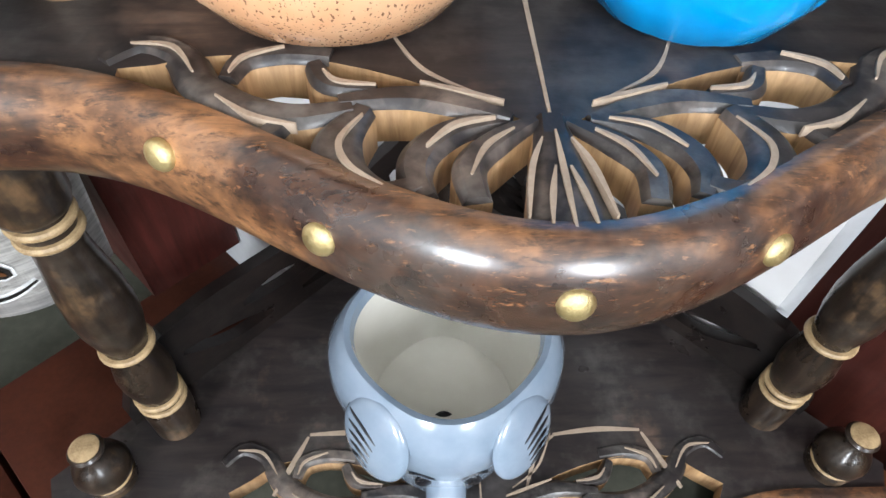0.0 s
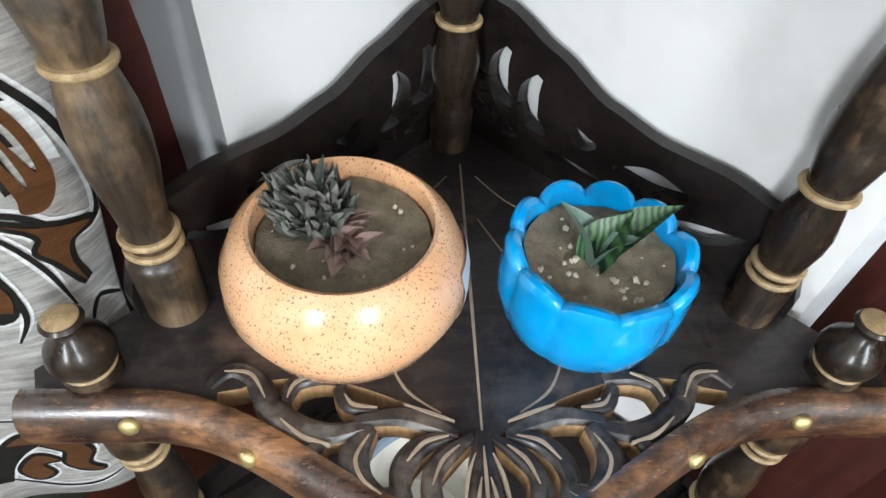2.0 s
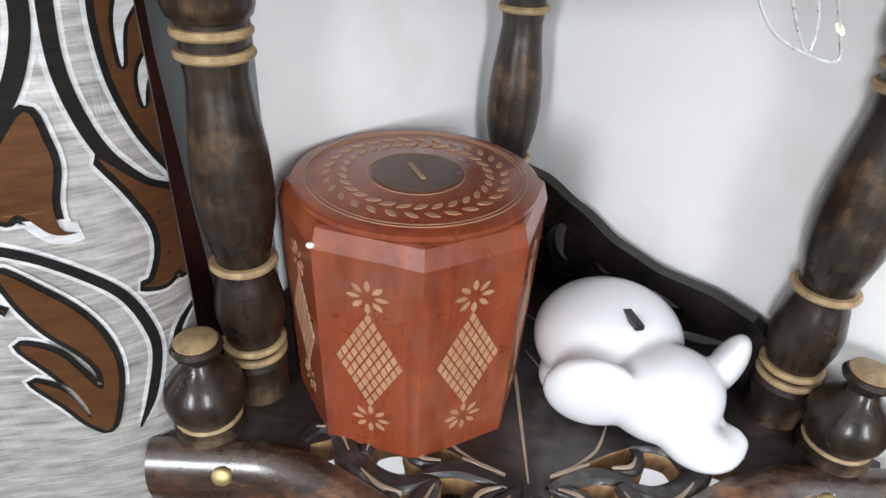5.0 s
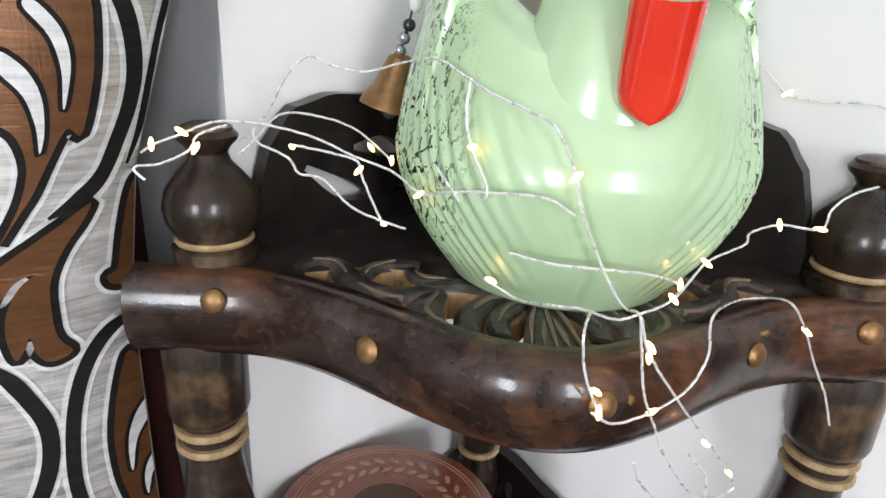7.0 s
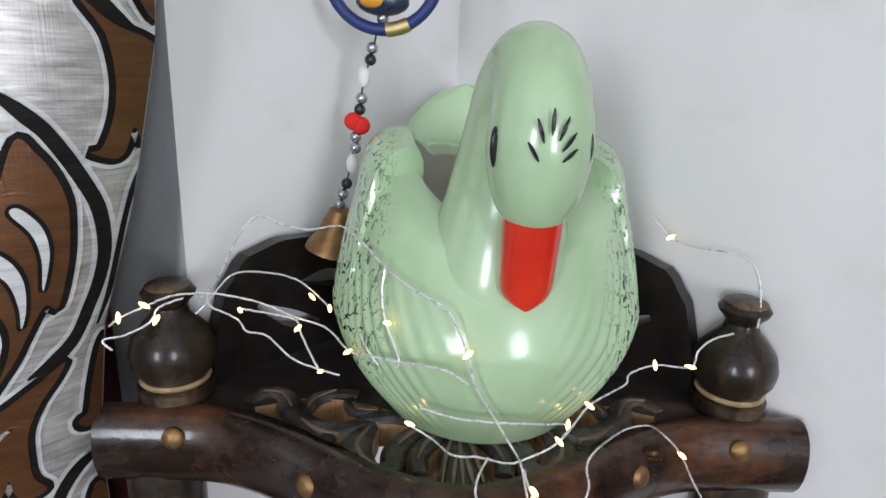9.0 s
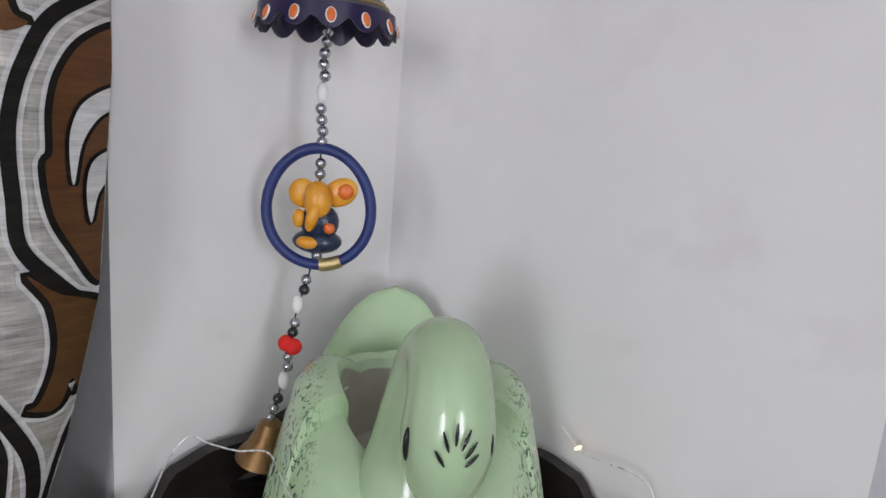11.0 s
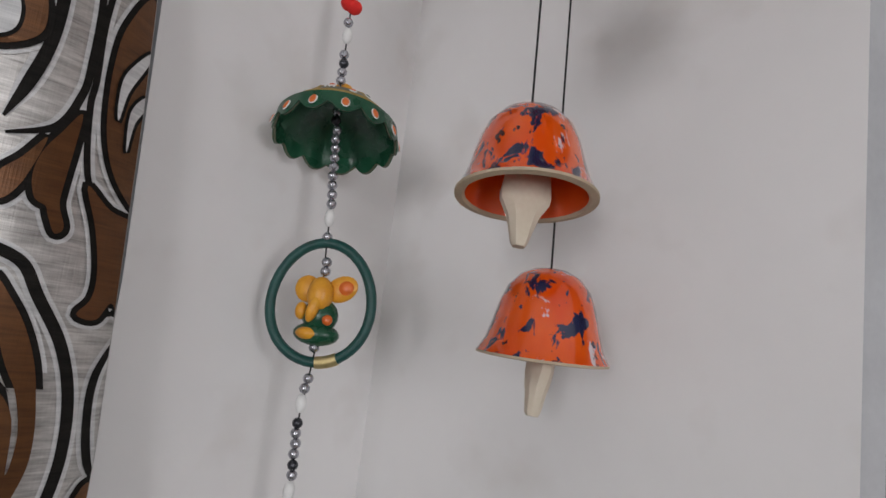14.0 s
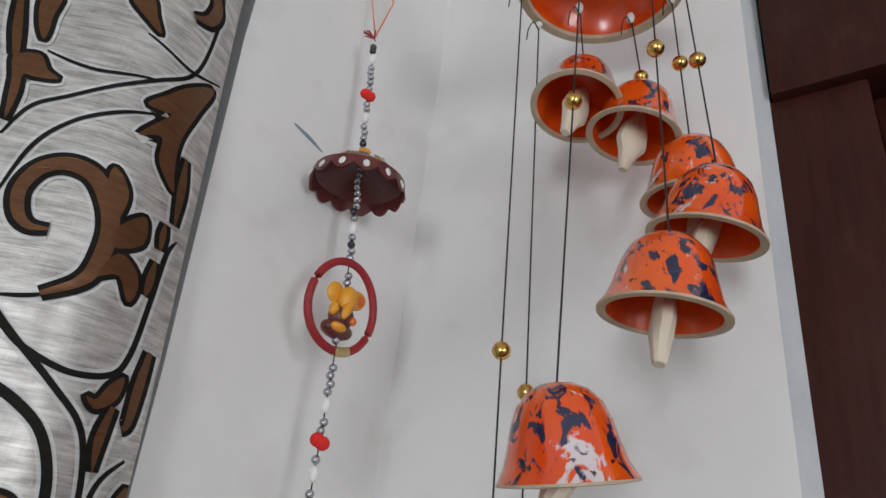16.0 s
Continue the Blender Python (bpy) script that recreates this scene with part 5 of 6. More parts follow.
for s in (-1, 1):
    rot = Euler((radians(-20), radians(s * 12), radians(s * 40))).to_matrix().to_4x4()
    ec = GC + Vector((s * 0.0455, -0.0605, 0.098))
    ear = part("ear", ball(ec, 0.027, 0.0082, 0.031, rot=rot, seg=28), M_SLATE, gp)
    for k in range(5):
        x0, y0, x1, y1 = 0.019 - 0.001 * k, 0.016 - k * 0.0075, -0.007 + 0.002 * k, 0.004 - k * 0.0062
        pts = []
        for q in range(6):
            f = q / 5
            x, y = s * (x0 + (x1 - x0) * f), y0 + (y1 - y0) * f + 0.0025 * math.sin(math.pi * f)
            h = math.sqrt(max(1 - (x / 0.027) ** 2 - (y / 0.031) ** 2, 0.02))
            pts.append(ec + rot @ Vector((x, -0.0082 * h, y)))
        part("painted_line", tube(pts, [0.0004, 0.0011, 0.0013, 0.0013, 0.0010, 0.0004], 6), M_INK, ear, "thin black painted stroke")
    part("eyebrow", tube(spline([GC + Vector((s * 0.009, -0.0768, 0.072)), GC + Vector((s * 0.017, -0.0758, 0.077)), GC + Vector((s * 0.025, -0.0730, 0.074))], 4), 0.001, 5), M_INK, gp)
    part("eye", ball(GC + Vector((s * 0.016, -0.0738, 0.060)), 0.006, 0.0022, 0.008), M_INK, gp)
part("trunk", tube(spline([GC + Vector((0, -0.056, 0.034)), GC + Vector((0, -0.072, 0.028)), GC + Vector((0, -0.082, 0.020)), GC + Vector((0.002, -0.092, 0.0150))], 5), [0.0148 - 0.0001 * k for k in range(16)], 14), M_SLATE, gp)

# octagonal inlaid box
XC = Vector((-0.0745, -0.180, T3))
M_BOX = wood("red_brown_polished_wood", (0.16, 0.030, 0.012), (0.27, 0.060, 0.022), (0.34, 0.09, 0.035), 0.55, 0.3, (10, 10, 1.2), coat=0.4)
M_INLAY = plain("pale_brass_inlay", (0.30, 0.15, 0.08), (0.45, 0.27, 0.16), 0.4, 90)
M_BRONZE = plain("dark_bronze_plate", (0.055, 0.022, 0.012), (0.10, 0.045, 0.022), 0.35, 60)
box = thing("money_box", XC, "red-brown octagonal wooden money box with pale floral inlay", "money box")
BR, BH, ROT = 0.0800, 0.151, radians(-84)
bm = bmesh.new()
lev = [(BR * 0.955, 0.0), (BR, BH - 0.012), (BR * 0.955, BH - 0.001), (BR * 0.93, BH)]
rows = []
for r, z in lev:
    rows.append([bm.verts.new(XC + Vector((r * math.cos(ROT + k * math.pi / 4), r * math.sin(ROT + k * math.pi / 4), z))) for k in range(8)])
for r0, r1 in zip(rows, rows[1:]):
    for k in range(8):
        bm.faces.new((r0[k], r0[(k + 1) % 8], r1[(k + 1) % 8], r1[k]))
bm.faces.new(rows[0]), bm.faces.new(rows[-1])
part("body", bm, M_BOX, box, smooth=False)
part("lid", lathe([(0.0, BH), (0.0715, BH + 0.0002), (0.0715, BH + 0.003), (0.069, BH + 0.0042), (0.0, BH + 0.0042)], XC, 48), M_BOX, box)
part("plate", lathe([(0.0, BH + 0.004), (0.026, BH + 0.004), (0.026, BH + 0.0052), (0, BH + 0.0052)], XC, 36), M_BRONZE, box, "dark round plate with a coin slot")
slot = slab([(-0.0012, -0.011), (0.0012, -0.011), (0.0012, 0.011), (-0.0012, 0.011)], [], BH + 0.005, BH + 0.0062, side=0)
slot.transform(Matrix.Translation(XC) @ Matrix.Rotation(radians(24), 4, "Z"))
part("coin_slot", slot, M_RING, box)
for r, w in ((0.0635, 0.0007), (0.0610, 0.0005), (0.0280, 0.0006)):
    part("inlay_line", lathe([(r, BH + 0.0041), (r, BH + 0.0046), (r + w, BH + 0.0046), (r + w, BH + 0.0041), (r, BH + 0.0041)], XC, 48), M_INLAY, box)


def petal(cx, cy, l, w, an):
    c, s = math.cos(an), math.sin(an)
    return [(cx + x * c - y * s, cy + x * s + y * c) for x, y in ((-l, 0), (-l * 0.4, w), (l * 0.4, w), (l, 0), (l * 0.4, -w), (-l * 0.4, -w))]


for k in range(60):
    a = 2 * math.pi * k / 60
    r = 0.0470 + (0.0046 if k % 2 else -0.0046)
    bm = slab(petal(r * math.cos(a), r * math.sin(a), 0.0044, 0.0017, a + (1.0 if k % 2 else 2.1)), [], BH + 0.0041, BH + 0.0047, side=0)
    bm.transform(Matrix.Translation(XC))
    part("inlay_petal", bm, M_INLAY, box, smooth=False)
for face in range(8):
    am = ROT + (face + 0.5) * math.pi / 4
    ap = BR * math.cos(math.pi / 8)
    n = Vector((math.cos(am), math.sin(am), 0))
    tdir = Vector((-math.sin(am), math.cos(am), 0))
    if n.y > 0.45:
        continue

    def on_face(x, y, d, n=n, tdir=tdir, ap=ap):
        return XC + n * (ap * (0.955 + 0.045 * y / (BH - 0.012)) + d) + tdir * x * 1.12 + Vector((0, 0, y))
    shapes = []
    for zc in (0.116, 0.026):
        shapes += [petal(0.0072 * math.cos(k * math.pi / 4), zc + 0.0072 * math.sin(k * math.pi / 4), 0.0036, 0.0014, k * math.pi / 4) for k in range(8)]
    for i in range(-3, 4):
        for j in range(-3, 4):
            u, v = (i + j) * 0.0026, (i - j) * 0.0051
            shapes.append([(u - 0.0020, 0.071 + v), (u, 0.071 + v - 0.0040), (u + 0.0020, 0.071 + v), (u, 0.071 + v + 0.0040)])
    for sh in shapes:
        part("inlay_petal" if len(sh) == 6 else "inlay_diamond", slab(sh, [], -0.0003, 0.0004, side=0, place=on_face), M_INLAY, box, smooth=False)
part("chip", ball(XC + Vector((BR * math.cos(ROT - math.pi / 4), BR * math.sin(ROT - math.pi / 4), BH - 0.010)), 0.0024, 0.0018, 0.0018, seg=8), M_WHITE, box, "pale chipped corner")

# white figurine bank: one plain mesh
bm = bmesh.new()
EC = Vector((0.064, -0.176, T3))
ball(EC + Vector((-0.004, 0.002, 0.037)), 0.051, 0.048, 0.038, bm, 32)
ball(EC + Vector((0.022, -0.046, 0.032)), 0.038, 0.032, 0.032, bm, 28)
ball(EC + Vector((-0.024, -0.050, 0.033)), 0.031, 0.012, 0.033, bm, 24, Euler((0.25, 0.25, -0.2)).to_matrix().to_4x4())
ball(EC + Vector((0.064, -0.030, 0.042)), 0.022, 0.011, 0.028, bm, 24, Euler((0.2, -0.2, 0.8)).to_matrix().to_4x4())
tube(spline([EC + Vector((0.026, -0.060, 0.030)), EC + Vector((0.036, -0.072, 0.019)), EC + Vector((0.052, -0.074, 0.014)), EC + Vector((0.064, -0.064, 0.018))], 5), [0.021 - 0.0007 * k for k in range(16)], 16, bm)
for fx, fy in ((-0.034, -0.012), (0.030, -0.020), (-0.028, 0.030), (0.026, 0.030)):
    ball(EC + Vector((fx, fy, 0.012)), 0.017, 0.019, 0.012, bm, 16)
bank = single("porcelain_bank", bm, M_CHINA, "glossy white porcelain animal-shaped coin bank", "figurine")
fuse = bank.modifiers.new("fuse", "REMESH")
fuse.mode, fuse.voxel_size, fuse.use_smooth_shade = "VOXEL", 0.0022, True
soft = bank.modifiers.new("soften", "SMOOTH")
soft.factor, soft.iterations = 0.5, 14
sl = slab([(-0.0028, -0.012), (0.0028, -0.012), (0.0028, 0.012), (-0.0028, 0.012)], [], 0.0, 0.0035, side=0)
sl.transform(Matrix.Translation(EC + Vector((0.0, -0.020, 0.0690))) @ Matrix.Rotation(radians(14), 4, "Z"))
single("bank_slot", sl, M_INK, "dark coin slot on the white bank", "coin slot")

# ---- green swan planter ----
SC = Vector((0.014, -0.172, T4))


def swan_paint(nt, p):
    v = texco(nt)
    col = ramp(nt, noise_tex(nt, v, 18, 3), [(0.3, (0.40, 0.56, 0.33)), (0.7, (0.47, 0.64, 0.40))])
    st = texco(nt, (1, 1, 0.45))
    flick = ramp(nt, noise_tex(nt, st, 300, 3, 0.6, 1.4), [(0.565, grey(0)), (0.585, grey(1))])
    patch = ramp(nt, noise_tex(nt, v, 26, 3), [(0.34, grey(0)), (0.46, grey(1))])
    sx = nt.nodes.new("ShaderNodeSeparateXYZ")
    nt.links.new(v, sx.inputs[0])
    ab = nt.nodes.new("ShaderNodeMath")
    ab.operation = "ABSOLUTE"
    nt.links.new(sx.outputs[0], ab.inputs[0])
    wing = ramp(nt, ab.outputs[0], [(0.050, grey(0)), (0.066, grey(1))])
    m = mix(nt, 1.0, mix(nt, 1.0, flick, patch, "MULTIPLY"), wing, "MULTIPLY")
    nt.links.new(mix(nt, m, col, (0.012, 0.022, 0.018)), p.inputs["Base Color"])
    p.inputs["Roughness"].default_value = 0.24
    p.inputs["Coat Weight"].default_value = 0.5
    p.inputs["Coat Roughness"].default_value = 0.11
    bump(nt, p, noise_tex(nt, v, 60, 3), 0.05)


M_SWAN = material("pale_green_glaze", swan_paint)
M_SWAN_IN = glaze("pale_unglazed_inside", (0.52, 0.50, 0.44), (0.60, 0.58, 0.52), 0.4)
swan = thing("swan_planter", SC, "pale green glazed ceramic swan planter with a red beak", "planter")


def swan_body(an, r, z):
    c, s = math.cos(an), math.sin(an)
    f = max(-s, 0) ** 0.8
    rx = 1.0
    ry = 1.22 - 0.06 * f
    rr = r / math.sqrt((c / rx) ** 2 + (s / ry) ** 2)
    lift = 0.0
    if z > 0.075:
        t = min((z - 0.075) / 0.05, 1)
        wing = max(abs(c) - 0.25, 0) ** 1.2 * (0.045 if s > -0.55 else 0.022)
        tail = max(s - 0.72, 0) * 0.06
        dip = -0.020 * max(-s - 0.55, 0)
        lift = t * (wing + tail + dip)
    ridge = 0.0
    if s < 0.25 and 0.008 < z < 0.105:
        da = an + math.pi / 2 if an < math.pi / 2 else an - 1.5 * math.pi
        ridge = 0.0009 * math.sin(abs(da) * 66 - z * 380 + 1.6 * math.sin(an * 5 + z * 40)) * min(max(abs(da) - 0.2, 0) * 2.2, 1) * min((0.25 - s) * 2, 1) * min((z - 0.008) * 60, 1) * min((0.105 - z) * 40, 1)
    elif 0.02 < z < 0.1:
        ridge = 0.0006 * math.sin(an * 22 + z * 90)
    return rr + ridge, z + lift


prof = [(0.0, 0.0), (0.050, 0.0), (0.060, 0.003)]
for k in range(1, 71):
    t = k / 70
    prof.append((0.060 + 0.029 * math.sin(math.pi / 2 * min(t * 1.75, 1)) - 0.017 * max(t - 0.55, 0) ** 1.3 / 0.35, 0.003 + 0.117 * t))
prof += [(0.066, 0.1245), (0.060, 0.128), (0.053, 0.130), (0.047, 0.1285), (0.044, 0.123)]
part("body", lathe(prof, SC, 400, wob=swan_body, caps=False), M_SWAN, swan)
part("inside", lathe([(0.0442, 0.1235), (0.046, 0.11), (0.050, 0.085), (0.0, 0.080)], SC, 60, wob=swan_body, caps=False), M_SWAN_IN, swan, "pale unglazed inside")
NP = [(0.000, -0.046, 0.064), (0.001, -0.055, 0.100), (0.002, -0.056, 0.135), (0.004, -0.057, 0.168), (0.005, -0.065, 0.188), (0.008, -0.081, 0.196), (0.009, -0.096, 0.184), (0.009, -0.100, 0.164), (0.009, -0.097, 0.143), (0.009, -0.094, 0.134)]
NR = [0.052, 0.040, 0.029, 0.0235, 0.0205, 0.0195, 0.0205, 0.0222, 0.0180, 0.011]
path = spline([SC + Vector(p) for p in NP], 7)
rad = [p.x for p in spline([(r, 0, 0) for r in NR], 7)]
part("neck", tube(path, rad, 32), M_SWAN, swan)
bk = bmesh.new()
rows = []
for k in range(23):
    t = math.sin(math.pi / 2 * k / 22)
    c = SC + Vector((0.009, -0.101 + 0.007 * t, 0.141 - 0.045 * t))
    w = 0.0125 * math.sqrt(max(1 - (t * 0.999) ** 16.0, 0.0)) * (1 - 0.10 * t) + 0.0008
    rows.append([bk.verts.new(c + Vector((w * math.cos(a), -0.0105 * (1 - 0.35 * t) * math.sin(a), -0.0035 * math.sin(a)))) for a in [2 * math.pi * j / 20 for j in range(20)]])
for r0, r1 in zip(rows, rows[1:]):
    for j in range(20):
        bk.faces.new((r0[j], r0[(j + 1) % 20], r1[(j + 1) % 20], r1[j]))
bk.faces.new(rows[0]), bk.faces.new(rows[-1][::-1])
part("beak", bk, M_BEAK, swan, "red painted beak")
# tail: an upright rounded paddle, hollow towards the neck
tl = bmesh.new()
rows = []
for k in range(17):
    f = k / 16
    hw = 0.054 * math.sqrt(max(1 - f ** 2.6, 0.0)) * (1 - 0.20 * f) + 0.0006
    mid = SC + Vector((-0.019 + 0.010 * f, 0.092 + 0.022 * f, 0.095 + 0.086 * f))
    row = []
    for j in range(24):
        an = 2 * math.pi * j / 24
        x = hw * math.cos(an)
        y = 0.0085 * (1 - 0.4 * f) * math.sin(an) - 0.35 * x * x / 0.054
        row.append(tl.verts.new(mid + Vector((x, y, 0))))
    rows.append(row)
for r0, r1 in zip(rows, rows[1:]):
    for j in range(24):
        tl.faces.new((r0[j], r0[(j + 1) % 24], r1[(j + 1) % 24], r1[j]))
tl.faces.new(rows[0]), tl.faces.new(rows[-1][::-1])
part("tail", tl, M_SWAN, swan)
for s in (-1, 1):
    part("eye", ball(SC + Vector((0.009 + (0.0170 if s > 0 else -0.0194), -0.109, 0.166)), 0.0018, 0.0044, 0.0085, rot=Euler((radians(8), 0, radians(s * 20))).to_matrix().to_4x4()), M_INK, swan, "black painted eye")
for k, (x, y0, y1) in enumerate(((-0.0085, 0.170, 0.163), (-0.0055, 0.179, 0.170), (0.0005, 0.183, 0.173), (0.0065, 0.180, 0.171), (0.0098, 0.174, 0.167), (0.0108, 0.168, 0.163))):
    pts = []
    for j in range(5):
        zz = y0 + (y1 - y0) * j / 4
        xx = x * (1 - 0.13 * j)
        dz = (zz - 0.168) / 0.030
        yy = -0.1018 - 0.0218 * math.sqrt(max(1 - (xx / 0.0222) ** 2 - dz * dz * 0.45, 0.02))
        pts.append(SC + Vector((0.009 + xx, yy, zz)))
    part("painted_mark", tube(pts, [0.0003, 0.0007, 0.00085, 0.0007, 0.0003], 6), M_INK, swan)

# ---- fairy lights ----
M_WIRE = plain("bare_silver_wire", (0.80, 0.80, 0.80), (0.92, 0.92, 0.91), 0.3, 200, 0.45, 0.02)


def led_glow(nt, p):
    p.inputs["Base Color"].default_value = (1.0, 0.86, 0.6, 1)
    p.inputs["Emission Color"].default_value = (1.0, 0.56, 0.17, 1)
    p.inputs["Emission Strength"].default_value = 5.0
    p.inputs["Roughness"].default_value = 0.2


M_LED = material("warm_lit_led", led_glow)
fairy = thing("fairy_lights", SC + Vector((0, -0.12, 0)), "lit string of warm white fairy lights on silver wire", "fairy lights")
led_mesh = finish(lathe([(0.0003, -0.0030), (0.0009, -0.0020), (0.00125, 0), (0.0009, 0.0020), (0.0003, 0.0030)], seg=10), "led", M_LED)
rl = random.Random(11)


def bulb(p, axis=None):
    l = sub("led", led_mesh, fairy, p, "glowing warm bulb")
    l.rotation_mode = "QUATERNION"
    l.rotation_quaternion = (axis or Vector((rl.uniform(-1, 1), -0.2, rl.uniform(-1, 1)))).to_track_quat("Z", "Y")


def strand(pts):
    """A bare wire through the points, a little kinked."""
    out = [p + Vector((rl.uniform(-1, 1), rl.uniform(-1, 1), rl.uniform(-1, 1))) * 0.00014 for p in spline(pts, 9)]
    part("wire", tube(out, 0.00058, 5), M_WIRE, fairy)


strand([(-0.175, -0.245, 1.164), (-0.171, -0.24, 1.167), (-0.161, -0.235, 1.171), (-0.148, -0.232, 1.176), (-0.131, -0.225, 1.175), (-0.109, -0.222, 1.17), (-0.09, -0.222, 1.162), (-0.073, -0.222, 1.156), (-0.059, -0.238, 1.151), (-0.046, -0.255, 1.157), (-0.029, -0.269, 1.161), (-0.012, -0.277, 1.162), (-0.001, -0.28, 1.157)])
strand([(-0.144, -0.21, 1.164), (-0.137, -0.19, 1.175), (-0.132, -0.17, 1.191), (-0.123, -0.16, 1.2), (-0.111, -0.16, 1.196), (-0.093, -0.165, 1.194), (-0.071, -0.18, 1.201), (-0.055, -0.225, 1.206), (-0.043, -0.245, 1.201), (-0.032, -0.257, 1.196), (-0.02, -0.266, 1.192), (-0.01, -0.272, 1.187), (-0.002, -0.279, 1.171), (0.002, -0.281, 1.157), (0.015, -0.273, 1.132), (0.023, -0.277, 1.12), (0.023, -0.296, 1.126), (0.026, -0.295, 1.113), (0.031, -0.294, 1.091), (0.04, -0.289, 1.072), (0.046, -0.286, 1.059), (0.062, -0.276, 1.035), (0.077, -0.266, 1.019), (0.076, -0.267, 1.033), (0.061, -0.277, 1.052)])
strand([(-0.172, -0.25, 1.154), (-0.176, -0.25, 1.159), (-0.167, -0.245, 1.16), (-0.157, -0.24, 1.165), (-0.154, -0.236, 1.171), (-0.143, -0.232, 1.175)])
strand([(-0.144, -0.215, 1.159), (-0.139, -0.21, 1.164), (-0.129, -0.195, 1.175), (-0.112, -0.185, 1.173), (-0.096, -0.18, 1.167), (-0.081, -0.185, 1.157), (-0.076, -0.19, 1.153)])
strand([(-0.135, -0.22, 1.173), (-0.134, -0.22, 1.166), (-0.12, -0.222, 1.16), (-0.115, -0.222, 1.153), (-0.104, -0.223, 1.151), (-0.092, -0.225, 1.14), (-0.079, -0.225, 1.134), (-0.066, -0.225, 1.13)])
strand([(-0.118, -0.222, 1.166), (-0.1, -0.222, 1.163), (-0.089, -0.222, 1.16), (-0.086, -0.223, 1.152), (-0.082, -0.224, 1.143), (-0.077, -0.225, 1.133)])
strand([(-0.03, -0.248, 1.117), (-0.015, -0.253, 1.11), (-0.007, -0.281, 1.121), (0.006, -0.281, 1.12), (0.02, -0.278, 1.115), (0.03, -0.275, 1.116), (0.046, -0.267, 1.12), (0.064, -0.25, 1.13), (0.086, -0.235, 1.134), (0.09, -0.23, 1.138), (0.105, -0.225, 1.141), (0.126, -0.222, 1.139), (0.13, -0.22, 1.148), (0.136, -0.222, 1.156), (0.145, -0.225, 1.161)])
strand([(-0.022, -0.266, 1.136), (-0.005, -0.271, 1.134), (0.015, -0.274, 1.134), (0.037, -0.268, 1.13), (0.054, -0.253, 1.12), (0.045, -0.268, 1.12)])
strand([(0.01, -0.28, 1.119), (0.003, -0.3, 1.12), (0.005, -0.3, 1.105), (0.01, -0.299, 1.092), (0.015, -0.298, 1.083)])
strand([(0.024, -0.296, 1.125), (0.03, -0.294, 1.109), (0.048, -0.285, 1.084), (0.07, -0.271, 1.056), (0.092, -0.256, 1.027), (0.099, -0.251, 1.013), (0.078, -0.265, 1.018), (0.054, -0.281, 1.029), (0.038, -0.29, 1.046), (0.032, -0.293, 1.059)])
strand([(0.01, -0.299, 1.086), (0.02, -0.297, 1.08), (0.036, -0.291, 1.082), (0.052, -0.283, 1.088), (0.06, -0.277, 1.1), (0.058, -0.278, 1.118), (0.085, -0.241, 1.109), (0.104, -0.229, 1.106), (0.106, -0.247, 1.112), (0.12, -0.24, 1.096), (0.132, -0.236, 1.075), (0.143, -0.234, 1.057), (0.15, -0.233, 1.04)])
strand([(0.124, -0.14, 1.204), (0.13, -0.145, 1.197), (0.135, -0.15, 1.192), (0.145, -0.16, 1.19), (0.157, -0.175, 1.192), (0.165, -0.185, 1.191), (0.171, -0.19, 1.185), (0.171, -0.2, 1.17), (0.166, -0.21, 1.158)])
strand([(-0.067, -0.19, 1.201), (-0.063, -0.19, 1.184), (-0.061, -0.19, 1.164), (-0.052, -0.248, 1.164), (-0.043, -0.258, 1.154)])
strand([(-0.026, -0.17, 1.241), (-0.032, -0.175, 1.238), (-0.042, -0.18, 1.228), (-0.055, -0.185, 1.216), (-0.066, -0.19, 1.201), (-0.07, -0.19, 1.183)])
strand([(-0.041, -0.247, 1.201), (-0.042, -0.251, 1.189), (-0.04, -0.257, 1.177), (-0.033, -0.266, 1.162), (-0.034, -0.266, 1.157)])
for p in ((-0.172, -0.241, 1.167), (-0.161, -0.236, 1.172), (-0.118, -0.222, 1.165), (-0.087, -0.185, 1.159), (-0.076, -0.19, 1.154), (-0.088, -0.223, 1.156), (-0.06, -0.237, 1.15), (-0.076, -0.225, 1.132), (-0.039, -0.258, 1.176), (-0.002, -0.279, 1.171), (-0.027, -0.25, 1.117), (-0.032, -0.175, 1.238), (0.046, -0.267, 1.12), (0.053, -0.254, 1.121), (0.064, -0.25, 1.13), (0.105, -0.225, 1.141), (0.126, -0.222, 1.139), (0.121, -0.24, 1.095), (0.03, -0.294, 1.112), (0.011, -0.299, 1.095), (0.134, -0.15, 1.193), (-0.154, -0.24, 1.166), (0.036, -0.291, 1.082), (0.093, -0.255, 1.026), (0.03, -0.294, 1.108), (0.013, -0.299, 1.086), (0.071, -0.27, 1.053)):
    bulb(p)

# ---- hanging bead garland ----
GX = [(1.17, -0.082), (1.205, -0.077), (1.23, -0.069), (1.255, -0.066), (1.283, -0.062), (1.31, -0.053), (1.35, -0.051), (1.42, -0.052), (1.50, -0.050), (1.585, -0.051), (1.612, -0.047), (1.65, -0.048), (1.72, -0.051), (1.80, -0.057), (1.87, -0.058), (1.945, -0.060), (2.03, -0.063), (2.10, -0.069), (2.20, -0.077), (2.29, -0.083)]
GY = -0.137


def gpos(z):
    for (z0, x0), (z1, x1) in zip(GX, GX[1:]):
        if z <= z1:
            return Vector((x0 + (x1 - x0) * (z - z0) / (z1 - z0), GY, z))
    return Vector((GX[-1][1], GY, z))


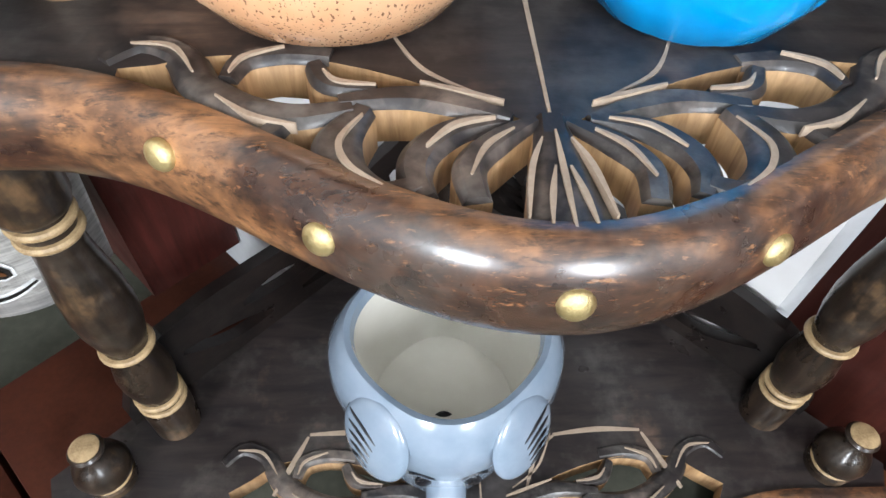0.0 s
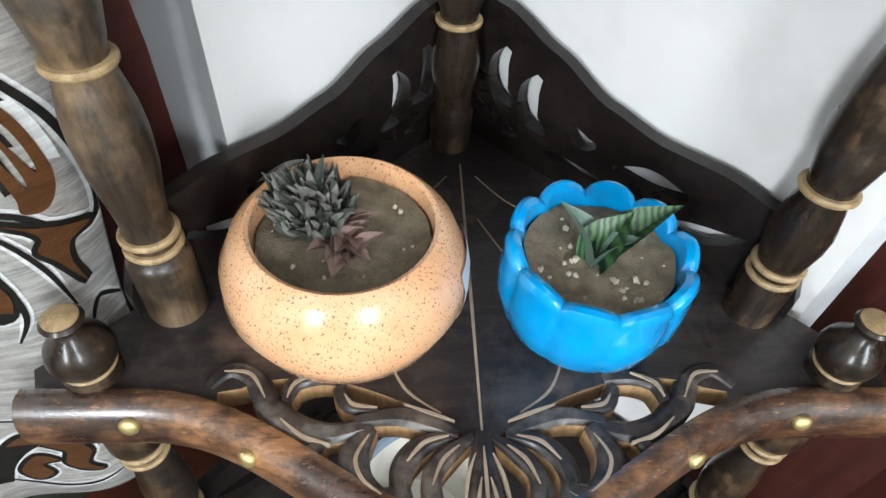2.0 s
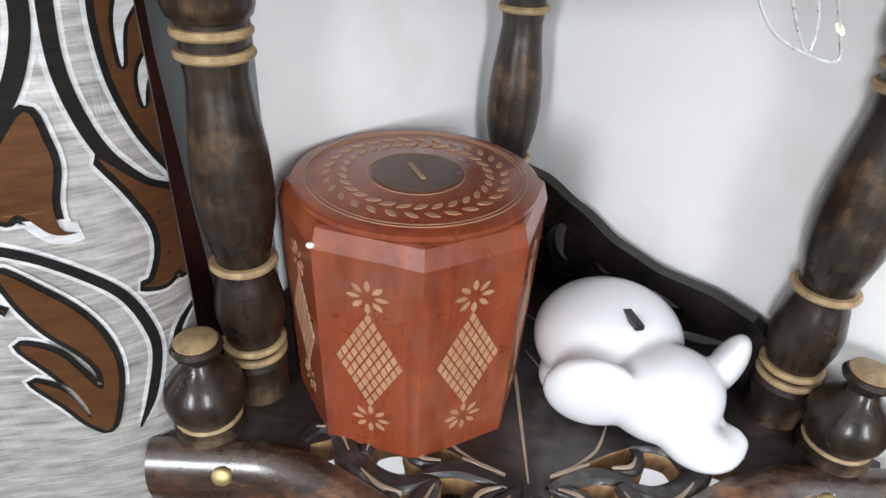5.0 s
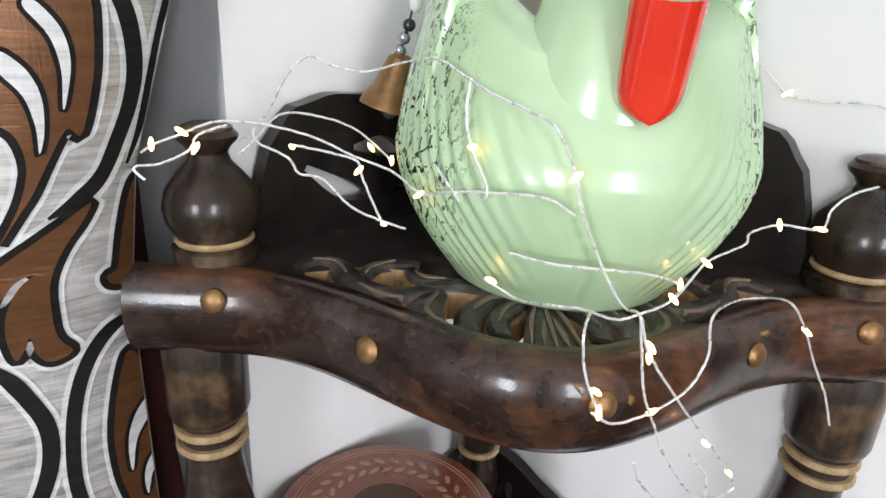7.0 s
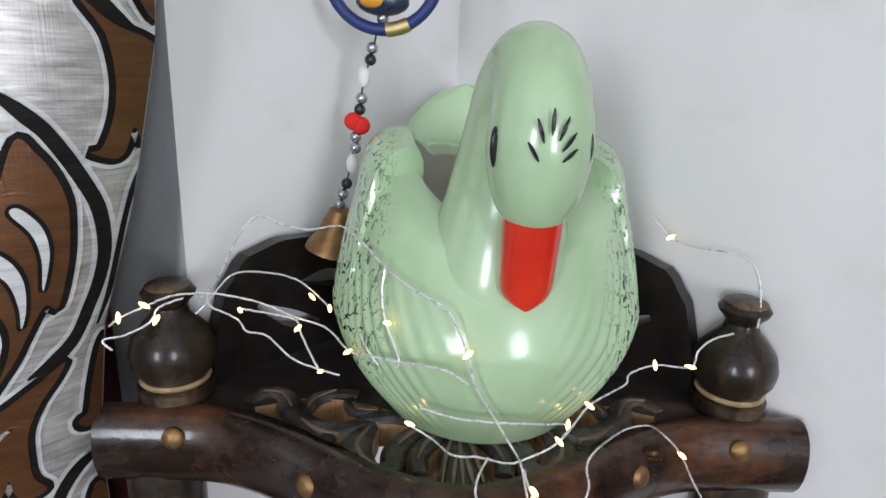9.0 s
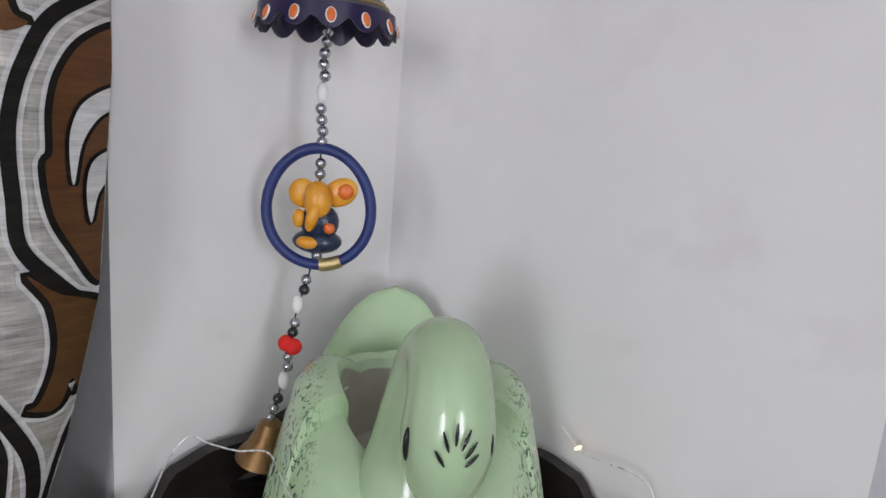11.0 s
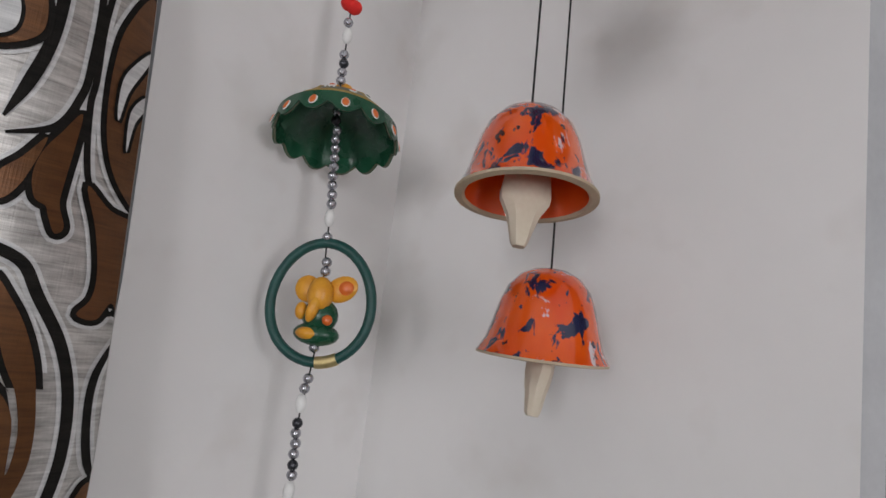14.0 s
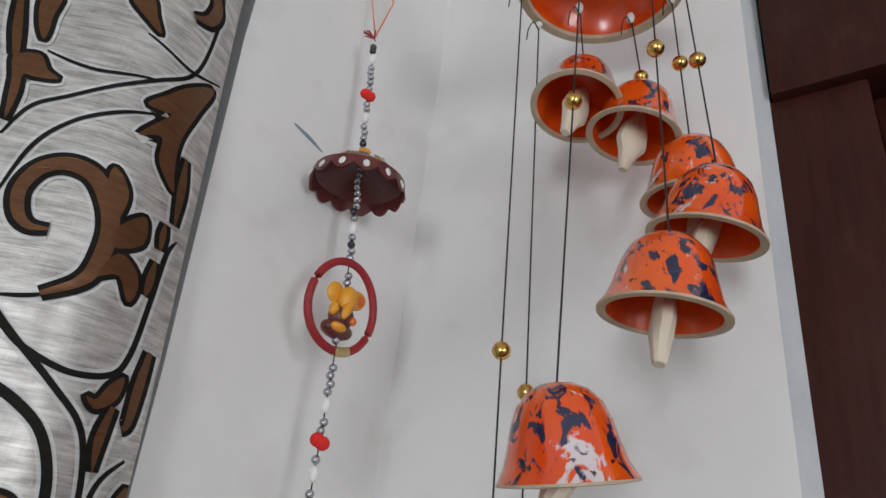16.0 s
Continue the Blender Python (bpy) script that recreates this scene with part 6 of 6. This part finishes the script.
gar = thing("bead_garland", (gpos(1.5)), "hanging string of grey beads with painted umbrellas and coloured rings", "garland")
bead = finish(ball((0, 0, 0), 0.0036, seg=12), "bead", M_STEEL)
dark_bead = finish(ball((0, 0, 0), 0.0036, seg=12), "bead", plain("dark_bead", (0.03, 0.03, 0.04), (0.07, 0.07, 0.08), 0.2, 80, 0.6))
white_bead = finish(ball((0, 0, 0), 0.0038, 0.0038, 0.0064, seg=12), "bead", M_WHITE)
heart = bmesh.new()
for dx in (-0.005, 0.005):
    ball((dx * 0.45, 0, 0.0012 * (1 if dx < 0 else -1)), 0.0058, 0.005, 0.0056, heart, 12)
heart_mesh = finish(heart, "red_puff", M_RED)
whites = [1.230, 1.283, 1.418, 1.529, 1.585, 1.712, 1.847, 1.899, 2.058, 2.18, 2.255]
hearts = [1.255, 1.871, 2.208]
gaps = [(1.303, 1.388), (1.480, 1.502), (1.606, 1.697), (1.796, 1.812), (1.936, 2.028), (2.124, 2.141)]
z = 1.204
rg = random.Random(3)
while z < 2.275:
    if any(a < z < b for a, b in gaps):
        z += 0.002
        continue
    near = [w for w in whites if abs(w - z) < 0.0095]
    hh = [h for h in hearts if abs(h - z) < 0.0075]
    if near or hh:
        z += 0.001
        continue
    sub("bead", dark_bead if rg.random() < 0.16 else bead, gar, gpos(z) + Vector((rg.uniform(-1, 1) * 0.0009, rg.uniform(-1, 1) * 0.0009, 0)))
    z += 0.0067
for w in whites:
    sub("bead", white_bead, gar, gpos(w), "white bead")
for h in hearts:
    sub("red_puff", heart_mesh, gar, gpos(h), "red felt puff")
cord = [gpos(1.20 + 0.02 * k) for k in range(54)]
part("cord", tube(cord, 0.0006, 5), M_CORD, gar)

M_NAVY = plain("navy_cord", (0.012, 0.022, 0.12), (0.022, 0.045, 0.19), 0.45, 120, bumpy=0.3)
M_TEAL = plain("dark_teal_cord", (0.004, 0.055, 0.048), (0.010, 0.085, 0.072), 0.45, 120, bumpy=0.3)
M_CRIM = plain("crimson_cord", (0.25, 0.008, 0.014), (0.36, 0.016, 0.022), 0.5, 120, bumpy=0.3)
M_YEL = plain("yellow_paint", (0.68, 0.26, 0.02), (0.85, 0.42, 0.04), 0.35, 70)
M_ORANGE_P = plain("orange_paint", (0.70, 0.13, 0.02), (0.80, 0.20, 0.04), 0.35, 70)
M_PLUM = plain("maroon_paint", (0.10, 0.022, 0.022), (0.16, 0.035, 0.032), 0.35, 70)
M_NAVYP = plain("navy_paint", (0.012, 0.022, 0.05), (0.03, 0.05, 0.09), 0.3, 70)
M_GREENP = plain("dark_green_paint", (0.008, 0.06, 0.03), (0.015, 0.10, 0.05), 0.3, 70)


def hoop(z0, R, squash, turn, mat, label, body_mat, tall=1.0, lean=0.0):
    """A cord ring with its gilt clip and a small seated shape inside, one plain mesh."""
    c = gpos(z0)
    m = Matrix.Translation(c) @ Matrix.Rotation(radians(lean), 4, "Y") @ Matrix.Rotation(radians(turn), 4, "Z")
    pts = [m @ Vector((R * squash * math.cos(a), 0, R * tall * math.sin(a) * (1.0 + 0.06 * math.sin(a)))) for a in [2 * math.pi * k / 48 for k in range(48)]]
    ring = part("hoop", tube(pts, 0.0036, 10, closed=True), mat, gar, label)
    clip = [m @ Vector((R * squash * math.cos(a), 0, R * tall * math.sin(a) * (1.0 + 0.06 * math.sin(a)))) for a in [radians(-96 + 6 * k + 10) for k in range(5)]]
    part("clip", tube(clip, 0.0043, 12), M_BRASS, ring, "gilt clip")
    bm2 = bmesh.new()

    def b(x, y, z2, rx, ry, rz, mi, tilt=0.0):
        n0 = len(bm2.faces)
        ball(Vector((x, y, z2)), rx, ry, rz, bm2, 14, Matrix.Rotation(tilt, 4, "Y"))
        bm2.faces.ensure_lookup_table()
        for f in bm2.faces[n0:]:
            f.material_index = mi
    b(0, 0, -0.0195, 0.0160, 0.0105, 0.0080, 1)
    b(-0.004, -0.006, -0.0195, 0.0085, 0.0060, 0.0045, 0)
    b(0.001, 0, -0.007, 0.0125, 0.0090, 0.0120, 1)
    b(0.000, -0.004, 0.0070, 0.0090, 0.0080, 0.0125, 0)
    b(-0.0105, 0.001, 0.0105, 0.0092, 0.0032, 0.0095, 0, -0.4)
    b(0.0130, 0.001, 0.0125, 0.0120, 0.0032, 0.0088, 0, -0.5)
    b(0.0165, -0.001, 0.0135, 0.0055, 0.0026, 0.0050, 2, -0.5)
    b(-0.002, -0.0095, -0.003, 0.0040, 0.0042, 0.0095, 0, 0.25)
    b(-0.0115, -0.004, -0.005, 0.0042, 0.0042, 0.0060, 0)
    b(0.0085, -0.008, -0.0095, 0.0036, 0.0030, 0.0036, 2)
    bm2.transform(m)
    for dz in (0.0235, 0.0300, -0.0285):
        sub("bead", bead, ring, c + Vector((0, 0, dz)))
    part("painted_figure", bm2, [M_YEL, body_mat, M_ORANGE_P], ring, "small painted yellow and dark figure")


hoop(1.345, 0.0332, 1.0, -6, M_NAVY, "navy blue cord ring", M_NAVYP, 1.12)
hoop(1.651, 0.0372, 0.95, -14, M_TEAL, "dark teal cord ring", M_GREENP, 1.10)
hoop(1.981, 0.0400, 0.92, 42, M_CRIM, "crimson cord ring", M_PLUM, 0.98, 4)

M_OCHRE = plain("ochre_paint", (0.26, 0.17, 0.05), (0.44, 0.30, 0.09), 0.4, 90)


def umbrella(zr, h, R, mat, inner, dots, label, tip=0.0):
    c = gpos(zr)

    def scallop(an, r, z2):
        if z2 < 0.002:
            return r * 1.0, z2 - 0.0080 * abs(math.cos(an * 6.5)) ** 0.8
        return r, z2
    prof = [(0.0045, h), (0.010, h - 0.001), (0.020, h - 0.005), (0.029, h - 0.0115), (0.0355, h - 0.0195), (R - 0.0012, 0.005), (R, 0.0)]
    dome = part("umbrella", lathe([(r, z2) for r, z2 in prof] + [(R - 0.0014, 0.0006), (R - 0.0028, 0.005), (0.0342, h - 0.0205), (0.028, h - 0.013), (0.0195, h - 0.0068), (0.0045, h - 0.003)] + [prof[0]], c, 84, wob=scallop), mat, gar, label)
    part("umbrella_lining", lathe([(R - 0.0017, 0.0), (R - 0.0032, 0.005), (0.0338, h - 0.0209), (0.0276, h - 0.0134), (0.019, h - 0.0072), (0.0048, h - 0.0036)], c, 84, wob=scallop, caps=False), inner, dome)
    part("finial", lathe([(0.0072, h - 0.003), (0.0070, h + 0.002), (0.0071, h + 0.0072), (0.0062, h + 0.0084), (0.003, h + 0.0086), (0, h + 0.0080)], c, 16), M_YEL, dome, "yellow knob")
    part("band", lathe([(0.0352, h - 0.0185), (0.0366, h - 0.0190), (0.0370, h - 0.0200), (0.0362, h - 0.0207), (0.0352, h - 0.0185)], c, 48), M_OCHRE, dome, "ochre painted band")
    part("scalloped_border", lathe([(R - 0.0022, 0.0065), (R - 0.0006, 0.0066), (R + 0.0008, 0.0), (R + 0.0001, 0.0)], c, 84, wob=scallop, caps=False), inner, dome, "dark painted scalloped border")
    for k in range(13):
        a = 2 * math.pi * k / 13
        rot = Matrix.Rotation(a, 4, "Z") @ Matrix.Rotation(radians(-18), 4, "Y")
        p = c + Vector((math.cos(a) * (R + 0.0006), math.sin(a) * (R + 0.0006), -0.0012))
        part("painted_dot", ball(p, 0.0010, 0.0031, 0.0048, seg=10, rot=rot), M_WHITE, dome)
        part("painted_dot", ball(p + Vector((math.cos(a), math.sin(a), 0)) * 0.0005, 0.0010, 0.0025, 0.0040, seg=10, rot=rot), dots[0], dome)
    for k in range(12):
        # ringed ovals in two rows, each with fine specks under it
        a = 2 * math.pi * (k + 0.5) / 12
        low = k % 2
        zz = h - 0.0084 - 0.0062 * low
        rr = 0.0256 + 0.0064 * low
        out = Vector((math.cos(a) * 0.6, math.sin(a) * 0.6, 0.8))
        p = c + Vector((math.cos(a) * rr, math.sin(a) * rr, zz))
        rot = Matrix.Rotation(a, 4, "Z") @ Matrix.Rotation(radians(-48), 4, "Y")
        part("painted_dot", ball(p, 0.0009, 0.0029, 0.0033, seg=10, rot=rot), M_WHITE, dome)
        part("painted_dot", ball(p + out * 0.0005, 0.0009, 0.0021, 0.0025, seg=10, rot=rot), (dots[0], dots[1], dots[0], dots[0], M_GREENP, dots[1])[k % 6], dome)
        if not low:
            for j in (-1, 0, 1):
                a2 = a + 0.10 * j
                part("painted_dot", ball(c + Vector((math.cos(a2) * 0.0305, math.sin(a2) * 0.0305, h - 0.0128)), 0.0007, seg=6), M_WHITE, dome)
    for k in range(6):
        # thin painted ribs from the knob down to the band
        a = 2 * math.pi * (k + 0.02) / 6
        rib = [c + Vector((math.cos(a) * r, math.sin(a) * r, z2)) for r, z2 in prof[1:5]]
        part("painted_rib", tube(rib, [0.0006, 0.0008, 0.0010, 0.0010], 6), M_OCHRE, dome, "ochre painted rib")
    # the canopy hangs askew on its string
    turn = Matrix.Translation(c - gar.location) @ Matrix.Rotation(radians(tip), 4, "X") @ Matrix.Translation(gar.location - c)
    for ob in [dome] + list(dome.children):
        ob.data.transform(turn)


M_DOMEG = plain("grey_brown_paint", (0.05, 0.045, 0.055), (0.11, 0.098, 0.10), 0.4, 60)
M_VIOLET = plain("dark_violet_paint", (0.012, 0.008, 0.040), (0.025, 0.014, 0.07), 0.35, 60)
M_OLIVE = plain("olive_grey_paint", (0.09, 0.095, 0.06), (0.16, 0.16, 0.11), 0.4, 60)
umbrella(1.459, 0.030, 0.0412, M_DOMEG, M_VIOLET, (M_ORANGE_P, M_GREENP), "painted dark umbrella with a scalloped rim")
umbrella(1.772, 0.032, 0.0435, M_OLIVE, M_GREENP, (M_ORANGE_P, M_WHITE), "painted olive umbrella with a green scalloped rim", -14)
umbrella(2.102, 0.031, 0.0440, M_PLUM, M_PLUM, (M_WHITE, M_STICK), "painted maroon umbrella with a scalloped rim")
tb = gpos(1.183)
lb = part("bell", lathe([(0.0, 0.020), (0.004, 0.0195), (0.0075, 0.017), (0.0095, 0.010), (0.0120, 0.0), (0.0165, -0.008), (0.0172, -0.011), (0.0150, -0.0105), (0.0110, -0.002), (0.0085, 0.008), (0.0, 0.014)], tb, 28, tilt=Matrix.Rotation(radians(14), 4, "Y")), M_OLD_BRASS, gar, "small brass bell")
part("clapper", ball(tb + Vector((-0.002, 0, -0.012)), 0.005), M_STEEL, lb)
th = gpos(2.285)
for dx in (-0.016, 0.010):
    part("red_thread", tube([th, th + Vector((dx, 0.03, 0.085)), th + Vector((-0.002, 0.075, 0.15))], 0.0009, 5), M_ORANGE_P, gar, "orange thread")
tz = bmesh.new()
for k in range(14):
    d = Vector((rg.uniform(-1, 0.3), rg.uniform(-0.6, 0.6), rg.uniform(-0.6, 1))) * 0.012
    tube([th + Vector((-0.001, 0, -0.002)), th + d + Vector((-0.002, 0, 0.001))], 0.0009, 4, tz)
part("tassel", tz, M_CRIM, gar, "small red thread tassel")
nail = single("wall_nail", tube([gpos(2.3) + Vector((-0.002, 0.062, 0.131)), gpos(2.3) + Vector((-0.010, 0.090, 0.133))], 0.0018, 8), M_STEEL, "small steel nail in the wall", "nail")
mk = slab(stroke([(0.0, 0.0), (0.010, -0.006), (0.021, -0.016)], [0.003, 0.006, 0.002]), [], 0.0, 0.0008, side=0, place=lambda x, y, d: room(0.197 - x * 1.8, d + 0.0004, 2.155 + y * 0.5))
single("wall_mark", mk, plain("blue_grey_smear", (0.20, 0.24, 0.34), (0.34, 0.38, 0.46), 0.7, 60), "small blue-grey paint smear on the wall", "paint mark", smooth=False)

# ---- ceramic bell chime ----


def splash(nt, p):
    info = nt.nodes.new("ShaderNodeObjectInfo")
    v = nt.nodes.new("ShaderNodeVectorMath")
    v.operation = "ADD"
    nt.links.new(texco(nt, (1, 1, 0.6)), v.inputs[0])
    nt.links.new(info.outputs["Location"], v.inputs[1])
    vec = v.outputs[0]
    col = ramp(nt, noise_tex(nt, vec, 30, 3), [(0.3, (0.74, 0.060, 0.002)), (0.7, (0.86, 0.125, 0.006))])
    wht = ramp(nt, noise_tex(nt, vec, 40, 4, 0.65, 1.0), [(0.60, grey(0)), (0.64, grey(1))])
    col = mix(nt, wht, col, (0.70, 0.60, 0.62))
    ink = ramp(nt, noise_tex(nt, vec, 88, 4, 0.6, 0.6), [(0.425, grey(1)), (0.455, grey(0))])
    col = mix(nt, ink, col, (0.014, 0.018, 0.06))
    dots = ramp(nt, noise_tex(nt, vec, 170, 2), [(0.66, grey(0)), (0.70, grey(1))])
    col = mix(nt, dots, col, (0.06, 0.012, 0.01))
    nt.links.new(col, p.inputs["Base Color"])
    p.inputs["Roughness"].default_value = 0.2
    p.inputs["Coat Weight"].default_value = 0.8
    p.inputs["Coat Roughness"].default_value = 0.05
    bump(nt, p, noise_tex(nt, vec, 80, 3), 0.1)


M_SPLASH = material("orange_splashed_glaze", splash)
M_ORANGE = glaze("plain_orange_glaze", (0.74, 0.062, 0.004), (0.82, 0.10, 0.008), 0.14, coat=0.4)
M_CLAY = plain("pale_bare_clay", (0.46, 0.36, 0.24), (0.58, 0.47, 0.34), 0.75, 70)
M_CLAPPER = plain("cream_bisque_clay", (0.62, 0.53, 0.40), (0.72, 0.64, 0.52), 0.7, 50)
chime = thing("wind_chime", (0.11, -0.29, 2.24), "orange splashed ceramic bell wind chime on black cords", "wind chime")
outer_p = [(0.003, 0.0535), (0.010, 0.0525), (0.018, 0.0485), (0.0245, 0.041), (0.0285, 0.031), (0.0315, 0.019), (0.0345, 0.009), (0.0378, 0.0028), (0.0392, 0.0008)]
bell_out = finish(lathe(outer_p, (0, 0, 0), 44, caps=False), "glazed_shell", M_SPLASH)
bell_rim = finish(lathe([(0.0392, 0.0009), (0.0390, -0.0006), (0.0350, -0.0012), (0.0335, 0.0004)], (0, 0, 0), 44, caps=False), "rim", M_CLAY)
bell_in = finish(lathe([(0.0337, 0.0002), (0.0315, 0.007), (0.0285, 0.018), (0.0255, 0.029), (0.0215, 0.038), (0.012, 0.046), (0.0, 0.048)], (0, 0, 0), 44, caps=False), "glazed_inside", M_ORANGE)
cl_bm = bmesh.new()
# a flat hand-cut tongue: chamfered sections, broad at the shoulder and drawn in to a blunt tip
rings = []
for z2, hw, ht in ((0.024, 0.0045, 0.0036), (0.008, 0.0122, 0.0056), (-0.005, 0.0138, 0.0062), (-0.009, 0.0132, 0.0062), (-0.0175, 0.0084, 0.0059), (-0.0195, 0.0078, 0.0053), (-0.032, 0.0044, 0.0040), (-0.034, 0.0034, 0.0030)):
    rings.append([cl_bm.verts.new((sx * hw * fx, sy * ht * fy, z2)) for sx, sy, fx, fy in ((1, 1, 1, 0.45), (1, 1, 0.6, 1), (-1, 1, 0.6, 1), (-1, 1, 1, 0.45), (-1, -1, 1, 0.45), (-1, -1, 0.6, 1), (1, -1, 0.6, 1), (1, -1, 1, 0.45))])
for r0, r1 in zip(rings, rings[1:]):
    for j in range(8):
        cl_bm.faces.new((r0[j], r0[(j + 1) % 8], r1[(j + 1) % 8], r1[j]))
cl_bm.faces.new(rings[0])
cl_bm.faces.new(rings[-1])
clap_mesh = finish(cl_bm, "clapper", M_CLAPPER)
cap_mesh = finish(ball((0, 0, 0), 0.0066, seg=14), "gilt_bead", M_GOLD)
DISH = Vector((0.108, -0.283, 2.268))
BELLS = [(0.087, -0.212, 1.634, 3, 0, 0, 1.914), (0.057, -0.252, 1.718, -6, 5, 40, 1.932), (0.081, -0.306, 1.846, -9, -8, 75, 2.105), (0.131, -0.323, 1.945, 2, -6, 120, 2.156),
         (0.173, -0.306, 2.014, -4, -12, 150, 2.170), (0.183, -0.280, 2.060, -3, 4, 200, 2.192), (0.150, -0.250, 2.132, 6, 8, 20, 2.197), (0.101, -0.248, 2.152, 8, 10, 80, 2.24)]
for k, (x, y, z0, rx, ry, rz, gb) in enumerate(BELLS):
    rot = Euler((radians(rx), radians(ry), radians(rz)))
    sh = sub("bell", bell_out, chime, (x, y, z0), "orange ceramic bell with blue and white splashes")
    sh.rotation_euler = rot
    for me2, nm, lb2 in ((bell_rim, "rim", "bare clay rim"), (bell_in, "inside", "plain orange inside"), (clap_mesh, "clapper", "cream clay clapper")):
        o2 = sub(nm, me2, sh, (x, y, z0), lb2)
        if nm == "clapper":
            cx, cy, cz = {0: (6, 8, 90), 1: (0, 4, -42), 2: (36, 0, 15)}.get(k, (-rx * 1.4 + 6, -ry * 1.5 + 8, 90 - 45 * k))
            o2.rotation_euler = Euler((radians(cx), radians(cy), radians(cz)))
            o2.location.z += 0.006 if k in (1, 2) else 0.0
    top = Vector((x, y, z0)) + rot.to_matrix() @ Vector((0, 0, 0.053))
    hang = Vector((x, y, DISH.z - 0.004))
    dv = Vector((hang.x - DISH.x, hang.y - DISH.y, 0))
    if dv.length > 0.066:
        dv = dv.normalized() * 0.066
    hang = Vector((DISH.x + dv.x - (0.018, 0.012, 0, 0, 0, 0, 0, 0)[k], DISH.y + dv.y, DISH.z + 0.004))
    part("cord", tube([top, hang], 0.0007, 5), M_CORD, chime)
    f = (gb - top.z) / (hang.z - top.z)
    if k < 7:
        sub("gilt_bead", cap_mesh, chime, top + (hang - top) * f, "polished gilt bead")
    knot = hang + Vector((0, 0, -0.012))
    part("cord_tail", tube(spline([knot, knot + Vector((-0.006, -0.004, 0.004)), knot + Vector((-0.011, -0.006, -0.008)), knot + Vector((-0.012, -0.006, -0.022))], 5), 0.0006, 5), M_CORD, chime)
    sub("bead", white_bead, chime, hang + Vector((0, 0, -0.004)))
part("dish", lathe([(0.0, 0.055), (0.030, 0.050), (0.056, 0.034), (0.072, 0.010), (0.0755, 0.001)], DISH, 60, caps=False), M_SPLASH, chime, "orange splashed ceramic dome")
part("dish_rim", lathe([(0.0755, 0.001), (0.075, -0.001), (0.068, -0.001), (0.0665, 0.002)], DISH, 60, caps=False), M_CLAY, chime, "bare clay rim")
part("dish_inside", lathe([(0.0667, 0.0018), (0.064, 0.010), (0.050, 0.028), (0.028, 0.042), (0.0, 0.046)], DISH, 60, caps=False), M_ORANGE, chime)
part("cord", tube([DISH + Vector((0, 0, 0.054)), DISH + Vector((0, 0, 0.505))], 0.0012, 6), M_CORD, chime)
single("ceiling_hook", tube(spline([DISH + Vector((0, 0, 0.503)), DISH + Vector((0.006, 0, 0.497)), DISH + Vector((0.010, 0, 0.505)), DISH + Vector((0.006, 0, 0.515))], 5), 0.0015, 8), M_STEEL, "small steel hook in the ceiling", "hook")
